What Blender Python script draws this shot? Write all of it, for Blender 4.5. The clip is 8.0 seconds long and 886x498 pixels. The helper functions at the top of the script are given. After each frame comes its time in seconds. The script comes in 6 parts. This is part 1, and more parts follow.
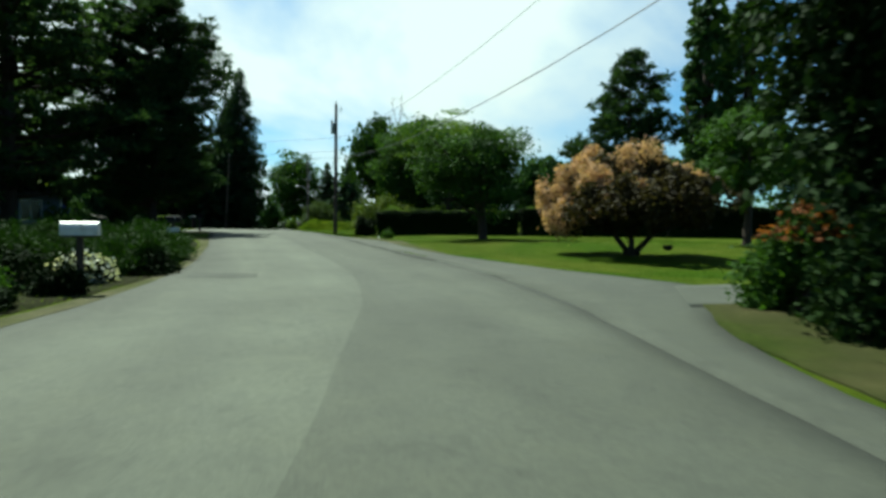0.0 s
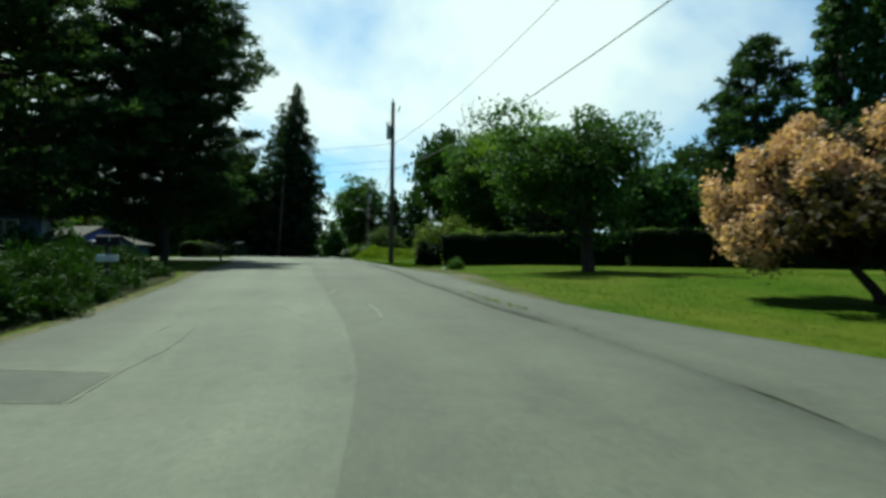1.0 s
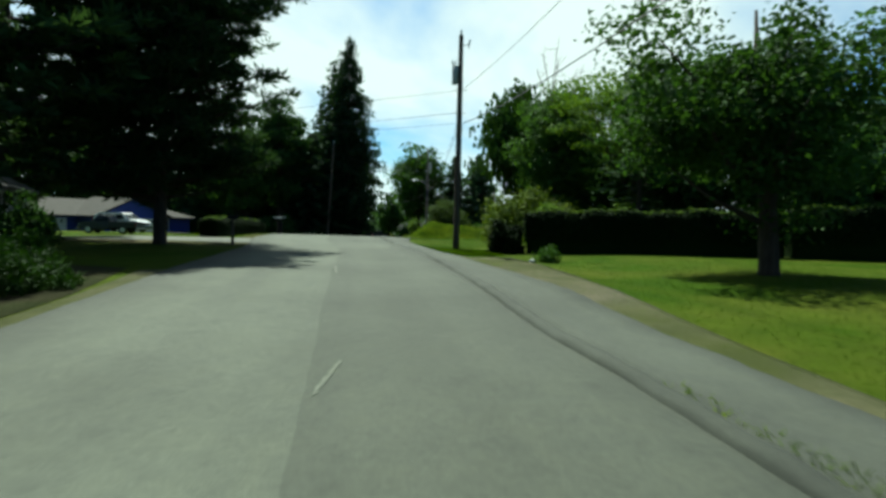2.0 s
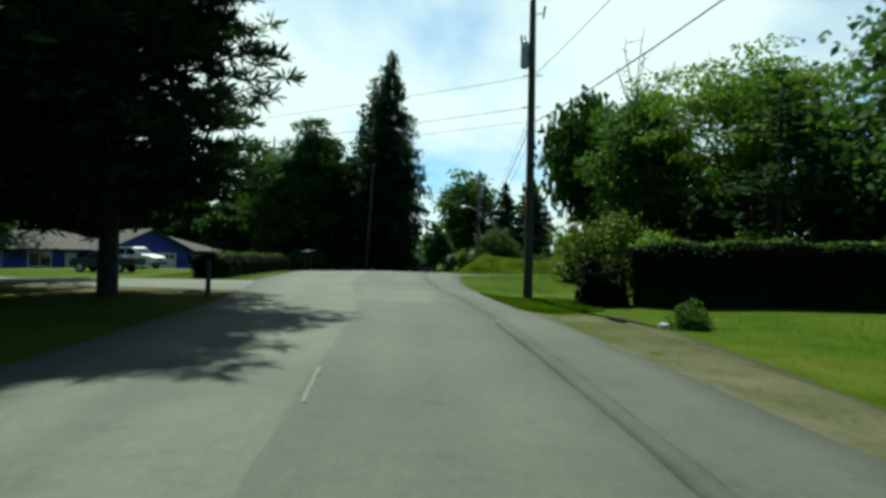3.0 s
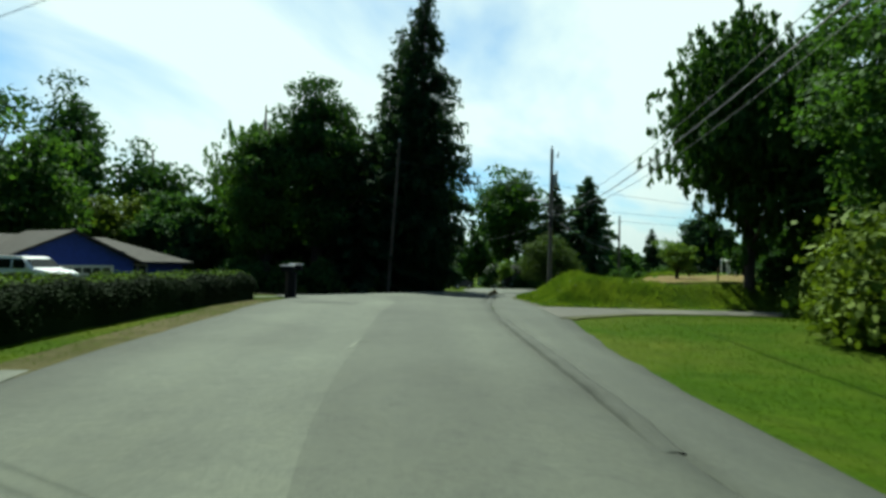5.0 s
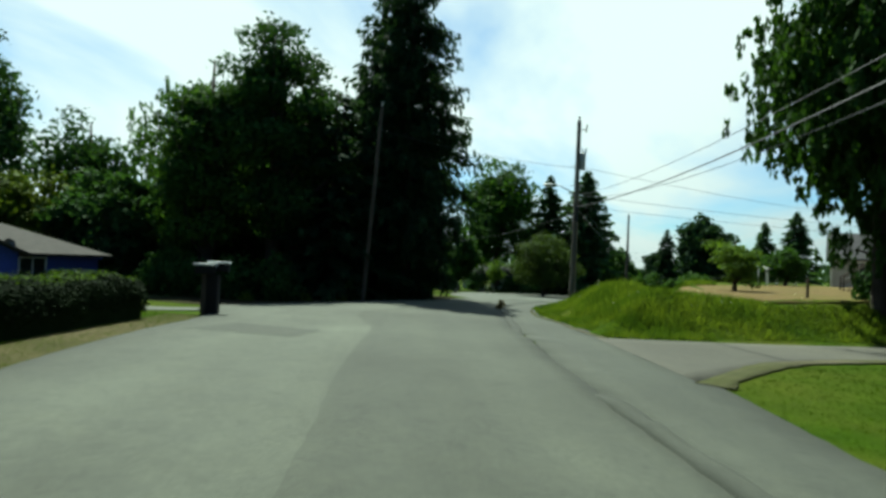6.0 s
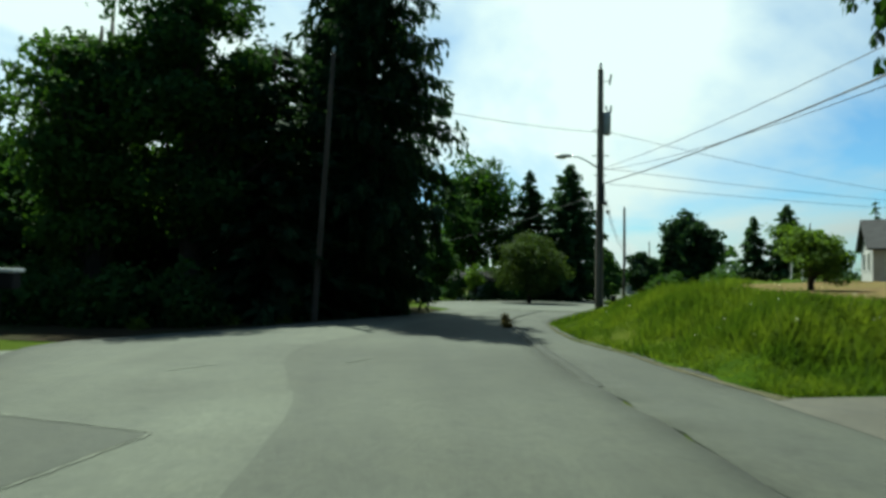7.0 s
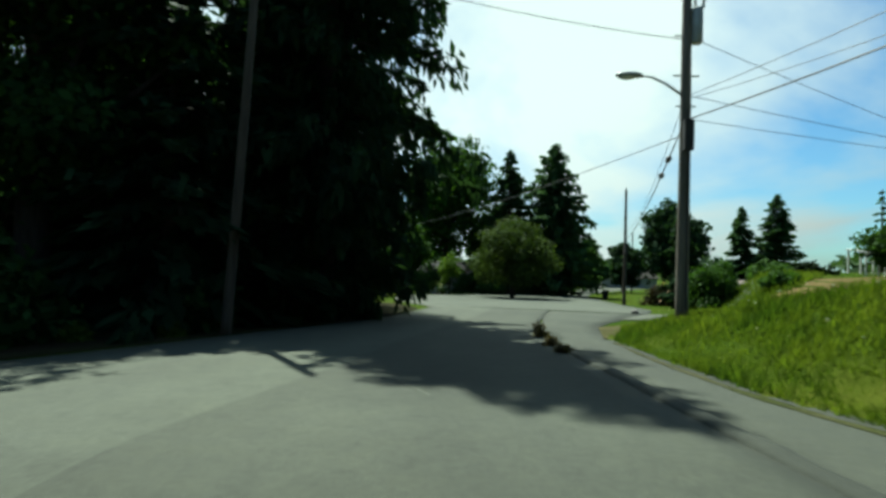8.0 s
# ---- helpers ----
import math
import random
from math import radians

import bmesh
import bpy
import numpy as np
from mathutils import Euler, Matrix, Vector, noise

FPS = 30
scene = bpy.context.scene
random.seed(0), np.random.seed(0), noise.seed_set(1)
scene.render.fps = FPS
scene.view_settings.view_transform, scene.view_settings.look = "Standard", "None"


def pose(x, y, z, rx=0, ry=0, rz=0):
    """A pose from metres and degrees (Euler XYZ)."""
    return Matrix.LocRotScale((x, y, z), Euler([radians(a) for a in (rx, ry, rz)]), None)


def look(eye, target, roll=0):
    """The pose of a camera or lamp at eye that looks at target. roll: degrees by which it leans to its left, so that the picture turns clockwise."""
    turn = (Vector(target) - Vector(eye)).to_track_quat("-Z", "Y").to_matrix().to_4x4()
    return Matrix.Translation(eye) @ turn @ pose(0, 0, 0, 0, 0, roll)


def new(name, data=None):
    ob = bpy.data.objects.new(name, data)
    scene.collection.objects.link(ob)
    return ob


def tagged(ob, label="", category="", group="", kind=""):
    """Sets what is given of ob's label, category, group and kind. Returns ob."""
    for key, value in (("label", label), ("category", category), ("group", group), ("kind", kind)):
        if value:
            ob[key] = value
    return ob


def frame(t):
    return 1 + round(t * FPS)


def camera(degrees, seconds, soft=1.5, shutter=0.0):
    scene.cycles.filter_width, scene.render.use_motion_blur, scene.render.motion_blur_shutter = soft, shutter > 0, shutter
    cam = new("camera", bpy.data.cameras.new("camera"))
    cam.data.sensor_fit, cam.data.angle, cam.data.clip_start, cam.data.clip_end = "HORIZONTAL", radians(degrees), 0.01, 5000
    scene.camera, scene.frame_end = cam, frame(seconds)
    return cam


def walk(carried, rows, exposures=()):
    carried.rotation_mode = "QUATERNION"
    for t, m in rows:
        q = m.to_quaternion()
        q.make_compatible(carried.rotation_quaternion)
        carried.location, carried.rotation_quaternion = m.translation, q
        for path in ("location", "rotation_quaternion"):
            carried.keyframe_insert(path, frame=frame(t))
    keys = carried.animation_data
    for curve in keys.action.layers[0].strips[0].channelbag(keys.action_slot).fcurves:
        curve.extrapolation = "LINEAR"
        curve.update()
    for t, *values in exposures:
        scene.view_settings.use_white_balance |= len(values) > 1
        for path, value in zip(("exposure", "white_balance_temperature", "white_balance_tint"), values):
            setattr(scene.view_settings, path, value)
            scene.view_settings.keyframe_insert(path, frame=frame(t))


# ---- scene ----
cam = camera(73.1, 8.0, 3.2, 0.22)
PATH = [
    (0, (-0.047, 3.481, 0.795), (-0.075, 5.479, 0.715), 0.8),
    (0.5, (-0.632, 8.921, 0.859), (-0.772, 10.916, 0.824), 1.0),
    (1, (-1.152, 13.959, 0.711), (-1.41, 15.943, 0.722), 0.8),
    (1.5, (-2.29, 18.735, 0.899), (-2.641, 20.702, 0.813), 1.2),
    (3, (-6.078, 31.332, 1.498), (-6.683, 33.238, 1.508), 1.1),
    (3.5, (-7.852, 35.401, 1.291), (-8.479, 37.295, 1.432), 1.2),
    (4, (-9.741, 39.479, 1.475), (-10.441, 41.353, 1.485), 1.1),
    (5.5, (-15.519, 52.199, 1.82), (-16.18, 54.086, 1.864), 2.0),
    (6, (-17.488, 56.481, 1.81), (-18.105, 58.383, 1.846), 2.7),
    (6.5, (-19.04, 60.402, 1.584), (-19.598, 62.322, 1.632), 2.1),
    (7, (-20.527, 64.492, 1.544), (-21.044, 66.423, 1.609), 0.9),
    (7.5, (-22.246, 68.614, 1.55), (-22.71, 70.559, 1.609), 1.2),
    (8, (-23.555, 72.831, 1.258), (-23.954, 74.79, 1.298), 1.5),
]
walk(cam, [(t, look(eye, target, roll)) for t, eye, target, roll in PATH], [(0.0, 1.25, 6200, -12.0), (8.0, 1.25, 6200, -12.0)])

# ---- light ----
SUN_AZ, SUN_EL = radians(36.0), radians(56.5)      # azimuth counted from +y towards -x
to_sun = Vector((-math.sin(SUN_AZ) * math.cos(SUN_EL), math.cos(SUN_AZ) * math.cos(SUN_EL), math.sin(SUN_EL)))
sun = new("sun", bpy.data.lights.new("sun", "SUN"))
sun.data.energy, sun.data.angle, sun.data.color = 5.0, radians(0.6), (1.0, 0.95, 0.87)
sun.matrix_world = look(to_sun * 200, (0, 0, 0))

world = bpy.data.worlds.new("sky")
scene.world = world
world.use_nodes = True
wn, wl = world.node_tree.nodes, world.node_tree.links
for n in list(wn):
    wn.remove(n)


def wnode(kind, **sockets):
    n = wn.new(kind)
    for key, value in sockets.items():
        n.inputs[key.replace("_", " ")].default_value = value
    return n


sky = wn.new("ShaderNodeTexSky")
sky.sky_type, sky.sun_disc = "NISHITA", False
sky.sun_elevation, sky.sun_rotation = SUN_EL, -SUN_AZ
sky.air_density, sky.dust_density, sky.ozone_density = 1.0, 0.6, 2.5
SKY_STRENGTH = 0.040
coord = wn.new("ShaderNodeTexCoord")
split = wn.new("ShaderNodeSeparateXYZ")
wl.new(coord.outputs["Generated"], split.inputs[0])
lift = wn.new("ShaderNodeMath")
lift.operation, lift.inputs[1].default_value = "ADD", 0.22
wl.new(split.outputs["Z"], lift.inputs[0])
flat = wn.new("ShaderNodeVectorMath")
flat.operation = "DIVIDE"
wl.new(coord.outputs["Generated"], flat.inputs[0])
wl.new(lift.outputs[0], flat.inputs[1])
shift = wn.new("ShaderNodeMapping")
shift.inputs["Location"].default_value = (0.55, 0.30, 0.0)
shift.inputs["Rotation"].default_value = (0, 0, 0.5)
shift.inputs["Scale"].default_value = (1.0, 0.7, 0.15)
wl.new(flat.outputs[0], shift.inputs[0])
cloud = wnode("ShaderNodeTexNoise", Scale=0.95, Detail=7.0, Roughness=0.52, Distortion=0.35)
wl.new(shift.outputs[0], cloud.inputs["Vector"])
cover = wn.new("ShaderNodeValToRGB")
cover.color_ramp.elements[0].position, cover.color_ramp.elements[1].position = 0.36, 0.56
cover.color_ramp.elements[0].color, cover.color_ramp.elements[1].color = (0.04, 0.04, 0.04, 1), (0.97, 0.97, 0.97, 1)
bank_way = wn.new("ShaderNodeVectorMath")
bank_way.operation = "DOT_PRODUCT"
bank_way.inputs[1].default_value = Vector((-0.23, 0.89, 0.40)).normalized()
wl.new(coord.outputs["Generated"], bank_way.inputs[0])
bank_amount = wn.new("ShaderNodeMapRange")
bank_amount.interpolation_type = "SMOOTHSTEP"
bank_amount.inputs["From Min"].default_value, bank_amount.inputs["From Max"].default_value = 0.70, 0.97
bank_amount.inputs["To Min"].default_value, bank_amount.inputs["To Max"].default_value = -0.08, 0.035
wl.new(bank_way.outputs["Value"], bank_amount.inputs["Value"])
gather = wn.new("ShaderNodeMath")
gather.operation = "ADD"
wl.new(cloud.outputs["Fac"], gather.inputs[0])
wl.new(bank_amount.outputs["Result"], gather.inputs[1])
wl.new(gather.outputs[0], cover.inputs[0])
mixed = wn.new("ShaderNodeMix")
mixed.data_type = "RGBA"
# clouds shine towards the sun and turn greyer away from it
near = wn.new("ShaderNodeVectorMath")
near.operation = "DOT_PRODUCT"
near.inputs[1].default_value = to_sun
wl.new(coord.outputs["Generated"], near.inputs[0])
shine = wn.new("ShaderNodeMapRange")
shine.interpolation_type = "SMOOTHSTEP"
shine.inputs["From Min"].default_value, shine.inputs["From Max"].default_value = 0.02, 0.66
wl.new(near.outputs["Value"], shine.inputs["Value"])
tone = wn.new("ShaderNodeMix")
tone.data_type = "RGBA"
tone.inputs[6].default_value, tone.inputs[7].default_value = (0.7, 0.84, 1.0, 1), (10.4, 10.9, 11.0, 1)
wl.new(shine.outputs["Result"], tone.inputs[0])
wl.new(tone.outputs[2], mixed.inputs[7])
wl.new(cover.outputs[0], mixed.inputs[0])
deep = wn.new("ShaderNodeMix")
deep.data_type, deep.blend_type = "RGBA", "MULTIPLY"
deep.inputs[0].default_value, deep.inputs[7].default_value = 1.0, (0.80, 1.18, 1.45, 1)
wl.new(sky.outputs[0], deep.inputs[6])
wl.new(deep.outputs[2], mixed.inputs[6])
back = wn.new("ShaderNodeBackground")
back.inputs["Strength"].default_value = SKY_STRENGTH
wl.new(mixed.outputs[2], back.inputs["Color"])
wout = wn.new("ShaderNodeOutputWorld")
wl.new(back.outputs[0], wout.inputs[0])


# ---- materials ----
class Mat:
    """A small builder of node materials."""

    def __init__(self, name):
        self.m = bpy.data.materials.new(name)
        self.m.use_nodes = True
        self.n, self.l = self.m.node_tree.nodes, self.m.node_tree.links
        self.b = self.n["Principled BSDF"]
        self.pos = self.n.new("ShaderNodeTexCoord").outputs["Object"]

    def world_pos(self):
        self.pos = self.n.new("ShaderNodeNewGeometry").outputs["Position"]
        return self

    def noise(self, scale, detail=4.0, rough=0.55, stretch=None):
        n = self.n.new("ShaderNodeTexNoise")
        n.inputs["Scale"].default_value, n.inputs["Detail"].default_value, n.inputs["Roughness"].default_value = scale, detail, rough
        src = self.pos
        if stretch:
            mp = self.n.new("ShaderNodeMapping")
            mp.inputs["Scale"].default_value = stretch
            self.l.new(self.pos, mp.inputs[0])
            src = mp.outputs[0]
        self.l.new(src, n.inputs["Vector"])
        return n.outputs["Fac"]

    def ramp(self, fac, *stops):
        r = self.n.new("ShaderNodeValToRGB")
        e = r.color_ramp.elements
        while len(e) < len(stops):
            e.new(0.5)
        for el, (p, c) in zip(e, stops):
            el.position, el.color = p, (*c, 1) if len(c) == 3 else c
        self.l.new(fac, r.inputs[0])
        return r.outputs[0]

    def mix(self, fac, a, b, mode="MIX"):
        m = self.n.new("ShaderNodeMix")
        m.data_type, m.blend_type = "RGBA", mode
        for value, sock in ((fac, 0), (a, 6), (b, 7)):
            if isinstance(value, (int, float)):
                m.inputs[sock].default_value = value
            elif isinstance(value, tuple):
                m.inputs[sock].default_value = (*value, 1)
            else:
                self.l.new(value, m.inputs[sock])
        return m.outputs[2]

    def bump(self, height, strength, distance=0.02):
        b = self.n.new("ShaderNodeBump")
        b.inputs["Strength"].default_value, b.inputs["Distance"].default_value = strength, distance
        self.l.new(height, b.inputs["Height"])
        self.l.new(b.outputs[0], self.b.inputs["Normal"])

    def done(self, color, rough=0.6, metal=0.0, spec=0.5):
        if isinstance(color, tuple):
            self.b.inputs["Base Color"].default_value = (*color, 1)
        else:
            self.l.new(color, self.b.inputs["Base Color"])
        if isinstance(rough, (int, float)):
            self.b.inputs["Roughness"].default_value = rough
        else:
            self.l.new(rough, self.b.inputs["Roughness"])
        self.b.inputs["Metallic"].default_value = metal
        self.b.inputs["Specular IOR Level"].default_value = spec
        return self.m


def paint(name, color, rough=0.5, metal=0.0, dirt=0.25, scale=3.0, spec=0.5):
    """Painted or plain surface with dirt and fine grain."""
    k = Mat(name)
    dark = tuple(c * (1 - dirt) for c in color)
    light = tuple(min(1, c * (1 + dirt * 0.4)) for c in color)
    c = k.ramp(k.noise(scale, 6), (0.3, dark), (0.65, light))
    k.bump(k.noise(scale * 25, 3), 0.15, 0.004)
    return k.done(c, rough, metal, spec)


def leaf(name, dark, light, glow=0.35, rough=0.55, low=(0.72, 0.76, 0.72), high=(1.15, 1.12, 0.95), spot=0.45, spec=0.1):
    """Foliage: each leaf its own tone, light passing through."""
    k = Mat(name)
    geo = k.n.new("ShaderNodeNewGeometry")
    deep = tuple(a * 0.65 + b * 0.35 for a, b in zip(dark, light))
    tone = k.ramp(geo.outputs["Random Per Island"], (0.0, deep), (0.75, light), (1.0, tuple(min(1, c * 1.15) for c in light)))
    patchy = k.ramp(k.noise(spot, 4), (0.34, low), (0.66, high))
    c = k.mix(1.0, tone, patchy, "MULTIPLY")
    k.done(c, 0.75, 0.0, spec)
    tr = k.n.new("ShaderNodeBsdfTranslucent")
    warm = k.mix(1.0, c, (1.25, 1.3, 0.6), "MULTIPLY")
    k.l.new(warm, tr.inputs["Color"])
    ms = k.n.new("ShaderNodeMixShader")
    ms.inputs[0].default_value = glow
    k.l.new(k.b.outputs[0], ms.inputs[1])
    k.l.new(tr.outputs[0], ms.inputs[2])
    k.l.new(ms.outputs[0], k.n["Material Output"].inputs["Surface"])
    return k.m


def asphalt(name, base, warm=1.0, worn=False):
    """Asphalt; worn: with darker edges and polished wheel tracks along the road."""
    k = Mat(name).world_pos()
    a = tuple(base * f for f in (0.90 * warm, 1.0, 0.79))
    coarse = k.ramp(k.noise(0.22, 6, 0.62), (0.32, tuple(c * 0.80 for c in a)), (0.68, tuple(c * 1.17 for c in a)))
    turned = k.n.new("ShaderNodeMapping")
    turned.inputs["Rotation"].default_value = (0, 0, -0.38)
    k.l.new(k.pos, turned.inputs[0])
    here, k.pos = k.pos, turned.outputs[0]
    lanes = k.ramp(k.noise(1.0, 5, 0.6, (0.9, 0.035, 1.0)), (0.32, (0.90, 0.90, 0.91)), (0.68, (1.07, 1.065, 1.04)))
    k.pos = here
    stains = k.ramp(k.noise(2.3, 7, 0.7), (0.28, (0.80, 0.80, 0.80)), (0.45, (1.0, 1.0, 1.0)), (0.74, (1.10, 1.09, 1.04)))
    coarse = k.mix(1.0, coarse, stains, "MULTIPLY")
    mottle = k.ramp(k.noise(11, 6, 0.75), (0.34, (0.84, 0.84, 0.84)), (0.66, (1.13, 1.13, 1.11)))
    coarse = k.mix(1.0, coarse, mottle, "MULTIPLY")
    grit = k.ramp(k.noise(70, 2), (0.3, (0.78, 0.78, 0.78)), (0.7, (1.2, 1.2, 1.2)))
    c = k.mix(1.0, k.mix(1.0, coarse, lanes, "MULTIPLY"), grit, "MULTIPLY")
    if worn:
        at = k.n.new("ShaderNodeAttribute")
        at.attribute_name = "across"
        sway = k.n.new("ShaderNodeMath")
        sway.operation = "MULTIPLY_ADD"
        sway.inputs[1].default_value = 0.09
        k.l.new(k.noise(0.5, 4, 0.6), sway.inputs[0])
        k.l.new(at.outputs["Fac"], sway.inputs[2])
        g = lambda v: (v, v, v * 0.985)
        bands = k.ramp(sway.outputs[0], (0.03, g(0.62)), (0.10, g(0.74)), (0.19, g(0.96)), (0.27, g(1.05)), (0.37, g(0.96)), (0.50, g(1.10)), (0.62, g(1.0)),
                       (0.70, g(1.05)), (0.80, g(0.95)), (0.90, g(1.03)), (1.02, g(0.86)))
        c = k.mix(1.0, c, bands, "MULTIPLY")
    k.bump(k.noise(110, 3), 0.5, 0.008)
    return k.done(c, 0.9, 0.0, 0.25)


def turf(name, dark, light, dry, amount):
    k = Mat(name).world_pos()
    fine = k.ramp(k.noise(9, 6, 0.7), (0.3, dark), (0.7, light))
    big = k.ramp(k.noise(0.22, 5, 0.6), (0.5 - amount * 0.25, (0, 0, 0)), (0.78 - amount * 0.25, (1, 1, 1)))
    c = k.mix(big, fine, dry)
    c = k.mix(1.0, c, k.ramp(k.noise(1.3, 4), (0.3, (0.8, 0.84, 0.8)), (0.7, (1.12, 1.1, 1.05))), "MULTIPLY")
    k.bump(k.noise(40, 4), 0.9, 0.05)
    return k.done(c, 0.95, 0.0, 0.03)


def bark(name, dark, light, stretch=(6, 6, 1)):
    k = Mat(name)
    f = k.noise(2.2, 6, 0.65, stretch)
    k.bump(f, 0.8, 0.03)
    return k.done(k.ramp(f, (0.32, dark), (0.68, light)), 0.92, 0.0, 0.2)


M_ROAD = asphalt("road_asphalt", 0.0610, 1.0, True)
M_JUNCTION = asphalt("junction_asphalt", 0.0640)
M_LANE = asphalt("darker_lane_asphalt", 0.0480, 1.0, True)
M_SHOULDER = asphalt("shoulder_asphalt", 0.0440)
M_PATCH = asphalt("patch_asphalt", 0.0400)
M_KERB = asphalt("berm_asphalt", 0.0340)
M_SEAM = asphalt("seam_sealer", 0.0937, 1.02)
M_DRIVE = asphalt("drive_chippings", 0.0500, 1.14)
M_GRAVEL = asphalt("drive_gravel", 0.0628, 1.02)
M_LAWN = turf("lawn_ground", (0.0155, 0.0345, 0.0012), (0.0355, 0.0670, 0.0021), (0.056, 0.0680, 0.0080), 0.42)
M_DRYFIELD = turf("dry_field", (0.088, 0.0622, 0.0285), (0.145, 0.103, 0.0518), (0.103, 0.088, 0.031), 0.4)
M_VERGE = turf("dry_verge", (0.031, 0.0337, 0.00936), (0.057, 0.0596, 0.0207), (0.0777, 0.0674, 0.0362), 0.6)
M_ROUGH = turf("rough_grass", (0.016, 0.024, 0.004), (0.034, 0.046, 0.010), (0.048, 0.044, 0.022), 0.4)
M_STRAW = turf("straw_edge", (0.060, 0.056, 0.036), (0.120, 0.110, 0.078), (0.045, 0.052, 0.018), 0.5)
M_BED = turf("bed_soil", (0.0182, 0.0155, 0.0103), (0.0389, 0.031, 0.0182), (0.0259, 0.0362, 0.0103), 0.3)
M_BLADE = leaf("grass_blades", (0.0210, 0.0450, 0.0016), (0.0490, 0.0860, 0.0032), 0.36, spec=0.02)
M_TALLGRASS = leaf("tall_grass", (0.0330, 0.0660, 0.0080), (0.0950, 0.1380, 0.0250), 0.42, low=(0.6, 0.7, 0.55), high=(1.35, 1.2, 0.9), spot=0.75, spec=0.03)
L_DARKFIR = leaf("fir_needles", (0.0078, 0.0185, 0.0105), (0.0235, 0.0470, 0.0240), 0.32, spec=0.03)
# cedar green raised to carry sun and glare; the roadside pine stays darker
L_LITCEDAR = leaf("lit_cedar_needles", (0.0140, 0.0310, 0.0145), (0.0420, 0.0760, 0.0315), 0.3, spec=0.03)
L_PINE = leaf("pine_needles", (0.0095, 0.0215, 0.0100), (0.0290, 0.0550, 0.0235), 0.26, spec=0.03)
L_GREEN = leaf("green_leaves", (0.0145, 0.0379, 0.0065), (0.0390, 0.0836, 0.0140), 0.36)
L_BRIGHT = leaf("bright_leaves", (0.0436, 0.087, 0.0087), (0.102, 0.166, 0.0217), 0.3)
L_YELLOW = leaf("yellow_green_leaves", (0.0330, 0.0602, 0.0075), (0.0900, 0.1240, 0.0188), 0.24)
L_WILLOW = leaf("birch_leaves", (0.0175, 0.0450, 0.0110), (0.0500, 0.0990, 0.0220), 0.38)
L_POPLAR = leaf("poplar_leaves", (0.0150, 0.0350, 0.0120), (0.0430, 0.0820, 0.0260), 0.3)
# lighter than L_PINE: distance haze on the far firs is mixed into the colour
L_HAZEFIR = leaf("hazy_fir_needles", (0.0180, 0.0420, 0.0215), (0.0520, 0.0960, 0.0470), 0.40, spec=0.03)
L_LAUREL = leaf("laurel_leaves", (0.0040, 0.0105, 0.0034), (0.0150, 0.0310, 0.0085), 0.16, spec=0.05)
# near-black green: the shade on the hedge sides is put into this colour
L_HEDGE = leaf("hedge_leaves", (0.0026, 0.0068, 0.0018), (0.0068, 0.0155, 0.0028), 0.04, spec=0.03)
L_JUNIPER = leaf("juniper_needles", (0.0052, 0.0175, 0.0022), (0.0190, 0.0460, 0.0052), 0.2)
L_DARKLEAF = leaf("dark_leaves", (0.0095, 0.0260, 0.0105), (0.0325, 0.0690, 0.0210), 0.32, spec=0.03)
L_PLUM = leaf("purple_leaves", (0.0153, 0.0112, 0.00836), (0.0383, 0.0313, 0.0153), 0.25)
L_PLUME = leaf("smoke_plumes", (0.2600, 0.1500, 0.1050), (0.4900, 0.3100, 0.2200), 0.3, 0.9, spot=1.6)
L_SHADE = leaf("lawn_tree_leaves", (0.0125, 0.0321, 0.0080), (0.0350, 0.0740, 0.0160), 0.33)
L_OLIVE = leaf("olive_leaves", (0.0180, 0.0330, 0.0075), (0.0450, 0.0697, 0.0160), 0.32)
L_RED = leaf("red_young_leaves", (0.0697, 0.0244, 0.0104), (0.167, 0.0593, 0.0209), 0.4)
L_WHITEBLOOM = leaf("white_blossom", (0.384, 0.39, 0.335), (0.558, 0.558, 0.516), 0.2)
L_YOUNG = leaf("young_leaves", (0.043, 0.080, 0.013), (0.098, 0.155, 0.030), 0.36)
L_DRYWEED = leaf("dry_weed", (0.045, 0.038, 0.018), (0.15, 0.115, 0.06), 0.3)
L_FAR = leaf("far_leaves", (0.0165, 0.0360, 0.0150), (0.0400, 0.0720, 0.0290), 0.3)
B_DARK = bark("dark_bark", (0.021, 0.017, 0.013), (0.060, 0.046, 0.036))
B_GREY = bark("grey_bark", (0.10, 0.09, 0.075), (0.24, 0.22, 0.19))
B_DEAD = bark("dead_wood", (0.20, 0.18, 0.15), (0.36, 0.33, 0.29))
M_POLE = bark("weathered_pole", (0.04, 0.032, 0.024), (0.095, 0.075, 0.058), (5, 5, 0.35))
M_POLEGREY = bark("grey_pole", (0.085, 0.075, 0.06), (0.20, 0.18, 0.15), (5, 5, 0.35))
M_POST = bark("dark_post", (0.03, 0.025, 0.02), (0.08, 0.062, 0.05), (6, 6, 0.5))
M_STEEL = paint("galvanised_steel", (0.42, 0.44, 0.45), 0.45, 0.7, 0.3)
M_TANK = paint("transformer_grey", (0.34, 0.36, 0.36), 0.5, 0.1, 0.25)
M_CABLE = paint("cable_black", (0.025, 0.025, 0.028), 0.6, 0.0, 0.2)
M_PORCELAIN = paint("porcelain", (0.5, 0.5, 0.48), 0.2, 0.0, 0.1)
M_WHITE = paint("white_paint", (0.562, 0.562, 0.546), 0.5, 0.0, 0.15)
M_MAILWHITE = paint("mailbox_white", (0.515, 0.523, 0.515), 0.4, 0.1, 0.2, 8)
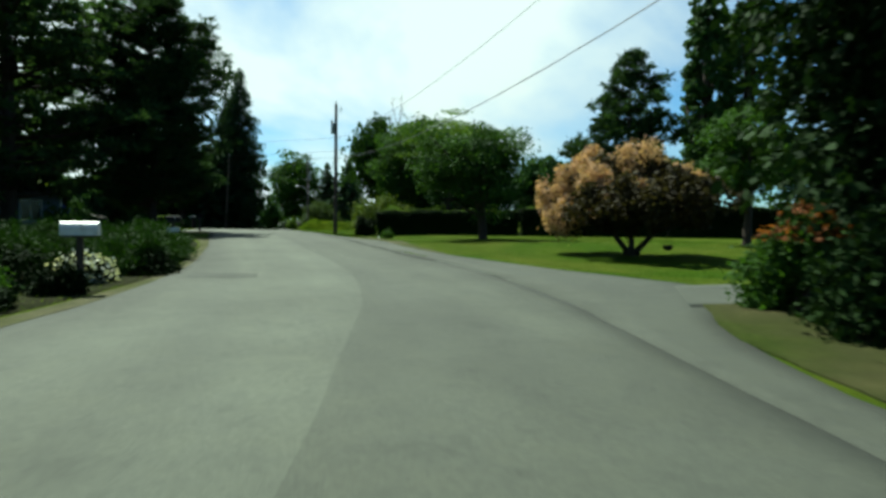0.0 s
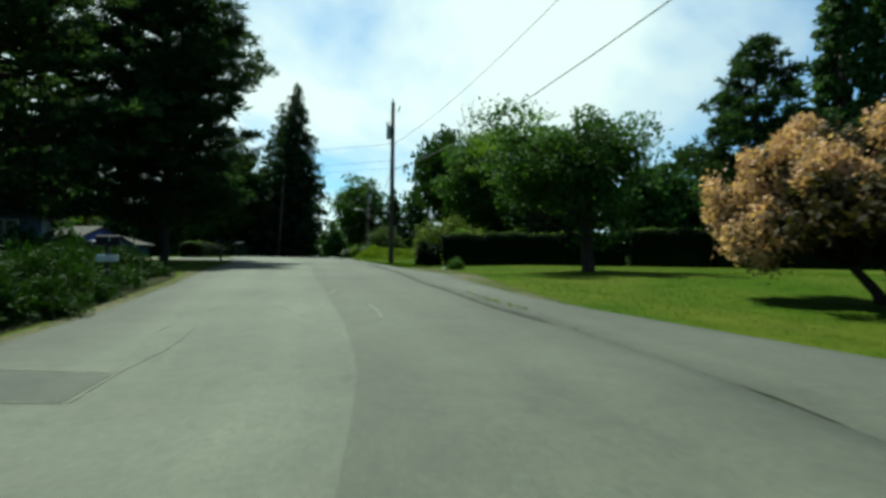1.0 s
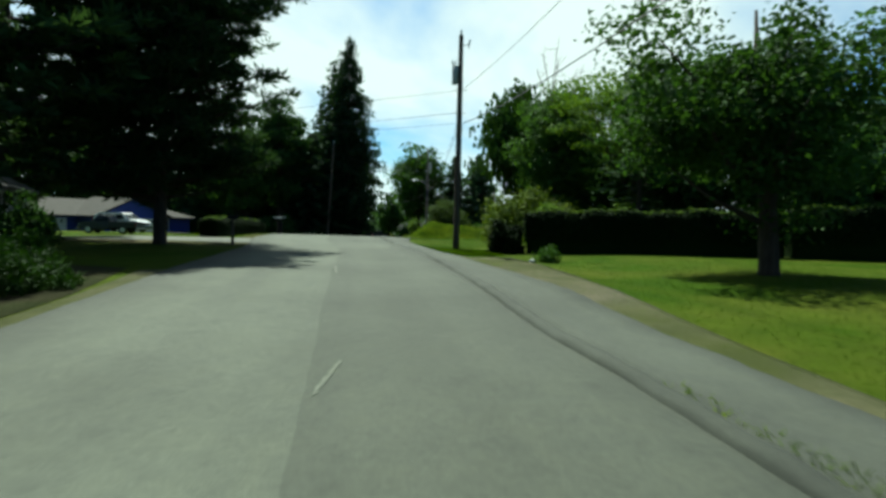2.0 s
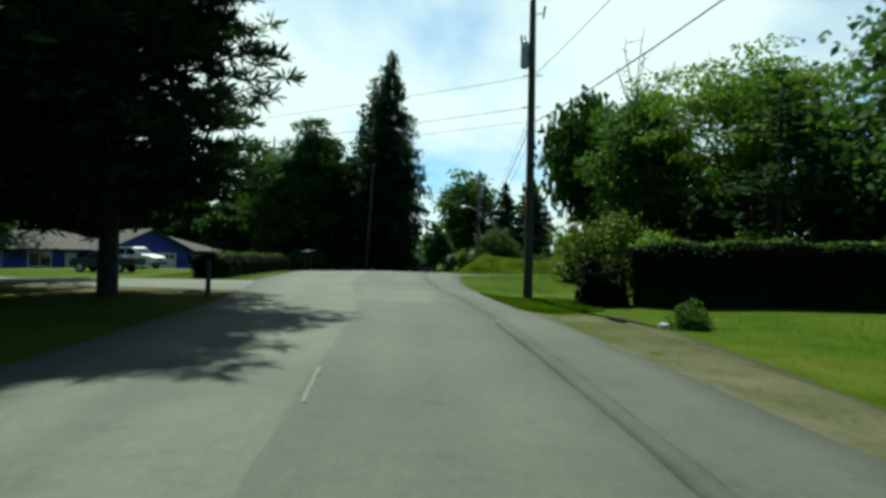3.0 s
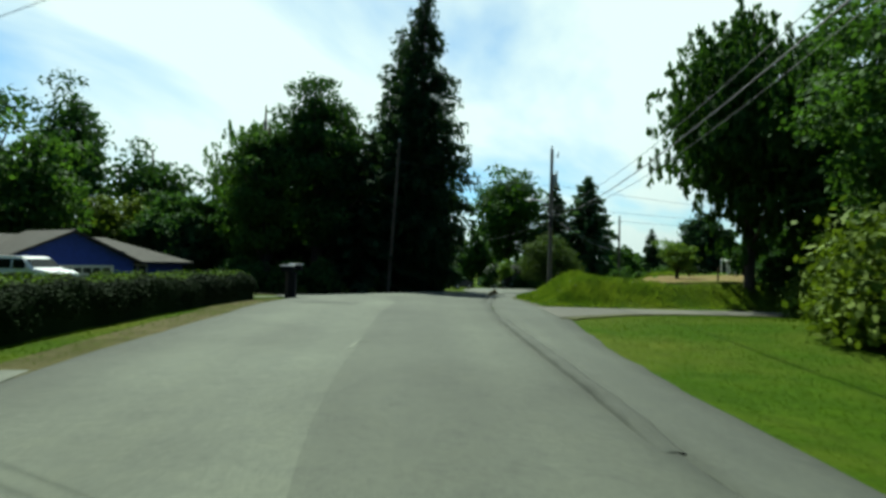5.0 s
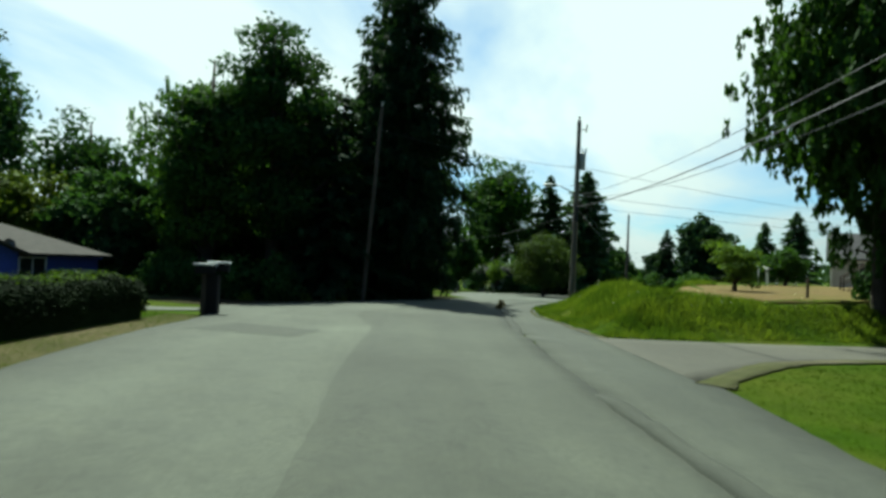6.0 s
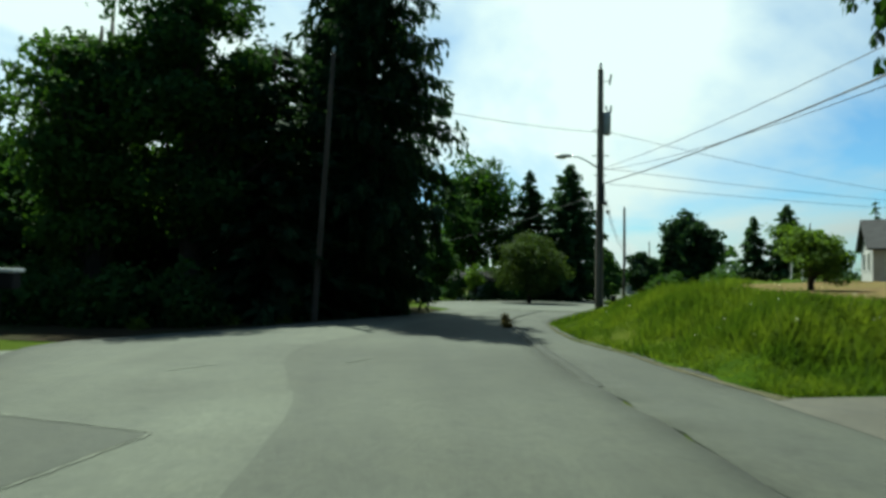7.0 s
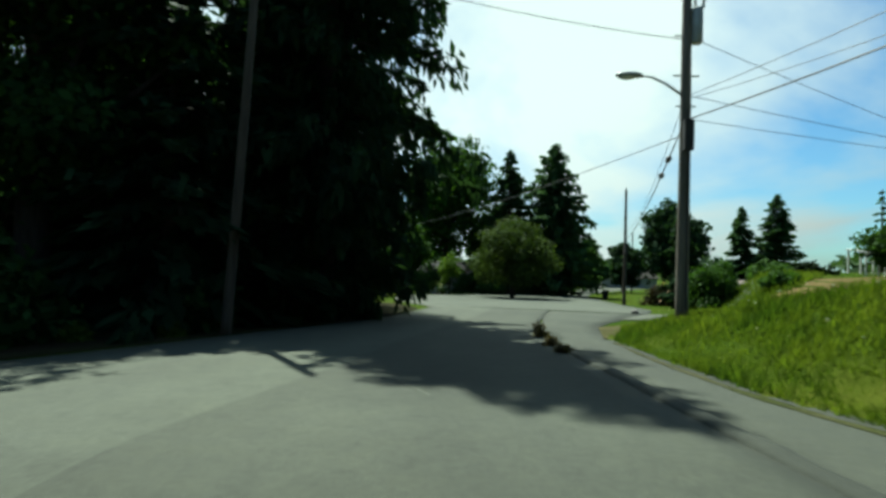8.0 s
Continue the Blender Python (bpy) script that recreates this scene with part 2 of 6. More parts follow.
M_BLACK = paint("black_paint", (0.010, 0.010, 0.011), 0.85, 0.0, 0.2, 3.0, 0.2)
M_BLUE = paint("blue_siding", (0.022, 0.042, 0.25), 0.7, 0.0, 0.2)
M_BLUEPALE = paint("pale_blue_siding", (0.10, 0.125, 0.18), 0.7, 0.0, 0.2)
M_ROOF = paint("grey_shingles", (0.0300, 0.0272, 0.0240), 0.9, 0.0, 0.3, 2.0, 0.2)
M_ROOFDARK = paint("dark_shingles", (0.0318, 0.0318, 0.0329), 0.9, 0.0, 0.3, 2.0, 0.2)
M_CREAM = paint("cream_paint", (0.62, 0.57, 0.44), 0.5, 0.0, 0.15)
M_GREYWALL = paint("grey_siding", (0.276, 0.27, 0.252), 0.7, 0.0, 0.15)
M_BROWN = paint("brown_boards", (0.13, 0.100, 0.080), 0.8, 0.0, 0.3)
M_CARWHITE = paint("white_car_paint", (0.608, 0.616, 0.624), 0.22, 0.0, 0.06, 1.5)
M_CARDARK = paint("dark_car_paint", (0.010, 0.013, 0.022), 0.4, 0.0, 0.15, 1.5)
M_CARGREY = paint("grey_car_paint", (0.10, 0.11, 0.12), 0.25, 0.3, 0.15, 1.5)
M_TYRE = paint("tyre_rubber", (0.02, 0.02, 0.02), 0.8, 0.0, 0.2)
M_RIM = paint("wheel_alloy", (0.5, 0.5, 0.5), 0.3, 0.8, 0.15)
M_GLASS = paint("tinted_glass", (0.015, 0.018, 0.02), 0.06, 0.0, 0.1)
M_TAIL = paint("tail_lamp_red", (0.35, 0.015, 0.012), 0.25, 0.0, 0.1)
M_LAMPGLASS = paint("lamp_glass", (0.75, 0.76, 0.74), 0.15, 0.0, 0.05)
M_STONE = paint("grey_stone", (0.13, 0.125, 0.115), 0.85, 0.0, 0.35, 4.0)


# ---- small tools ----
def mesh_of(name, verts, faces):
    """A mesh from arrays; faces all of one size, or a list of lists."""
    me = bpy.data.meshes.new(name)
    verts = np.asarray(verts, dtype=np.float32).reshape(-1, 3)
    if isinstance(faces, np.ndarray):
        k = faces.shape[1]
        me.vertices.add(len(verts))
        me.vertices.foreach_set("co", verts.ravel())
        me.loops.add(faces.size)
        me.loops.foreach_set("vertex_index", faces.astype(np.int32).ravel())
        me.polygons.add(len(faces))
        me.polygons.foreach_set("loop_start", np.arange(0, faces.size, k, dtype=np.int32))
        me.update(calc_edges=True)
    else:
        me.from_pydata(verts.tolist(), [], faces)
    return me


def thing(name, x, y, z, turn=0.0, label="", category="", group="", kind=""):
    """An empty at a thing's base."""
    ob = new(name)
    ob.empty_display_size = 0.2
    ob.matrix_basis = pose(x, y, z, 0, 0, turn)
    return tagged(ob, label, category, group, kind)


def part(name, shape, material, parent=None, label="", smooth=False):
    """Links a mesh or bmesh as one object under its parent."""
    if isinstance(shape, bmesh.types.BMesh):
        me = bpy.data.meshes.new(name)
        shape.to_mesh(me)
        shape.free()
    else:
        me = shape
    me.materials.append(material)
    if smooth:
        me.polygons.foreach_set("use_smooth", [True] * len(me.polygons))
    ob = new(name, me)
    if parent:
        ob.parent = parent
    if label:
        ob["label"] = label
    return ob


def box(bm, x0, y0, z0, x1, y1, z1, m=None, bevel=0.0):
    """Adds a box to bm, with softened edges if bevel is given."""
    made = bmesh.ops.create_cube(bm, size=1.0)["verts"]
    for v in made:
        v.co = Vector(((x0 + x1) / 2 + v.co.x * (x1 - x0), (y0 + y1) / 2 + v.co.y * (y1 - y0), (z0 + z1) / 2 + v.co.z * (z1 - z0)))
    if bevel:
        edges = list({e for v in made for e in v.link_edges})
        out = bmesh.ops.bevel(bm, geom=edges, offset=bevel, segments=2, affect="EDGES", clamp_overlap=True)
        made = list({v for f in out["faces"] for v in f.verts} | {v for v in made if v.is_valid})
    if m is not None:
        bmesh.ops.transform(bm, matrix=m, verts=made)
    return bm


def a_box(*args, **kw):
    return box(bmesh.new(), *args, **kw)


def tube(points, radii, sides=8, close=True):
    """A tapered tube through points, as (verts, faces list)."""
    pts = [Vector(p) for p in points]
    verts, faces = [], []
    ref = Vector((0.31, 0.17, 0.93))
    for i, p in enumerate(pts):
        d = (pts[min(i + 1, len(pts) - 1)] - pts[max(i - 1, 0)]).normalized()
        a = d.cross(ref if abs(d.dot(ref)) < 0.95 else Vector((1, 0, 0))).normalized()
        b = d.cross(a)
        for j in range(sides):
            t = 2 * math.pi * j / sides
            verts.append(p + (a * math.cos(t) + b * math.sin(t)) * radii[i])
    for i in range(len(pts) - 1):
        for j in range(sides):
            k = (j + 1) % sides
            faces.append([i * sides + j, i * sides + k, (i + 1) * sides + k, (i + 1) * sides + j])
    if close:
        faces.append(list(range(sides))[::-1])
        faces.append([(len(pts) - 1) * sides + j for j in range(sides)])
    return [tuple(v) for v in verts], faces


def tubes(name, runs, sides=7):
    """One mesh of several tubes; runs: (points, radii)."""
    verts, faces = [], []
    for pts, radii in runs:
        v, f = tube(pts, radii, sides)
        faces += [[i + len(verts) for i in q] for q in f]
        verts += v
    return mesh_of(name, verts, faces)


def extrude_profile(outline, width, bevel=0.0):
    """A solid from an outline in x-z, spread over y from -width/2 to width/2."""
    bm = bmesh.new()
    ring = [bm.verts.new((x, -width / 2, z)) for x, z in outline]
    face = bm.faces.new(ring)
    up = bmesh.ops.extrude_face_region(bm, geom=[face])["geom"]
    bmesh.ops.translate(bm, vec=(0, width, 0), verts=[g for g in up if isinstance(g, bmesh.types.BMVert)])
    bmesh.ops.recalc_face_normals(bm, faces=bm.faces)
    if bevel:
        bmesh.ops.bevel(bm, geom=list(bm.edges), offset=bevel, segments=2, affect="EDGES", clamp_overlap=True)
    return bm


def drum(r0, r1, z0, z1, sides=16, at=(0, 0)):
    v, f = tube([(at[0], at[1], z0), (at[0], at[1], z1)], [r0, r1], sides)
    return mesh_of("drum", v, f)


# ---- the lie of the land ----
def table(*pairs):
    a = np.array(pairs, dtype=float)
    return a[:, 0], a[:, 1]


PROFILE = table((-60, -0.8), (0, -0.78), (14, -0.74), (24, -0.54), (32, -0.2), (42, -0.03), (52, 0.08), (60, 0.12), (68, 0.0),
                (78, -0.25), (88, -0.52), (105, -1.2), (122, -2.0), (165, -3.1), (230, -3.8), (320, -4.0))
_yy = np.arange(-80, 340, 1.0)
_pp = np.interp(_yy, *PROFILE)
_pp = np.convolve(np.pad(_pp, 4, mode="edge"), np.ones(9) / 9, mode="valid")
EDGE_L = [(-5.5, -40), (-5.5, 0), (-6.2, 11.5), (-7.0, 17), (-8.2, 22), (-10, 27.5), (-11.6, 31.8), (-13.8, 37), (-16.3, 43.5), (-18.7, 48.5),
          (-21.5, 53.5), (-24.5, 60.4), (-26.6, 64.8), (-28.9, 70.3), (-31.3, 73), (-33.1, 75.5), (-33, 78), (-31.8, 81), (-30.8, 85), (-29.6, 92), (-30.5, 104)]
EDGE_R = [(3.0, -40), (3.0, 0), (2.6, 11), (1.9, 17), (0.2, 22.5), (-2.2, 28), (-3.8, 31.5), (-6.0, 37), (-8.4, 43), (-10.8, 48.5),
          (-13.3, 53.5), (-16.2, 60.5), (-17.9, 65), (-19.7, 70.5), (-20.5, 73), (-21.2, 75.5), (-21.8, 78), (-22.6, 81), (-23.5, 85), (-24.3, 92), (-24.2, 104)]
BANK_X = table((70, -17.2), (74, -18.4), (78, -19.6), (81.5, -21.0), (88, -22.5), (95, -22.1), (103, -18.5), (112, -9), (125, 4))
BANK_Y = table((-40, 74.0), (-18.4, 74.2), (-14, 75.8), (-6.6, 80.4), (5, 85), (40, 96), (90, 110))


def ease(v):
    v = np.clip(v, 0, 1)
    return v * v * (3 - 2 * v)


def H(x, y):
    """Height of the ground."""
    x, y = np.asarray(x, dtype=float), np.asarray(y, dtype=float)
    p = np.interp(y, _yy, _pp)
    right = np.interp(y, [q[1] for q in EDGE_R], [q[0] for q in EDGE_R])
    left = np.interp(y, [q[1] for q in EDGE_L], [q[0] for q in EDGE_L])
    lawn = 0.2 * ease((x - right - 4) / 8) * ease((y - 30) / 12) * ease((74 - y) / 6)
    drop = (-0.25 * ease((-27 - x) / 8) - 0.85 * ease((-46 - x) / 8)) * ease((y - 40) / 15) * ease((130 - y) / 20)
    d = np.minimum((x - np.interp(y, *BANK_X)) * 0.95, (y - np.interp(x, *BANK_Y)) * 0.86)
    low = np.interp(y, [74, 77, 83, 86, 88, 91, 95, 102], [1.3, 1.4, 1.4, 1.05, 0.72, 0.6, 0.22, 0.05])
    high = np.clip(0.85 - p, 0, 2.4)
    amp = low + (high - low) * ease((x + 18) / 4)
    amp = amp * ease((150 - y) / 35) + 0.25 * ease((x + 16) / 14) * ease((y - 80) / 16) * ease((130 - y) / 14)
    bank = amp * ease(d / 2.7) + 0.2 * np.exp(-((d - 2.6) / 1.4) ** 2) * ease((x + 15) / 4)
    dip = -0.27 * ease((x - right - 0.4) / 2.6) * ease((y - 35) / 9) * ease((68 - y) / 10)
    hollow = -0.13 * ease((x - right - 3) / 4) * ease((y - 17) / 7) * ease((40 - y) / 8)
    foot = 0.10 * np.exp(-((x + 9.6) ** 2 + (y - 52.45) ** 2) / 2.5)
    return p + lawn + drop + bank + dip + hollow + foot


def ground_at(x, y):
    return float(H(x, y))


def lattice(a, b, step, reach):
    """Even steps from a to b, then ever longer ones out to reach."""
    mid = list(np.arange(a, b + step / 2, step))
    out, s = [], step
    while not out or out[-1] < reach:
        s *= 1.35
        out.append((out[-1] if out else 0) + s)
    return np.array([mid[0] - o for o in out[::-1]] + mid + [mid[-1] + o for o in out])


gx, gy = lattice(-62, 42, 0.8, 3000), lattice(-12, 160, 0.8, 3000)
XX, YY = np.meshgrid(gx, gy)
ZZ = H(XX, YY)
nx, ny = len(gx), len(gy)
idx = np.arange(nx * ny).reshape(ny, nx)
quads = np.stack([idx[:-1, :-1], idx[:-1, 1:], idx[1:, 1:], idx[1:, :-1]], -1).reshape(-1, 4)
ground = part("ground", mesh_of("ground", np.stack([XX, YY, ZZ], -1), quads), M_LAWN, smooth=True)
tagged(ground, "mown green suburban lawns and verges, partly dry", "ground", kind="structure")


def along(pts, step):
    """Points evenly spaced on a smooth curve through pts (Catmull-Rom)."""
    p = np.array([pts[0], *pts, pts[-1]], dtype=float)
    out = []
    for i in range(1, len(p) - 2):
        n = max(2, int(np.linalg.norm(p[i + 1] - p[i]) / step))
        for t in np.arange(n) / n:
            out.append(0.5 * (2 * p[i] + (p[i + 1] - p[i - 1]) * t + (2 * p[i - 1] - 5 * p[i] + 4 * p[i + 1] - p[i + 2]) * t * t
                              + (3 * p[i] - p[i - 1] - 3 * p[i + 1] + p[i + 2]) * t ** 3))
    out.append(p[-2])
    return np.array(out)


def resample(c, n):
    s = np.r_[0, np.cumsum(np.linalg.norm(np.diff(c, axis=0), axis=1))]
    t = np.linspace(0, s[-1], n)
    return np.stack([np.interp(t, s, c[:, 0]), np.interp(t, s, c[:, 1])], -1)


def ribbon(name, left, right, lift, across, material, label, category, camber=0.0, rough_edge=0.0, skirt=0.0, second=None):
    """A sheet between two lines on the ground, with a small thickness."""
    a, b = left, right
    n = len(a)
    rng = np.random.default_rng(5)
    if rough_edge:
        w = np.convolve(rng.normal(0, rough_edge, n + 4), np.ones(5) / 5, mode="valid")[:n]
        dirs = (b - a) / np.maximum(np.linalg.norm(b - a, axis=1, keepdims=True), 1e-6)
        a, b = a + dirs * w[:, None], b + dirs * np.roll(w, 3)[:, None]
    t = np.linspace(0, 1, across + 1)
    P = a[:, None, :] * (1 - t)[None, :, None] + b[:, None, :] * t[None, :, None]
    Z = H(P[..., 0], P[..., 1]) + lift + camber * (1 - (2 * t - 1) ** 2)[None, :]
    V = np.concatenate([P, Z[..., None]], -1)
    low = V[:, [0, -1]].copy()
    low[..., 2] -= 0.12 + skirt
    V = np.concatenate([low[:, :1], V, low[:, 1:]], 1)
    m = across + 3
    i = np.arange(n * m).reshape(n, m)
    q = np.stack([i[:-1, :-1], i[:-1, 1:], i[1:, 1:], i[1:, :-1]], -1).reshape(-1, 4)
    me = mesh_of(name, V, q)
    ob = part(name, me, material)
    if second:
        me.materials.append(second)
    cols = np.tile(np.arange(m - 1), n - 1)
    me.polygons.foreach_set("use_smooth", (cols > 0) & (cols < m - 2))
    if second:
        me.polygons.foreach_set("material_index", (cols >= 1 + across * 0.55).astype(np.int32))
        me.attributes.new("across", "FLOAT", "POINT").data.foreach_set("value", np.tile(np.r_[0.0, t, 1.0], n).astype(np.float32))
    me.update()
    return tagged(ob, label, category, kind="structure")


NR = 320
c_left, c_right = along(EDGE_L, 0.5), along(EDGE_R, 0.5)
# both edges sampled at matching stations
def stations(pts, n):
    t = np.linspace(0, len(pts) - 1, n)
    fine = along(pts, 0.25)
    s = np.r_[0, np.cumsum(np.linalg.norm(np.diff(fine, axis=0), axis=1))]
    knots = []
    for p in pts:
        knots.append(s[np.argmin(np.linalg.norm(fine - np.array(p), axis=1))])
    u = np.interp(t, np.arange(len(pts)), knots)
    return np.stack([np.interp(u, s, fine[:, 0]), np.interp(u, s, fine[:, 1])], -1)


road_l, road_r = stations(EDGE_L, NR), stations(EDGE_R, NR)
ribbon("road", road_l, road_r, 0.036, 20, M_ROAD, "worn grey asphalt road, one lane darker than the other", "road", 0.0, 0.05, second=M_LANE)

SHOULDER = [(4.0, -40), (4.0, 0), (3.9, 11), (6.2, 17.9), (3.3, 22.2), (-0.5, 27.9), (-2.3, 31.7), (-4.2, 37.2), (-6.4, 42.8), (-9.2, 48.3),
            (-11.9, 53.8), (-14.4, 60.7), (-15.7, 65), (-17.2, 70.5), (-18.2, 73.3), (-18.8, 75.5), (-19.6, 78), (-20.9, 81), (-21.9, 85), (-22.4, 92), (-19.5, 104)]
ribbon("shoulder", road_r, stations(SHOULDER, NR), 0.02, 3, M_SHOULDER, "rough darker asphalt shoulder beside the road", "road shoulder", 0.0, 0.10)


def strip(name, near, far, lift, material, label, category, n=40, across=6, rough=0.06):
    a, b = resample(along(near, 0.5), n), resample(along(far, 0.5), n)
    return ribbon(name, a, b, lift, across, material, label, category, 0.0, rough)


strip("driveway", [(4.5, 14.8), (9, 15.6), (22, 17)], [(5.5, 18.4), (9, 19.4), (22, 21)], 0.022, M_SHOULDER, "grey asphalt driveway mouth beside a shrub", "driveway")
strip("driveway", [(-16.4, 66.8), (-14.7, 70.3), (-11.5, 73.3), (-5.2, 77.2), (7.6, 83.4)], [(-18.5, 73.3), (-16.6, 74.2), (-13.2, 76.0), (-6.4, 80.2), (7, 85.6)], 0.024, M_DRIVE, "earth and gravel driveway below the grass bank", "driveway")
strip("verge", [(-16.5, 66.9), (-14.85, 70.4), (-11.65, 73.4), (-5.35, 77.3)], [(-16.1, 66.7), (-14.4, 70.15), (-11.2, 73.1), (-4.9, 77.0)], 0.034, M_STRAW, "dry grass along the driveway's edge", "verge", 60, 3, 0.14)
strip("driveway", [(-18.4, 48.2), (-22.3, 47.9), (-30, 46.8), (-44, 47.5)], [(-21.8, 53.8), (-24.2, 52.9), (-30, 52.2), (-44, 54)], 0.018, M_GRAVEL, "pale concrete driveway of the blue house", "driveway")
strip("driveway", [(-31.0, 73.0), (-36, 71.5), (-46, 72)], [(-32.6, 74.5), (-37, 73.4), (-46, 74)], 0.016, M_GRAVEL, "narrow pale path across the grass", "driveway")
strip("verge", [(-21.3, 53.3), (-24.3, 60.3), (-26.4, 64.7), (-28.9, 70.6)], [(-22.6, 53.8), (-25.9, 60.9), (-28.4, 65.6), (-30.8, 71.0)], 0.012, M_VERGE, "dry straw-coloured grass verge along the hedge", "verge")
strip("verge", [(-6.1, 9), (-6.9, 17), (-8.1, 22), (-9.9, 27.5), (-11.5, 31.8), (-13.5, 36)], [(-6.6, 9), (-7.4, 17), (-8.6, 22), (-10.4, 27.3), (-12.0, 31.6), (-14.0, 35.7)], 0.012, M_STRAW, "dusty dry verge below the junipers", "verge")
strip("planting_bed", [(-6.6, 6), (-7.5, 17), (-8.7, 22), (-10.5, 27.3), (-12.1, 31.6), (-14.6, 36)], [(-16, 6), (-16, 17), (-17, 22), (-18, 27), (-19, 31), (-20, 36)], 0.010, M_BED, "dark soil bed under low junipers", "planting bed")
strip("verge", [(-1.2, 27.4), (-2.6, 31.8), (-4.4, 37.2), (-6.6, 42.8), (-9.0, 47.4)], [(-0.2, 27.7), (-1.7, 32.0), (-3.0, 37.7), (-4.2, 43.6), (-6.4, 49.0)], 0.014, M_STRAW, "thin dry grass at the lawn's edge", "verge")
strip("verge", [(-17.4, 46.4), (-22, 45.6), (-30, 44.4), (-40, 44)], [(-18.6, 48.3), (-22.3, 47.95), (-30, 46.9), (-40, 47.2)], 0.012, M_VERGE, "dry brown grass island beside the driveway", "verge")
strip("verge", [(4.0, -8), (4.0, 2), (3.95, 9), (4.1, 12), (4.9, 15.2)], [(6.2, -8), (6.2, 2), (6.2, 9), (6.3, 12), (6.6, 15.6)], 0.024, M_ROUGH, "thin rough grass verge beside the driveway", "verge", rough=0.16)
# this soil sheet carries the shade under the tree in its dark colour
strip("planting_bed", [(6.0, -8), (6.0, 2), (6.0, 9), (6.1, 12), (6.4, 15.4)], [(11, -8), (11, 2), (11, 9), (11, 12), (10.6, 15.7)], 0.027, M_BED, "soil under the big tree, darkened to suggest its shade", "planting bed", rough=0.16)
strip("forest_floor", [(-33.4, 76.5), (-32.2, 81.2), (-31.1, 85.4), (-29.9, 92), (-31, 103), (-35, 114)], [(-64, 76), (-64, 82), (-64, 86), (-64, 92), (-64, 103), (-64, 114)], 0.008, M_BED, "dark needle litter under the firs", "forest floor", 40, 30)
CROSS_L = [(-30.5, 104), (-33, 112), (-37, 120), (-38.5, 128), (-36.0, 135), (-31.5, 143), (-27.5, 158), (-20, 185), (-9, 215), (12, 250)]
CROSS_R = [(-19.5, 104), (-18.2, 112), (-18.2, 120), (-19.2, 130), (-20.4, 140), (-20.4, 150), (-19.2, 164), (-13, 187), (-2, 213), (18, 246)]
ribbon("road", stations(CROSS_L, 120), stations(CROSS_R, 120), 0.03, 10, M_JUNCTION, "pale asphalt junction running on downhill", "road", 0.03)
strip("side_street", [(-21.6, 97), (-17.5, 99.4), (-13, 101.4)], [(-19.4, 104.5), (-15.5, 106.6), (-12, 108.4)], 0.024, M_GRAVEL, "pale gravelly side street beyond the pole", "road")
strip("field", [(-17.4, 79.2), (-13, 79.1), (-7, 83.2), (2, 88), (20, 95), (50, 105)], [(-16.6, 97), (-6, 109), (2, 116), (22, 122), (50, 128)], 0.02, M_DRYFIELD, "dry brown mown field above the bank", "field", 50, 24)


strip("verge", [(-18.3, 73.2), (-19.2, 75.4), (-20.1, 78), (-21.2, 80.6), (-21.9, 83.4), (-22.5, 86.6)], [(-18.14, 73.35), (-19.06, 75.5), (-19.96, 78.1), (-21.06, 80.7), (-21.78, 83.45), (-22.4, 86.65)], 0.03, M_STRAW, "line of dry straw along the foot of the bank", "verge", 60, 2, 0.07)
strip("verge", [(-22.6, 87.4), (-21.8, 88.2), (-20.4, 88.4), (-18.6, 88.6)], [(-22.5, 92.0), (-21.2, 93.4), (-19.4, 94.6), (-17.6, 95.4)], 0.022, M_VERGE, "worn dry grass round the foot of the pole", "verge", 30, 6, 0.2)


def berm(points, width, height, label):
    """A low rounded asphalt kerb along points."""
    c = resample(along(points, 0.3), max(8, int(len(along(points, 0.3)))))
    rng = np.random.default_rng(int(abs(points[0][0]) * 10))
    verts, n, k = [], len(c), 7
    for i in range(n):
        d = c[min(i + 1, n - 1)] - c[max(i - 1, 0)]
        d /= np.linalg.norm(d)
        side = np.array([d[1], -d[0]])
        end = min(1, i / 3, (n - 1 - i) / 3)
        hh, ww = height * (0.35 + 0.65 * end) * rng.uniform(0.8, 1.12), width * rng.uniform(0.9, 1.1)
        for j in range(k):
            a = math.pi * j / (k - 1)
            q = c[i] - side * math.cos(a) * ww / 2
            verts.append((q[0], q[1], ground_at(q[0], q[1]) + 0.0 + math.sin(a) ** 0.7 * hh * (0.9 + 0.2 * rng.random())))
    i = np.arange(n * k).reshape(n, k)
    q = np.stack([i[:-1, :-1], i[1:, :-1], i[1:, 1:], i[:-1, 1:]], -1).reshape(-1, 4)
    ob = part("kerb", mesh_of("kerb", verts, q), M_KERB, smooth=True)
    return tagged(ob, label, "kerb", "asphalt kerbs", "structure")


berm([(-0.3, 23.8), (-1.6, 26.2), (-2.9, 29.2), (-4.0, 31.6), (-6.0, 37), (-8.3, 42.7), (-9.0, 44.4)], 0.27, 0.12, "low worn asphalt kerb with weeds beside it")
berm([(-13.4, 53.6), (-14.6, 56.6), (-16.3, 60.8), (-17.9, 65.0)], 0.28, 0.12, "low dark asphalt kerb at the road's edge")
berm([(-20.6, 73.4), (-21.9, 78.3), (-22.8, 82), (-23.6, 85.2), (-24.0, 87.4)], 0.28, 0.085, "dark asphalt kerb with a broken end")


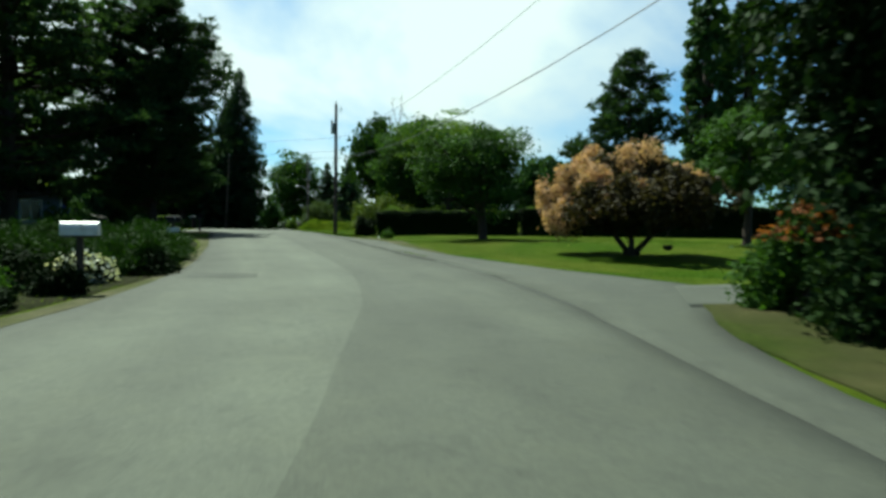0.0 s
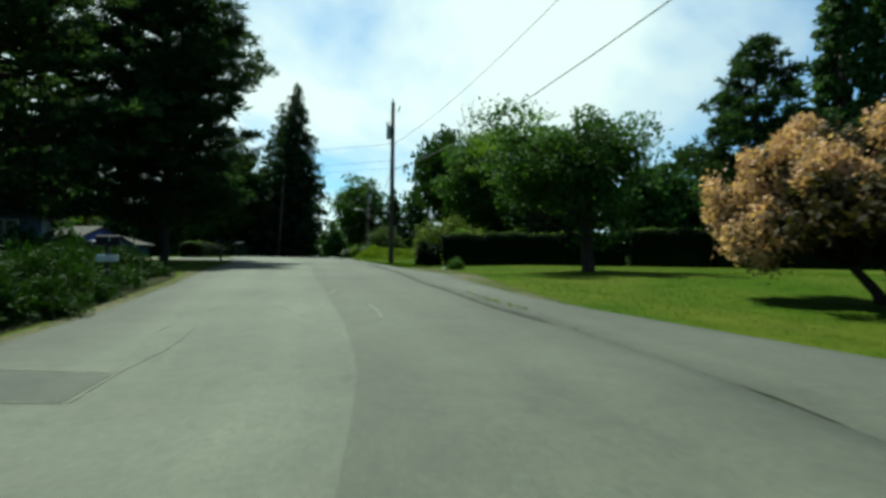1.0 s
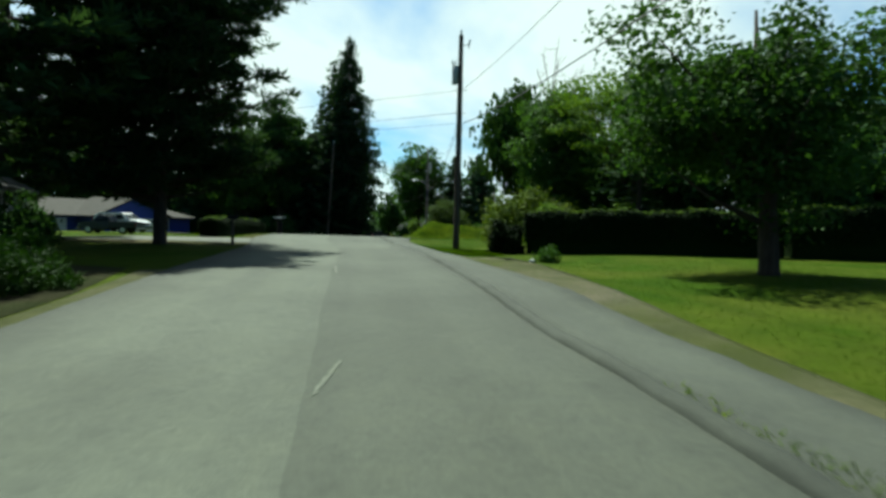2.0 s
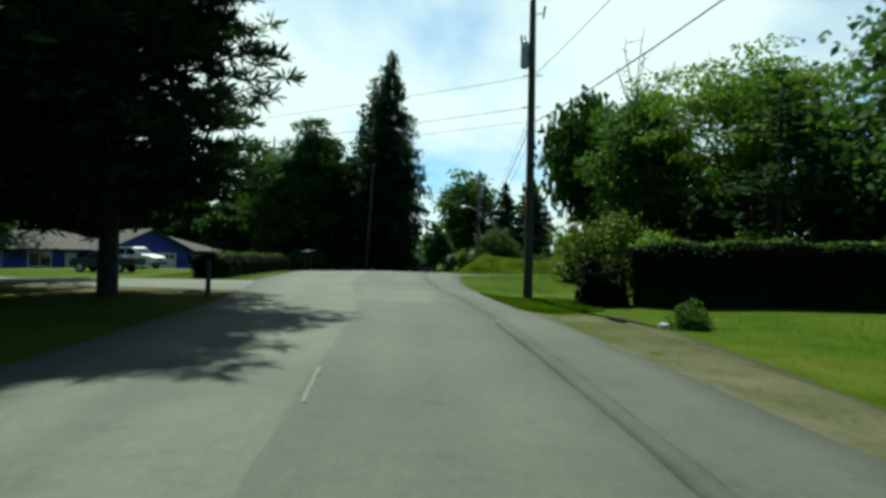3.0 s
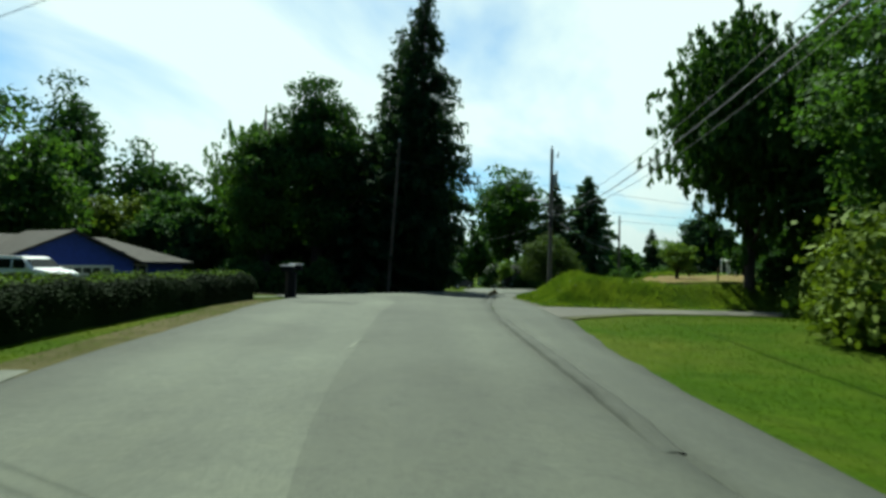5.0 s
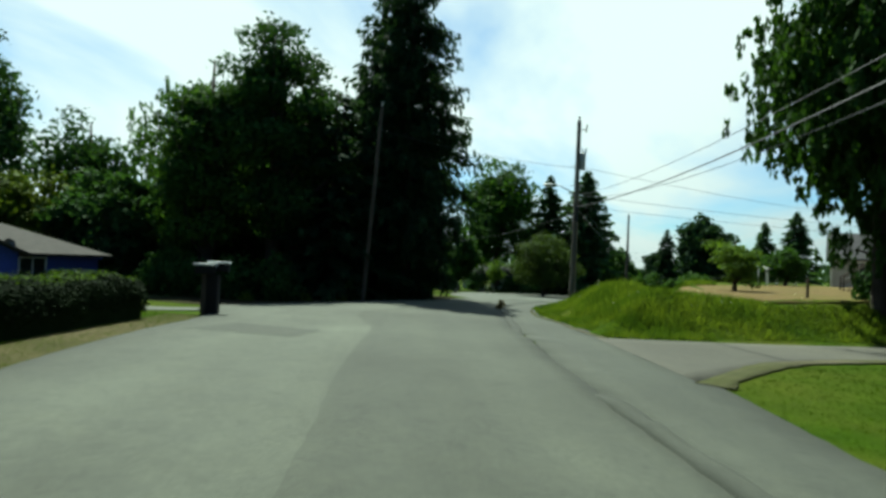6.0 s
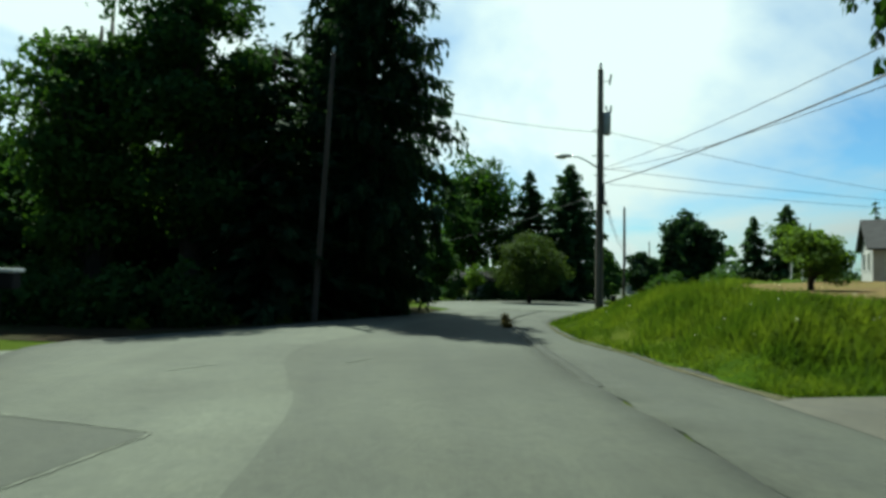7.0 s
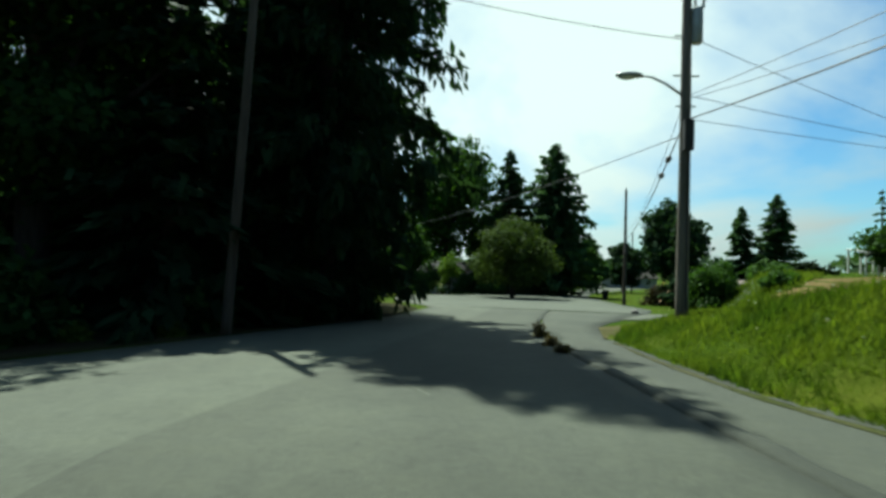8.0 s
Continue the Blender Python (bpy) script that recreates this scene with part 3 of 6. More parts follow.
def slab(name, corners, lift, material, label, category):
    """A flat patch of other paving on the road."""
    p = np.array(corners, dtype=float)
    n, verts = 8, []
    for i in range(n + 1):
        for j in range(n + 1):
            u, v = i / n, j / n
            q = (p[0] * (1 - u) + p[1] * u) * (1 - v) + (p[3] * (1 - u) + p[2] * u) * v
            verts.append((q[0], q[1], road_z(q[0], q[1]) + lift))
    i = np.arange((n + 1) ** 2).reshape(n + 1, n + 1)
    f = np.stack([i[:-1, :-1], i[1:, :-1], i[1:, 1:], i[:-1, 1:]], -1).reshape(-1, 4)
    return tagged(part(name, mesh_of(name, verts, f), material), label, category, kind="structure")


def road_z(x, y):
    l = np.interp(y, [q[1] for q in EDGE_L], [q[0] for q in EDGE_L])
    r = np.interp(y, [q[1] for q in EDGE_R], [q[0] for q in EDGE_R])
    t = np.clip((x - l) / (r - l), 0, 1)
    return float(H(x, y)) + 0.036


slab("road_patch", [(-26.9, 67.4), (-24.4, 67.6), (-24.5, 69.1), (-26.9, 69.2)], 0.004, M_PATCH, "darker rectangular asphalt patch with pale seams", "road patch")
slab("road_patch", [(-6.7, 18.35), (-5.0, 18.6), (-5.3, 19.65), (-7.1, 19.5)], 0.004, M_PATCH, "darker asphalt patch by the road's edge", "road patch")
slab("road_patch", [(-14.0, 47.2), (-11.4, 47.2), (-12.5, 51.0), (-15.2, 51.0)], 0.004, M_GRAVEL, "faint paler asphalt patch", "road patch")


def seam(points, width):
    """A sealed crack: a thin pale line on the road."""
    c = resample(along(sorted(points, key=lambda q: -q[1]), 0.1), 24)
    rng = np.random.default_rng(int(abs(points[0][1]) * 7))
    d = np.gradient(c, axis=0)
    d /= np.linalg.norm(d, axis=1, keepdims=True)
    s = np.stack([d[:, 1], -d[:, 0]], -1)
    w = width * 0.75 * rng.uniform(0.5, 1.2, 24)[:, None]
    c = c + s * rng.normal(0, 0.006, 24)[:, None]
    pts = np.stack([c - s * w / 2, c + s * w / 2], 1).reshape(-1, 2)
    verts = [(x, y, road_z(x, y) + 0.008) for x, y in pts]
    i = np.arange(48).reshape(24, 2)
    f = np.stack([i[:-1, 0], i[:-1, 1], i[1:, 1], i[1:, 0]], -1)
    tagged(part("crack", mesh_of("crack", verts, f), M_SEAM), "pale sealed crack in the asphalt", "road crack", "road cracks", "structure")


for pts, w in (([(-26.9, 67.36), (-24.4, 67.56)], 0.07), ([(-24.36, 67.6), (-24.46, 69.1)], 0.06), ([(-26.9, 69.24), (-24.5, 69.14)], 0.05),
               ([(-6.4, 18.4), (-4.98, 18.56)], 0.045), ([(-4.93, 18.6), (-5.26, 19.65), (-5.6, 21.1), (-6.18, 22.7)], 0.028), ([(-5.3, 19.7), (-6.6, 19.6)], 0.035),
               ([(-7.1, 24.4), (-7.0, 25.1)], 0.05), ([(-6.5, 22.2), (-6.7, 22.9)], 0.05), ([(-6.0, 25.5), (-5.5, 25.0), (-5.1, 24.4)], 0.05), ([(-4.3, 26.2), (-3.9, 25.3), (-3.6, 24.4)], 0.05), ([(-5.7, 27.9), (-5.9, 29.0)], 0.07),
               ([(-10.0, 38.4), (-9.62, 37.5), (-9.3, 36.8)], 0.09), ([(-14.6, 45.45), (-13.9, 45.58), (-13.4, 45.7), (-13.3, 46.0)], 0.10), ([(-13.45, 44.5), (-13.05, 44.76)], 0.06),
               ([(-12.1, 48.7), (-11.65, 48.85)], 0.09), ([(-18.79, 57.5), (-19.11, 58.4)], 0.11), ([(-19.11, 58.4), (-18.9, 58.56)], 0.09), ([(-26.9, 72.2), (-26.6, 73.05)], 0.07), ([(-24.82, 74.1), (-24.63, 74.85)], 0.06),
               ([(-25.0, 79.4), (-25.6, 80.2)], 0.05)):
    seam(pts, w)


# ---- plants ----
def unit(v):
    return v / np.maximum(np.linalg.norm(v, axis=-1, keepdims=True), 1e-9)


def cards(name, centres, axis_a, axis_b):
    """Rhombic leaves: centre and two half axes each."""
    n = len(centres)
    v = np.stack([centres - axis_a, centres + axis_b, centres + axis_a, centres - axis_b], 1).reshape(-1, 3)
    return mesh_of(name, v, np.arange(n * 4).reshape(n, 4))


def scatter(rng, centres, normals, size, aspect=0.6, wild=0.8):
    """Half axes for leaves facing about normals."""
    n = len(centres)
    nn = unit(normals + rng.normal(0, wild, (n, 3)))
    a = unit(np.cross(nn, rng.normal(0, 1, (n, 3))))
    b = np.cross(nn, a)
    s = (size * rng.uniform(0.6, 1.35, n))[:, None]
    return a * s, b * s * aspect


def trunk_runs(rng, height, r, lean, limbs):
    """Trunk and limbs as tube runs; limbs are end points."""
    top = np.array([lean[0], lean[1], height])
    p = [np.array([0, 0, -0.25]), np.array([0, 0, 0.12]), top * 0.35 + rng.normal(0, 0.06, 3), top * 0.7 + rng.normal(0, 0.1, 3), top]
    runs = [(p, [r * 1.5, r * 1.15, r * 0.9, r * 0.6, r * 0.15])]
    for e in limbs:
        f = rng.uniform(0.3, 0.8) * min(1, max(0.4, e[2] / height))
        s = top * f * 0.9
        m = (s + e) / 2 + np.array([0, 0, -0.08 * np.linalg.norm(e - s)]) + rng.normal(0, 0.1, 3)
        runs.append(([s, m, e], [r * 0.42, r * 0.25, r * 0.06]))
    return runs


def broadleaf(name, x, y, h, r, mat, seed, label, category="tree", low=0.25, leaves=11000, size=0.2, clumps=60, bark_mat=None, squash=1.0, trunk_r=None,
              lean=(0, 0), droop=0.0, group="", dead=False, trunk_h=None, fill=0.35, rag=0.3, lump=1.0, plates=0.0):
    """A leafy tree: trunk, limbs and a crown of leaf clumps."""
    rng = np.random.default_rng(seed)
    size *= 0.93
    z0 = ground_at(x, y) - 0.03
    ob = thing(name, x, y, z0, rng.uniform(0, 360) if lean == (0, 0) else 0, label, category, group)
    cz, rz = h * (low + 1) / 2, h * (1 - low) / 2
    d = unit(rng.normal(0, 1, (clumps, 3)))
    d[:, 2] = d[:, 2] * 0.95
    rad = rng.uniform(fill, 0.86, clumps)[:, None]
    cc = d * rad * np.array([r, r * squash, rz]) * rng.uniform(0.94 - 0.4 * rag, 1.02 + 0.3 * rag, (clumps, 1)) + np.array([lean[0], lean[1], cz])
    cs = rng.uniform(0.19 - 0.12 * rag, 0.33, clumps) * min(r, rz) * lump
    which = rng.choice(clumps, leaves, p=cs ** 2 / np.sum(cs ** 2))
    out = unit(rng.normal(0, 1, (leaves, 3)) + np.array([0, 0, 0.25]))
    dist = np.minimum(np.abs(rng.normal(0.74, 0.2, leaves)) + rng.exponential(0.1 * rag, leaves), 1.25)[:, None]
    form = np.stack([rng.uniform(1.05, 1.05 + rag, clumps), rng.uniform(1.05, 1.05 + rag, clumps), rng.uniform(0.95 - 0.8 * rag, 0.9, clumps)], -1)
    if plates:
        form = form * np.array([1 + 0.7 * plates, 1 + 0.7 * plates, 1 - 0.68 * plates])
    c = cc[which] + out * dist * cs[which][:, None] * form[which]
    if droop:
        # leaves gather on hanging strands
        strand = rng.integers(0, leaves // 15, leaves)
        drop = rng.uniform(0.3, 1.7, leaves // 15)[strand] * droop * rng.random(leaves)
        c = c[strand] + np.stack([rng.normal(0, 0.07, leaves), rng.normal(0, 0.07, leaves), -drop], -1)
    c[:, 2] = np.maximum(c[:, 2], 0.06)
    a, b = scatter(rng, c, out + np.array([0, 0, 0.35]), size)
    if droop:
        a = unit(np.stack([rng.normal(0, 0.35, leaves), rng.normal(0, 0.35, leaves), np.full(leaves, -1.0)], -1)) * (size * rng.uniform(0.8, 1.5, leaves))[:, None]
        b = unit(np.cross(a, rng.normal(0, 1, (leaves, 3)))) * size * 0.45
    tr = trunk_r or 0.022 * h + 0.04
    limbs = [cc[i] for i in rng.choice(clumps, min(clumps, 14), replace=False)]
    part("trunk", tubes("trunk", trunk_runs(rng, trunk_h or h * 0.86, tr, lean, limbs)), bark_mat or B_DARK, ob, smooth=True)
    part("crown", cards("crown", c, a, b), mat, ob)
    if dead:
        runs = []
        for k in range(6):
            t = rng.uniform(0, 6.28)
            s = np.array([0, 0, h * 0.7])
            e = np.array([math.cos(t) * r * rng.uniform(0.2, 0.6), math.sin(t) * r * rng.uniform(0.2, 0.6), h * rng.uniform(0.98, 1.12)])
            runs.append(([s, (s + e) / 2 + rng.normal(0, 0.4, 3), e * 0.9 + s * 0.1 + rng.normal(0, 0.2, 3), e], [0.06, 0.04, 0.025, 0.01]))
            for _ in range(5):
                f = rng.uniform(0.45, 0.95)
                q = s + (e - s) * f
                runs.append(([q, q + rng.normal(0, 0.45, 3) + np.array([0, 0, 0.35])], [0.025, 0.008]))
        part("dead_limb", tubes("dead_limb", runs, 5), B_DEAD, ob, "bare grey dead limbs above the crown")
    return ob


def fir(name, x, y, h, r, mat, seed, label, low=0.03, density=1.0, droop=0.5, power=0.85, ragged=0.3, size=0.34, group="", category="tree", lvl=0.42, skirt=0.5, fringe=0.0, skirt_to=0.14):
    """A conifer with whorls of drooping boughs."""
    rng = np.random.default_rng(seed)
    ob = thing(name, x, y, ground_at(x, y) - 0.03, rng.uniform(0, 360), label, category, group)
    C, A, B, runs = [], [], [], []
    z = h * low + 0.3
    while z < h * 0.985:
        t = (z - h * low) / (h * (1 - low))
        n = int(rng.integers(5, 8)) if t < 0.85 else 4
        for _ in range(n):
            az = rng.uniform(0, 2 * math.pi)
            ln = (r * (1 - t) ** power + 0.12) * rng.uniform(1 - ragged * 1.6, 1 + ragged * 0.5)
            if t < skirt_to:
                ln *= skirt + (1 - skirt) * t / skirt_to
            rise = 0.25 * t - 0.1
            m = max(4, int(ln * 8.5 * density))
            s = np.sort(rng.uniform(0.1, 1.0, m) ** 0.75)
            hor = np.array([math.cos(az), math.sin(az)])
            side = np.array([-hor[1], hor[0]])
            wob = rng.normal(0, 0.11, m) * ln * (1.15 - s)
            p = np.stack([hor[0] * s * ln + side[0] * wob, hor[1] * s * ln + side[1] * wob,
                          z + rise * s * ln - droop * 0.42 * ln * s ** 1.6 + rng.normal(0, 0.09, m) + 0.16 * ln * droop * s ** 4], -1)
            spread = rng.uniform(-1.0, 1.0, m)
            da = np.stack([hor[0] + side[0] * spread, hor[1] + side[1] * spread, -0.35 * droop - 0.45 * rng.random(m)], -1)
            da = unit(da)
            if fringe:
                hang = rng.random(m) < fringe
                da[hang] = unit(np.stack([hor[0] * 0.25 + rng.normal(0, 0.2, m), hor[1] * 0.25 + rng.normal(0, 0.2, m), np.full(m, -1.0)], -1))[hang]
                p[hang, 2] -= rng.uniform(0.05, 0.55, m)[hang]
            nb = unit(np.cross(da, np.array([0, 0, 1.0]) + rng.normal(0, 0.55, (m, 3))))
            sz = (size * rng.uniform(0.6, 1.25, m) * (0.75 + 0.5 * (1 - t)))[:, None]
            C.append(p), A.append(da * sz), B.append(nb * sz * 0.34)
            if rng.random() < 0.45:
                e = np.array([hor[0] * ln * 0.9, hor[1] * ln * 0.9, z + rise * ln * 0.9 - droop * 0.38 * ln])
                runs.append(([np.array([0, 0, z]), np.array([hor[0] * ln * 0.45, hor[1] * ln * 0.45, z + rise * ln * 0.45 - droop * 0.1 * ln]), e], [0.02 + 0.01 * ln, 0.02, 0.008]))
        z += lvl * (0.7 + 0.6 * rng.random()) * (1.15 - 0.5 * t)
    tr = 0.016 * h + 0.05
    runs.insert(0, ([(0, 0, -0.3), (0, 0, 0.2), (0, 0, h * 0.5), (0, 0, h)], [tr * 1.5, tr * 1.1, tr * 0.62, 0.02]))
    part("trunk", tubes("trunk", runs, 6), B_DARK, ob, smooth=True)
    part("crown", cards("crown", np.concatenate(C), np.concatenate(A), np.concatenate(B)), mat, ob)
    return ob


def pine(name, x, y, h, r, mat, seed, label, low=0.2, boughs=70, size=0.2, top=0.55, per=55, group="", flat=0.5, fall=1.6, waist=0.3, slim=0.22, tuft=0.62, stout=1.0):
    """A spreading conifer: long level boughs carrying tufts of needles."""
    rng = np.random.default_rng(seed)
    ob = thing(name, x, y, ground_at(x, y) - 0.03, 0, label, "tree", group)
    C, A, B, runs = [], [], [], []
    for k in range(boughs):
        t = (k + rng.random()) / boughs
        z = h * (low + (0.97 - low) * t)
        reach = r * (1 - max(0, (t - top) / (1 - top)) ** fall * 0.85) * (1 - waist + waist * min(1, t / 0.28)) * rng.uniform(0.55, 1.1)
        az = rng.uniform(0, 6.283)
        hor = np.array([math.cos(az), math.sin(az), 0])
        bend = rng.normal(0, 0.22)
        side = np.array([-hor[1], hor[0], 0])
        pts = [np.array([0, 0, z]) + hor * reach * s + side * bend * reach * s * s + np.array([0, 0, reach * (0.10 * s + (0.10 + 0.12 * t) * s * s)]) for s in (0, 0.35, 0.7, 1.0)]
        runs.append((pts, [0.03 + 0.016 * reach, 0.025 + 0.01 * reach, 0.03, 0.01]))
        nt = max(4, int(reach * 2.6))
        for s in rng.uniform(0.25, 1.03, nt):
            j = min(2, int(s * 3))
            f = s * 3 - j
            p = pts[j] * (1 - f) + pts[min(3, j + 1)] * f
            off = side * rng.normal(0, 0.16) * reach + np.array([0, 0, rng.normal(0.12, 0.14)])
            q = p + off
            if rng.random() < 0.35:
                runs.append(([p, q], [0.016, 0.006]))
            g = unit(rng.normal(0, 1, (per, 3)) * np.array([1, 1, 0.65]) + hor * 0.45 + np.array([0, 0, 0.3]))
            cen = q + g * rng.uniform(0.1, tuft, (per, 1)) * np.array([1, 1, flat])
            sz = (size * rng.uniform(0.6, 1.3, per))[:, None]
            C.append(cen), A.append(g * sz), B.append(unit(np.cross(g, rng.normal(0, 1, (per, 3)))) * sz * slim)
    tr = (0.018 * h + 0.06) * stout
    runs.insert(0, ([(0, 0, -0.3), (0, 0, 0.15), (0.1, 0, h * 0.45), (0, 0.1, h * 0.98)], [tr * 1.55, tr * 1.1, tr * 0.7, 0.03]))
    part("trunk", tubes("trunk", runs, 6), B_DARK, ob, smooth=True)
    part("crown", cards("crown", np.concatenate(C), np.concatenate(A), np.concatenate(B)), mat, ob)
    return ob


def mound(name, x, y, r, h, mat, seed, label, category="shrub", leaves=3500, size=0.09, group="", squash=1.0, bloom=None, bloom_n=0, bloom_label="", spiky=0.0, turn=None, bloom_from=0.0):
    """A shrub that reaches the ground."""
    rng = np.random.default_rng(seed)
    ob = thing(name, x, y, ground_at(x, y) - 0.02, rng.uniform(0, 360) if turn is None else turn, label, category, group)
    k = 26
    d = unit(rng.normal(0, 1, (k, 3)))
    d[:, 2] = np.abs(d[:, 2])
    cc = d * rng.uniform(0.3, 0.74, (k, 1)) * np.array([r, r * squash, h])
    cs = rng.uniform(0.28, 0.42, k) * min(r, h)

    def cloud_of(n, far):
        w = rng.integers(0, k, n)
        o = unit(rng.normal(0, 1, (n, 3)) + np.array([0, 0, 0.35]))
        c = cc[w] + o * (np.abs(rng.normal(far, 0.22, n)) * cs[w])[:, None]
        c[:, 2] = np.abs(c[:, 2]) + 0.02
        return c, o

    c, o = cloud_of(leaves, 0.85)
    a, b = scatter(rng, c, o, size)
    if spiky:
        a = unit(o + rng.normal(0, 0.45, o.shape)) * (size * rng.uniform(0.8, 1.6, leaves))[:, None] * (1 + spiky)
        b = unit(np.cross(a, rng.normal(0, 1, o.shape))) * size * 0.4
    runs = [([(0, 0, -0.1), tuple(cc[i] * 0.5), tuple(cc[i])], [0.03 * r + 0.01, 0.02 * r + 0.006, 0.006]) for i in range(9)]
    part("stem", tubes("stem", runs, 5), B_DARK, ob)
    part("foliage", cards("foliage", c, a, b), mat, ob)
    if bloom:
        c, o = cloud_of(bloom_n, 1.12)
        c, o = c[c[:, 2] > bloom_from * h], o[c[:, 2] > bloom_from * h]
        a, b = scatter(rng, c, o, size * 0.9, 0.9)
        part("blossom", cards("blossom", c, a, b), bloom, ob, bloom_label)
    return ob


def hedge(x0, y0, x1, y1, thick, h, mat, seed, label, leaves=14000, size=0.07):
    """A clipped hedge between two points: a dense twiggy core clad in leaves."""
    rng = np.random.default_rng(seed)
    ln = math.hypot(x1 - x0, y1 - y0)
    z0, z1 = ground_at(x0, y0), ground_at(x1, y1)
    ob = thing("hedge", x0, y0, z0 - 0.03, math.degrees(math.atan2(y1 - y0, x1 - x0)), label, "hedge")
    slope = (z1 - z0) / ln

    def shell(u, v):
        """u along the length, v round the section from the foot over the top."""
        a = np.pi * v
        e = 0.42
        yy = -np.sign(np.cos(a)) * np.abs(np.cos(a)) ** e * thick / 2
        zz = np.sin(a) ** e * h
        endround = np.clip(np.minimum(u, ln - u) / (thick * 0.5 + 1e-6), 0, 1) ** 0.45
        wob = 0.06 * np.sin(u * 1.7 + seed) + 0.05 * np.sin(u * 3.9 + v * 5)
        return np.stack([u, yy * (0.45 + 0.55 * endround) + wob * 0.5, zz * (0.82 + 0.18 * endround) + wob * (zz > 0.3) + slope * u], -1)

    nu, nv = max(6, int(ln / 0.3)), 15
    U, V = np.meshgrid(np.linspace(0.06, ln - 0.06, nu), np.linspace(0, 1, nv), indexing="ij")
    P = shell(U, V) * np.array([1, 0.9, 0.94])
    i = np.arange(nu * nv).reshape(nu, nv)
    q = np.stack([i[:-1, :-1], i[:-1, 1:], i[1:, 1:], i[1:, :-1]], -1).reshape(-1, 4).tolist()
    q += [list(i[0]), list(i[-1][::-1])]
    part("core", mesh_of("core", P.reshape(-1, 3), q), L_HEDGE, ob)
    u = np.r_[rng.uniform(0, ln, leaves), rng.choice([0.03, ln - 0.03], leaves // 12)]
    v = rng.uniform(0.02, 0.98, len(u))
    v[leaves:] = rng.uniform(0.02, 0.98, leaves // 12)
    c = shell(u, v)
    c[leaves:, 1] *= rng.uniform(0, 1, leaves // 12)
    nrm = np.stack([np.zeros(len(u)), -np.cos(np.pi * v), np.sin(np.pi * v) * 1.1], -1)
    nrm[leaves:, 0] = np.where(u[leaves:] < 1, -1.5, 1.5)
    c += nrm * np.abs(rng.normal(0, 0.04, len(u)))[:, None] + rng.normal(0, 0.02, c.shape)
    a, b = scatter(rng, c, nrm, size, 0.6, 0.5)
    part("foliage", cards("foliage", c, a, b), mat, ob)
    # brighter leaves along the top stand in for sunlight on it
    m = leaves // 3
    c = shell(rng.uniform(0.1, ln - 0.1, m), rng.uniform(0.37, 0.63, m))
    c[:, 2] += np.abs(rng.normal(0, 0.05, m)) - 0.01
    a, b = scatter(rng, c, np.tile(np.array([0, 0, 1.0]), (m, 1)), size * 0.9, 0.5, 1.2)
    part("lit_top", cards("lit_top", c, a, b), L_BRIGHT, ob, "lighter leaves standing in for sunlight on the clipped top")
    return ob


def inside(poly, x, y):
    """Which of the points lie in the polygon."""
    hit, j = np.zeros(len(x), bool), len(poly) - 1
    for i in range(len(poly)):
        (xi, yi), (xj, yj) = poly[i], poly[j]
        hit ^= ((yi > y) != (yj > y)) & (x < (xj - xi) * (y - yi) / (yj - yi + 1e-12) + xi)
        j = i
    return hit


def blades(name, poly, n, h, mat, seed, label, wide=0.012, lean=0.35, tuft=0.0):
    """Grass blades over a patch of ground, as one mass."""
    rng = np.random.default_rng(seed)
    p = np.array(poly, dtype=float)
    x = rng.uniform(p[:, 0].min(), p[:, 0].max(), n * 3)
    y = rng.uniform(p[:, 1].min(), p[:, 1].max(), n * 3)
    keep = inside(poly, x, y)
    x, y = x[keep][:n], y[keep][:n]
    m = len(x)
    tall = h * rng.uniform(0.5, 1.3, m) * (0.65 + 0.7 * (0.5 + 0.5 * np.sin(x * 1.3 + 2 * np.sin(y * 0.9))) if tuft else 1)
    base = np.stack([x, y, H(x, y) - 0.01], -1)
    t = rng.uniform(0, 6.283, m)
    side = np.stack([np.cos(t), np.sin(t), np.zeros(m)], -1) * (wide * rng.uniform(0.7, 1.4, m))[:, None]
    t2 = rng.uniform(0, 6.283, m)
    tip = base + np.stack([np.cos(t2) * lean * tall, np.sin(t2) * lean * tall, tall], -1)
    v = np.stack([base - side, base + side, tip], 1).reshape(-1, 3)
    ob = part(name, mesh_of(name, v, np.arange(m * 3).reshape(m, 3)), mat)
    return tagged(ob, label, "grass", kind="stuff")

# ---- trees and shrubs on the right-hand side ----
broadleaf("tree", 8.5, 13.4, 10.0, 4.3, L_LAUREL, 11, "dense dark broadleaf tree with foliage down to the ground", low=0.0, leaves=38000, size=0.132, clumps=230, fill=0.1, rag=0.4)
mound("shrub", 6.4, 14.6, 1.25, 2.2, L_GREEN, 12, "red-tipped evergreen shrub beside the driveway", leaves=9000, size=0.06, bloom=L_RED, bloom_n=5200, bloom_label="red young leaves", bloom_from=0.6)
mound("shrub", 6.5, 12.0, 1.5, 2.4, L_LAUREL, 15, "dark evergreen shrub leaning over the verge", leaves=9000, size=0.07)
mound("shrub", 6.4, 9.4, 1.6, 2.6, L_LAUREL, 16, "dark evergreen shrub leaning over the verge", leaves=9000, size=0.07)
mound("shrub", 7.6, 13.0, 1.9, 2.9, L_LAUREL, 14, "dark evergreen shrub under the big tree", leaves=11000, size=0.085)
broadleaf("tree", 16.2, 36.6, 8.0, 3.6, L_GREEN, 13, "small green lawn tree with a straight trunk", low=0.22, leaves=15000, size=0.11, rag=0.4)


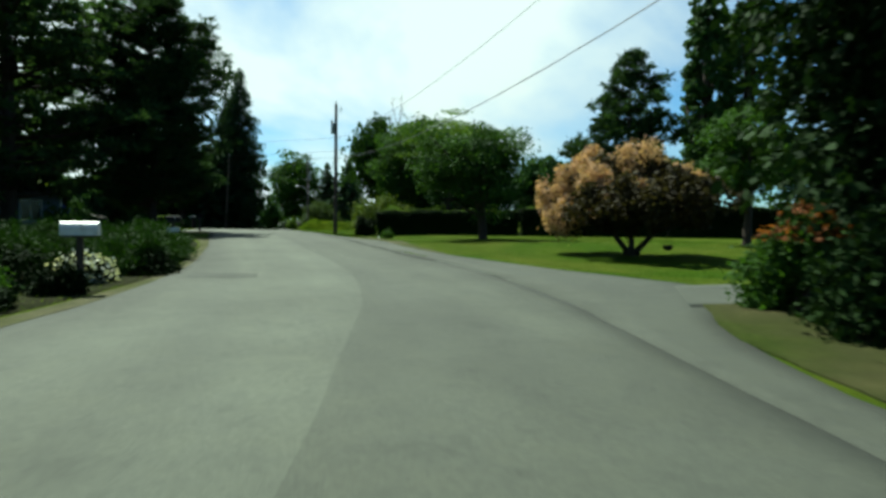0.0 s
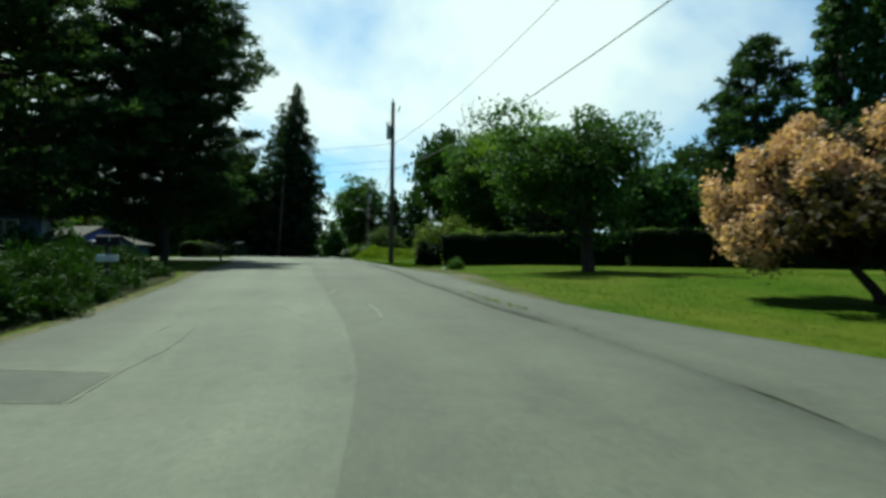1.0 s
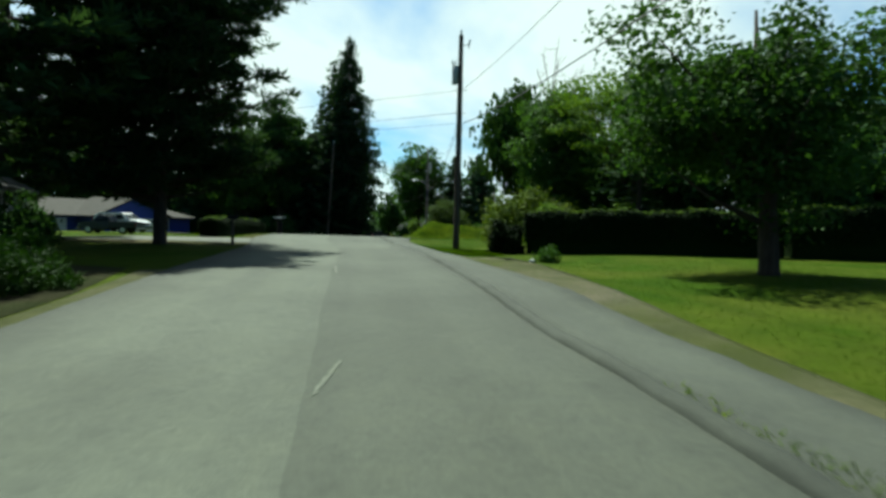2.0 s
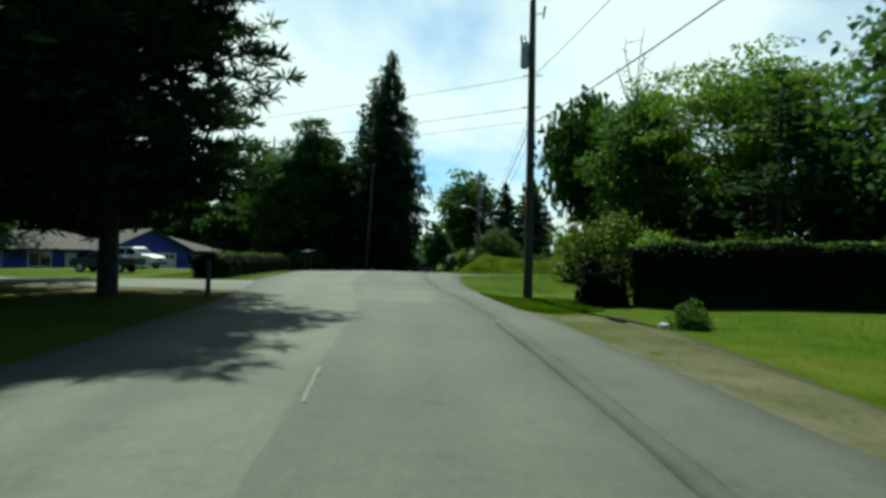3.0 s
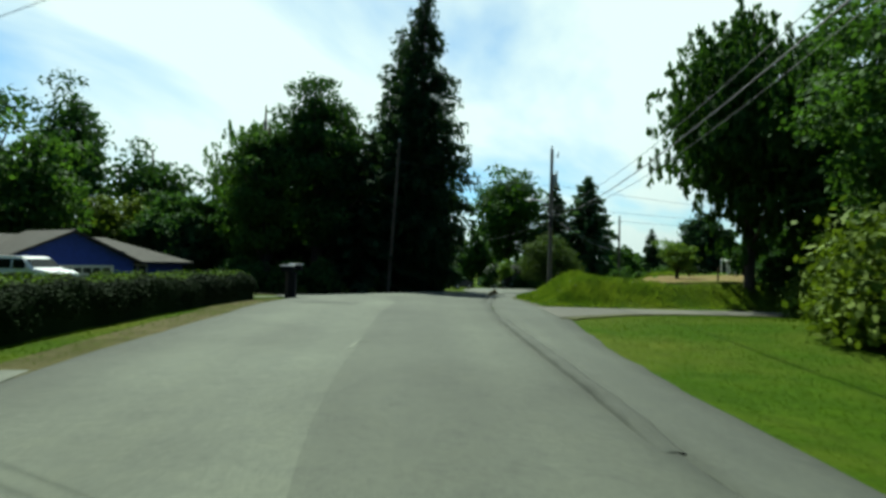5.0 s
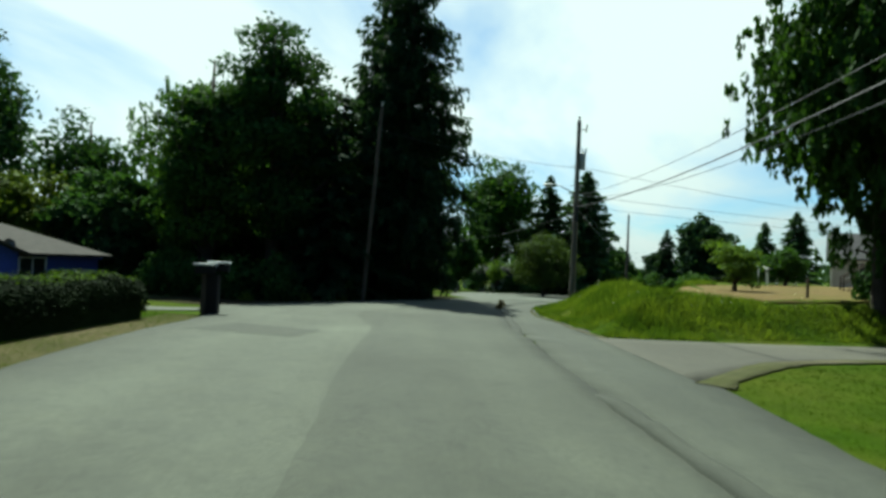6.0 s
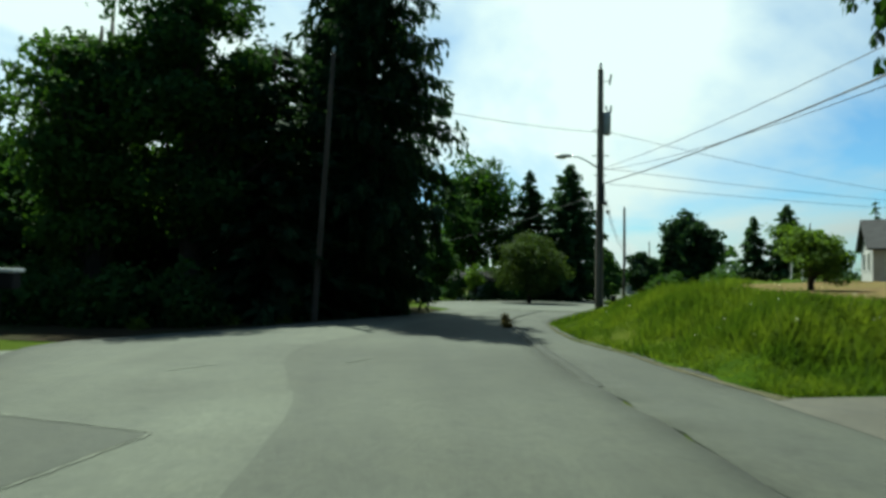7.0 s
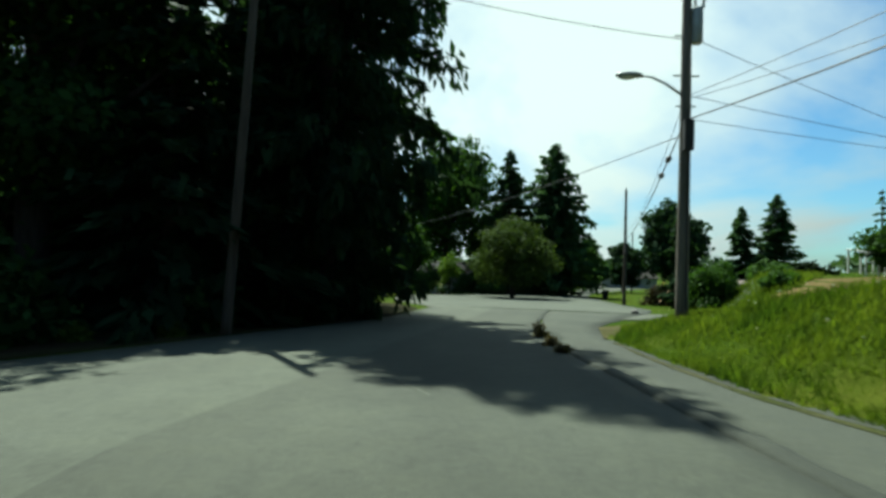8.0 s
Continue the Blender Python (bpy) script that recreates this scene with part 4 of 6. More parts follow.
def smoke_tree(x, y, seed):
    """A low spreading tree with a crown of fluffy tan plumes."""
    rng = np.random.default_rng(seed)
    ob = thing("smoke_tree", x, y, ground_at(x, y) - 0.03, -16, "spreading smoke tree with fluffy tan-pink plumes and dark leaves", "tree")
    puffy = 0.8 * np.array([(-4.6, 0.2, 3.3, 0.9), (-3.5, -0.9, 2.0, 1.1), (-3.9, 0.6, 2.7, 1.2), (-2.1, 0.5, 4.9, 1.1), (-3.1, 0.2, 4.2, 1.0), (-2.2, -1.3, 3.8, 1.1), (-1.4, -2.0, 3.1, 1.05),
                      (0.3, -0.3, 5.0, 1.3), (0.2, -2.0, 3.5, 0.6), (2.4, 0.3, 4.4, 0.75), (3.3, 0.7, 4.1, 0.55), (-0.9, 1.6, 4.4, 1.2), (-2.6, 2.2, 3.3, 1.2), (1.3, 2.2, 4.2, 1.1)])
    # purple leaves, massed to darken the shaded right; front lobes added to widen the shadow
    leafy = 0.8 * np.array([(1.3, -0.8, 3.3, 1.65), (2.6, -0.2, 3.1, 1.35), (3.4, 0.2, 2.2, 0.85), (-0.1, -0.6, 2.4, 1.15), (-1.9, -0.6, 2.2, 0.9), (-1.0, 0.3, 3.8, 1.5), (1.6, 1.9, 3.0, 1.5), (-2.6, 1.0, 3.0, 1.2), (0.6, -1.6, 3.0, 0.95),
                            (-0.6, -3.4, 2.9, 1.2), (1.9, -3.2, 3.0, 1.3), (3.6, -2.2, 2.8, 1.2), (-2.5, -3.0, 2.7, 1.0), (0.8, -4.4, 2.6, 0.9)])

    def puffs(lobes, n):
        """Small puffs over the skin of each lobe."""
        w = np.repeat(np.arange(len(lobes)), n)
        d = unit(rng.normal(0, 1, (len(w), 3)) + np.array([0, 0, 0.15]))
        s = lobes[w, 3] * rng.uniform(0.25, 0.55, len(w))
        return lobes[w, :3] + d * (lobes[w, 3] * rng.uniform(0.8, 1.12, len(w)) - s * 0.5)[:, None], s

    def crown(centre, radius, n, lo, hi, size, shape):
        w = rng.choice(len(centre), n, p=radius ** 2 / np.sum(radius ** 2))
        o = unit(rng.normal(0, 1, (n, 3)) + np.array([0, 0, 0.1]))
        c = centre[w] + o * (rng.uniform(lo, hi, n) + rng.exponential(0.11, n))[:, None] * radius[w][:, None]
        a, b = scatter(rng, c, o, size, shape)
        return cards("crown", c, a, b)

    pc, ps = puffs(puffy, 22)
    lc, ls = puffs(leafy, 16)
    part("crown", crown(np.r_[lc, puffy[:, :3]], np.r_[ls, puffy[:, 3] * 0.8], 16000, 0.3, 1.05, 0.115, 0.65), L_PLUM, ob, "dark purple-green leaves")
    part("plume", crown(pc, ps, 38000, 0.45, 1.05, 0.050, 0.85), L_PLUME, ob, "fluffy tan-pink flower plumes")
    runs = []
    for s in ((-0.25, 0.05), (0.3, 0.1), (0.0, -0.1)):
        runs.append(([(s[0] * 0.3, s[1], -0.2), (s[0], s[1] * 2, 0.3), (s[0] * 3.2, s[1] * 4, 1.0), (s[0] * 5, s[1] * 7, 2.6)], [0.2, 0.14, 0.11, 0.05]))
    for q in np.r_[puffy, leafy]:
        s = np.array([0.75 * np.sign(q[0]), 0.15, 1.0])
        runs.append(([s, (s + q[:3]) / 2 + np.array([0, 0, -0.12]), q[:3]], [0.07, 0.045, 0.012]))
    part("trunk", tubes("trunk", runs), B_DARK, ob, smooth=True)
    return ob


smoke_tree(7.9, 30.0, 21)
broadleaf("tree", 2.0, 42.6, 9.1, 4.3, L_SHADE, 31, "broad irregular green lawn tree beside the hedge", low=0.07, leaves=30000, size=0.11, clumps=80, trunk_r=0.27, fill=0.25, lean=(-0.7, 0.0), rag=0.6)
pine("pine_tree", 19.0, 69.0, 20.0, 6.9, L_PINE, 32, "tall dark pine behind the gardens", low=0.06, boughs=100, size=0.36, per=26, flat=1.1, top=0.3)
for i, (px, py, ph, pr) in enumerate(((33.5, 84, 37, 3.6), (39.5, 85, 40, 4.0))):
    broadleaf("poplar_tree", px, py, ph, pr, L_POPLAR, 41 + i, "tall columnar poplar behind the gardens", low=0.02, leaves=13300, size=0.36, clumps=330, group="poplars", rag=0.12, fill=0.55, lump=0.7)
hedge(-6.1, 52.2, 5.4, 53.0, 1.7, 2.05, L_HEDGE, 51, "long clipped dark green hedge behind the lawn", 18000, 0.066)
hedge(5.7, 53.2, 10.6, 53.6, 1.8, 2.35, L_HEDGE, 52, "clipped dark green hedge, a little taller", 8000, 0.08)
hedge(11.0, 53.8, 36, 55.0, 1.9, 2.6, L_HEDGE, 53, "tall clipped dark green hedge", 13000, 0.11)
broadleaf("tree", 27.0, 49.0, 9.0, 4.2, L_GREEN, 67, "green garden tree beyond the lawn", low=0.02, leaves=5200, size=0.3)
broadleaf("tree", 3.4, 60.2, 8.6, 3.6, L_DARKLEAF, 68, "dark evergreen behind the hedge", low=0.0, leaves=6700, size=0.23)
broadleaf("tree", 8.0, 57.6, 7.6, 3.4, L_DARKLEAF, 69, "dark evergreen close behind the hedge", low=0.0, leaves=5900, size=0.23)
broadleaf("tree", 14.0, 58.6, 7.0, 3.8, L_DARKLEAF, 70, "dark evergreen behind the tall hedge", low=0.0, leaves=5200, size=0.28)
mound("shrub", -6.95, 52.0, 1.15, 2.1, L_HEDGE, 54, "round clipped dark shrub at the hedge's end", leaves=11000, size=0.06)
mound("shrub", -5.3, 55.6, 1.6, 3.1, L_BRIGHT, 55, "bright green loose shrub behind the hedge", leaves=9000, size=0.08)
mound("shrub", -7.0, 65.6, 4.0, 3.6, L_YELLOW, 56, "broad yellow-green shrub beyond the lawn", leaves=26000, size=0.125)
mound("shrub", -1.2, 61.5, 2.2, 3.4, L_BRIGHT, 57, "bright green shrub beyond the lawn", leaves=5000, size=0.14)
mound("shrub", -4.75, 46.9, 0.62, 0.8, L_GREEN, 58, "small green shrub at the lawn's edge", leaves=1200, size=0.05)
broadleaf("tree", -5.8, 70.6, 13.4, 3.7, L_WILLOW, 61, "dense green tree with bare dead limbs on top", low=0.06, leaves=24000, size=0.14, clumps=90, dead=True, rag=0.4)
broadleaf("tree", 0.6, 72.8, 9.0, 4.4, L_DARKLEAF, 76, "dense dark evergreen at the garden's back", low=0.0, leaves=6700, size=0.28)
broadleaf("tree", 0.0, 66.0, 13.0, 5.2, L_BRIGHT, 62, "tall light-leaved spreading tree", low=0.28, leaves=24000, size=0.13, clumps=80, fill=0.4, rag=0.5, plates=1.0)
fir("cypress_tree", -0.4, 58.6, 9.2, 2.9, L_DARKFIR, 63, "dark bushy cypress behind the hedge", low=0.0, droop=-0.3, power=0.55, size=0.3)
broadleaf("tree", 9.0, 61.5, 7.2, 4.3, L_DARKLEAF, 64, "large green tree over the hedge", low=0.1, leaves=11000, size=0.19, clumps=70)
broadleaf("tree", 12.0, 66, 7.6, 4.4, L_DARKLEAF, 65, "dark green garden tree behind the hedge", low=0.12, leaves=6700, size=0.3)
broadleaf("tree", 19.0, 62, 9.0, 4.5, L_GREEN, 66, "green garden tree behind the hedge", low=0.15, leaves=5900, size=0.28)
broadleaf("tree", -9.4, 80.9, 16.5, 4.8, L_SHADE, 71, "weeping birch with drooping dark foliage on the bank", low=0.05, leaves=48000, size=0.17, clumps=190, droop=0.6, trunk_r=0.24, rag=0.4, fill=0.2)
broadleaf("tree", -5.2, 83.4, 15.0, 4.0, L_SHADE, 78, "tall leafy tree behind the birch", low=0.0, leaves=11100, size=0.3, clumps=110, rag=0.4, fill=0.15)
broadleaf("tree", -4.6, 78.6, 12.5, 4.2, L_DARKLEAF, 72, "dark leafy tree beside the birch", low=0.0, leaves=13300, size=0.25, clumps=120, rag=0.4, fill=0.15)
mound("shrub", -6.0, 86.4, 2.3, 5.2, L_DARKLEAF, 74, "tall dark shrub beside the birch", leaves=7000, size=0.16)
mound("shrub", -7.4, 82.0, 1.5, 2.6, L_DARKLEAF, 77, "dark bushy shrub beside the birch trunk", leaves=4500, size=0.12)
mound("shrub", -7.2, 84.2, 1.6, 2.2, L_DARKLEAF, 75, "low dark shrub under the birch", leaves=4000, size=0.13)
mound("shrub", -7.4, 75.4, 1.7, 2.2, L_YELLOW, 73, "yellow-green shrub by the gravel drive", leaves=4000, size=0.1)

# ---- left-hand side ----
JUN = ((-9.0, 19.8, 1.4, 1.15), (-10.2, 22.2, 1.9, 1.3), (-12.6, 19.8, 1.9, 1.4), (-11.4, 25.0, 1.9, 1.3), (-13.9, 23.4, 2.0, 1.3), (-12.7, 27.8, 1.9, 1.3),
       (-15.2, 26.8, 2.0, 1.3), (-13.9, 30.8, 1.8, 1.2), (-16.4, 30.2, 2.0, 1.25), (-15.6, 33.6, 1.6, 1.05), (-17.8, 33.6, 1.9, 1.15))
for i, (jx, jy, jr, jh) in enumerate(JUN):
    mound("juniper", jx, jy, jr, jh, L_JUNIPER, 100 + i, "low spreading bright green juniper", "shrub", 9500, 0.044, "junipers", spiky=0.6)
for i, (jx, jy, jr, jh) in enumerate(((-8.5, 20.6, 1.0, 0.7), (-9.6, 23.4, 1.1, 0.75), (-10.7, 25.8, 1.1, 0.7), (-12.2, 29.2, 1.1, 0.7), (-13.4, 32.2, 1.1, 0.65))):
    mound("juniper", jx, jy, jr, jh, L_JUNIPER, 380 + i, "low juniper spreading towards the road edge", "shrub", 6000, 0.038, "junipers", spiky=0.5)
for i, (jx, jy, jr, jh) in enumerate(((-24.2, 41.8, 1.7, 2.2), (-26.0, 34.6, 2.0, 2.0), (-22.4, 37.6, 1.8, 1.8), (-30.4, 36.4, 2.2, 2.4))):
    mound("shrub", jx, jy, jr, jh, L_DARKLEAF, 390 + i, "dark shrub in the shade under the cedars", "shrub", 3500, 0.11, "shrubs under the cedars")
mound("shrub", -8.6, 17.4, 0.9, 0.85, L_HEDGE, 120, "low shrub covered in small white flowers", "shrub", 2600, 0.06, bloom=L_WHITEBLOOM, bloom_n=1100, bloom_label="clusters of white flowers")
mound("shrub", -9.0, 13.8, 1.1, 1.15, L_GREEN, 121, "loose green shrub beside the road", "shrub", 3200, 0.07)
mound("shrub", -11.2, 16.2, 1.6, 1.45, L_JUNIPER, 122, "green garden shrub behind the mailbox", "shrub", 4000, 0.08)
for i, (sx, sy, sr, sh) in enumerate(((-7.9, 15.4, 0.75, 0.6), (-7.7, 13.2, 0.7, 0.55), (-8.1, 19.4, 0.8, 0.75), (-7.5, 10.8, 0.7, 0.6), (-9.4, 15.8, 1.2, 1.1))):
    mound("shrub", sx, sy, sr, sh, L_HEDGE, 370 + i, "low dark shrub at the verge", "shrub", 2200, 0.05, "verge shrubs")
mound("shrub", -9.0, 11.0, 0.9, 0.9, L_DARKLEAF, 123, "low dark shrub beside the road", "shrub", 2600, 0.07)
mound("shrub", -13.5, 13.2, 1.8, 1.6, L_DARKLEAF, 124, "dark garden shrub behind the verge", "shrub", 4000, 0.1)
pine("pine_tree", -21.2, 45.5, 17.2, 5.1, L_PINE, 137, "big dark pine beside the road with a bare lower trunk", low=0.10, boughs=270, size=0.21, per=50, top=0.62, fall=1.5, waist=0.25, slim=0.18, tuft=0.62, stout=0.75)
pine("cedar_tree", -25.5, 37.5, 20.0, 7.5, L_LITCEDAR, 132, "tall dark cedar with level spreading boughs", low=0.08, boughs=104, size=0.34, per=25, top=0.45)
pine("cedar_tree", -33.5, 49.0, 19.0, 6.5, L_LITCEDAR, 133, "tall dark cedar behind the roadside pine", low=0.08, boughs=72, size=0.48, per=20, top=0.5)
pine("cedar_tree", -28.0, 29.0, 21.0, 7.5, L_LITCEDAR, 134, "tall dark cedar above the junipers", low=0.08, boughs=80, size=0.46, per=20, top=0.55)
pine("cedar_tree", -36.0, 34.0, 19.0, 7.0, L_LITCEDAR, 135, "tall dark cedar deep in the garden", low=0.05, boughs=70, size=0.48, per=22, top=0.55)
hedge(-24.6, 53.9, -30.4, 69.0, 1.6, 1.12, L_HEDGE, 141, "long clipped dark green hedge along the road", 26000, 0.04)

# ---- the dark wood on the left ----
fir("fir_tree", -31.4, 91.4, 24.5, 5.75, L_DARKFIR, 201, "very tall dark fir with drooping boughs", low=0.02, density=2.7, droop=0.85, power=0.7, size=0.235, lvl=0.26, ragged=0.28, skirt=0.42, fringe=0.5, skirt_to=0.24)
fir("fir_tree", -34.2, 93.4, 22.5, 5.4, L_DARKFIR, 213, "tall dark fir close behind another", low=0.03, density=1.4, droop=0.8, power=0.65, size=0.33, ragged=0.4, fringe=0.4)
fir("fir_tree", -32.9, 97.0, 14.0, 4.2, L_DARKFIR, 220, "dense dark fir behind the tallest one", low=0.02, density=1.6, droop=0.7, power=0.6, size=0.3, fringe=0.3, skirt=0.4, skirt_to=0.25)
fir("fir_tree", -34.8, 88.2, 12.5, 5.4, L_DARKFIR, 202, "dark fir in the roadside wood", low=0.02, density=1.4, droop=0.8, power=0.5, size=0.38)
fir("fir_tree", -36.2, 99.6, 21.0, 4.8, L_DARKFIR, 203, "tall dark fir in the roadside wood", low=0.02, density=1.2, droop=0.8, power=0.65, size=0.38, fringe=0.3)
fir("fir_tree", -38.8, 109.0, 19.0, 4.8, L_DARKFIR, 204, "tall dark fir by the junction", low=0.02, density=1.1, droop=0.7, power=0.65, size=0.42)
broadleaf("tree", -37.6, 86.4, 18.4, 4.1, L_DARKLEAF, 205, "tall dark tree with a rounded top", low=0.05, leaves=20000, size=0.16, clumps=90, rag=0.45)
broadleaf("birch_tree", -43.8, 88.2, 17.2, 4.0, L_WILLOW, 206, "birch with drooping light green foliage", low=0.08, leaves=20000, size=0.14, clumps=80, droop=0.9, bark_mat=B_GREY, rag=0.5)
broadleaf("tree", -40.6, 84.4, 14.0, 3.8, L_WILLOW, 207, "leafy tree at the edge of the wood", low=0.05, leaves=17000, size=0.16)
broadleaf("tree", -41.5, 95.0, 18.0, 4.5, L_DARKLEAF, 208, "dark leafy tree deep in the wood", low=0.05, leaves=8900, size=0.3)
broadleaf("tree", -44.8, 89.0, 12.0, 3.2, L_GREEN, 209, "green tree at the edge of the wood", low=0.05, leaves=6700, size=0.23)
fir("fir_tree", -39.5, 101.0, 19.0, 4.6, L_DARKFIR, 210, "dark fir deep in the wood", low=0.02, droop=0.7, size=0.42)
broadleaf("tree", -42.6, 97.6, 8.5, 3.2, L_DARKLEAF, 216, "dense dark tree in the wood", low=0.0, leaves=5200, size=0.3)
broadleaf("tree", -50.2, 89.2, 9.5, 3.6, L_DARKLEAF, 217, "dense dark tree at the back of the wood", low=0.0, leaves=5900, size=0.3)
broadleaf("tree", -46.6, 91.0, 8.5, 3.0, L_DARKLEAF, 218, "dense dark tree in the wood", low=0.0, leaves=5200, size=0.29)
broadleaf("tree", -38.6, 96.0, 8.0, 2.8, L_DARKLEAF, 219, "dense dark tree in the wood", low=0.0, leaves=4800, size=0.29)
broadleaf("tree", -46.0, 95.6, 9.5, 3.6, L_DARKLEAF, 214, "dark leafy tree filling the wood", low=0.0, leaves=5900, size=0.3)
broadleaf("tree", -52.0, 100.8, 12.0, 4.8, L_DARKLEAF, 215, "dark leafy tree behind the wood", low=0.0, leaves=5900, size=0.34)
broadleaf("tree", -43.0, 106.0, 16.0, 5.0, L_DARKLEAF, 211, "dark leafy tree deep in the wood", low=0.03, leaves=7400, size=0.32)
broadleaf("tree", -49.5, 95.0, 12.5, 4.2, L_GREEN, 212, "green tree beyond the wood", low=0.04, leaves=6700, size=0.28)
for i, (ux, uy, ur, uh) in enumerate(((-34.6, 82.6, 1.7, 2.3), (-33.0, 86.6, 1.3, 2.0), (-36.8, 81.6, 1.9, 2.6), (-39.6, 80.8, 2.0, 2.4), (-33.6, 94.6, 1.6, 2.6), (-36.2, 103.0, 2.0, 3.0),
                                   (-40.0, 112.5, 2.2, 3.2), (-37.8, 92.0, 2.2, 3.2), (-41.0, 81.6, 1.7, 2.4), (-36.0, 96.5, 2.2, 3.4), (-44.5, 92.0, 2.2, 3.0), (-50.5, 90.0, 2.6, 4.0), (-47.0, 94.0, 2.6, 5.0), (-43.5, 99.0, 2.6, 5.5), (-41.0, 89.0, 2.4, 4.5), (-45.0, 87.0, 2.4, 4.0), (-40.0, 106.5, 2.6, 4.5), (-32.6, 94.2, 1.4, 3.4), (-33.4, 98.6, 1.5, 3.6), (-35.2, 105.2, 1.6, 3.4), (-32.0, 90.4, 1.2, 2.4), (-33.2, 92.6, 1.2, 1.7), (-34.0, 97.4, 1.8, 2.8), (-35.0, 101.0, 1.9, 3.0), (-39.0, 89.4, 1.7, 2.4), (-42.8, 93.6, 2.0, 2.8), (-37.0, 106.0, 1.9, 3.0))):
    mound("undergrowth", ux, uy, ur, uh, L_DARKLEAF, 230 + i, "dark undergrowth at the foot of the firs", "shrub", 2700, 0.145, "undergrowth of the wood")
for i, (ux, uy) in enumerate(((-33.6, 83.6), (-32.2, 84.9), (-35.0, 80.6))):
    mound("fern", ux, uy, 0.35, 0.4, L_YELLOW, 245 + i, "small yellow-green fern at the wood's edge", "plant", 350, 0.07, "ferns", spiky=0.8)
# trees behind the blue house
for i, (tx, ty, th, tr_, tm) in enumerate(((-60, 80, 11, 4.5, L_WILLOW), (-63, 91, 7.5, 4.0, L_YELLOW), (-73, 94, 19, 4.6, L_DARKLEAF), (-72, 104, 15.5, 5.0, L_DARKLEAF), (-56, 100, 11.5, 4.2, L_DARKLEAF),
                                        (-66, 72, 12, 5.0, L_DARKLEAF), (-70, 62, 13, 5.5, L_DARKLEAF), (-62, 58, 10, 4.0, L_DARKLEAF), (-82, 84, 15, 5.5, L_DARKLEAF), (-57, 92, 8, 3.0, L_DARKLEAF), (-57, 66, 13.5, 6, L_DARKLEAF), (-66, 80, 14, 6, L_DARKLEAF), (-55, 52, 13, 5.5, L_DARKLEAF), (-66, 99, 9, 4.5, L_GREEN), (-64, 46, 13, 5, L_DARKLEAF), (-58, 32, 13, 5.5, L_DARKLEAF))):
    broadleaf("tree", tx, ty, th * 1.25, tr_ * 1.2, tm, 260 + i, "leafy garden tree behind the blue house", low=0.03, leaves=8000, size=0.29, clumps=85, fill=0.2, group="trees behind the house")

# ---- beyond the junction ----
broadleaf("tree", -28.6, 132.6, 8.5, 4.8, L_OLIVE, 301, "round dark olive tree at the junction", low=0.03, leaves=18000, size=0.15, clumps=90, rag=0.2)
fir("fir_tree", -25.0, 147.5, 18.9, 7.2, L_HAZEFIR, 302, "dark fir with upswept boughs beyond the junction", low=0.02, droop=0.25, power=0.7, size=0.48, ragged=0.4, density=2.0, lvl=0.34, fringe=0.25)
fir("fir_tree", -30.6, 149.5, 18.6, 5.8, L_HAZEFIR, 303, "slender dark fir beyond the junction", low=0.02, droop=0.2, size=0.6, ragged=0.35, density=1.5, lvl=0.4)
broadleaf("tree", -39.5, 153.0, 22.5, 9.0, L_GREEN, 304, "broad green tree beyond the junction", low=0.05, leaves=12600, size=0.37, clumps=100, rag=0.3)
broadleaf("tree", -41.6, 138.5, 9.0, 3.2, L_GREEN, 305, "light green tree at the junction's corner", low=0.1, leaves=5900, size=0.28)
broadleaf("tree", -47.0, 120.0, 14.0, 5.0, L_DARKLEAF, 306, "dark tree behind the wood", low=0.05, leaves=5900, size=0.37)
broadleaf("sapling", -35.9, 137.0, 4.9, 1.5, L_BRIGHT, 307, "young yellow-green tree in a flower bed", low=0.15, leaves=2500, size=0.13)
for i, (sx, sy, sr, sh) in enumerate(((-39.6, 144.0, 2.6, 4.2), (-35.2, 147.0, 2.6, 3.4), (-43.4, 139.0, 2.8, 5.0), (-32.0, 142.0, 2.0, 2.6))):
    mound("shrub", sx, sy, sr, sh, L_DARKLEAF, 360 + i, "dense dark shrub beyond the junction", leaves=3000, size=0.16)
mound("shrub", -37.4, 137.4, 1.4, 1.5, L_YELLOW, 308, "yellow-green shrub in a flower bed", leaves=2500, size=0.11)
mound("shrub", -36.4, 135.8, 1.1, 1.2, L_GREEN, 309, "shrub with pale flowers in a bed", leaves=2000, size=0.1, bloom=L_WHITEBLOOM, bloom_n=350, bloom_label="pale flowers")
for i, (sx, sy, sr, sh, sm) in enumerate(((-32.8, 146, 2.0, 1.6, L_HEDGE), (-29.0, 152, 2.2, 1.8, L_HEDGE), (-25.5, 160, 2.2, 3.4, L_GREEN), (-23.2, 166, 2.6, 4.0, L_DARKLEAF), (-27.0, 166, 3.0, 4.6, L_GREEN), (-19.0, 196, 3.5, 5.0, L_GREEN))):
    mound("shrub", sx, sy, sr, sh, sm, 320 + i, "garden shrub along the far road", leaves=2600, size=0.18)
broadleaf("tree", -33.0, 158.0, 13.0, 5.5, L_DARKLEAF, 351, "dark tree beyond the junction", low=0.0, leaves=5200, size=0.41)
broadleaf("tree", -20.5, 170.0, 9.0, 4.0, L_GREEN, 352, "green tree beside the far road", low=0.0, leaves=4400, size=0.39)
mound("shrub", -15.2, 127.5, 1.7, 1.8, L_PLUM, 330, "dusky pink-purple shrub beyond the pole", leaves=3600, size=0.13, bloom=L_PLUME, bloom_n=90, bloom_label="dull pink flower heads")
mound("shrub", -16.8, 102.8, 1.55, 3.0, L_GREEN, 331, "green round shrub on the bank", leaves=9000, size=0.085)
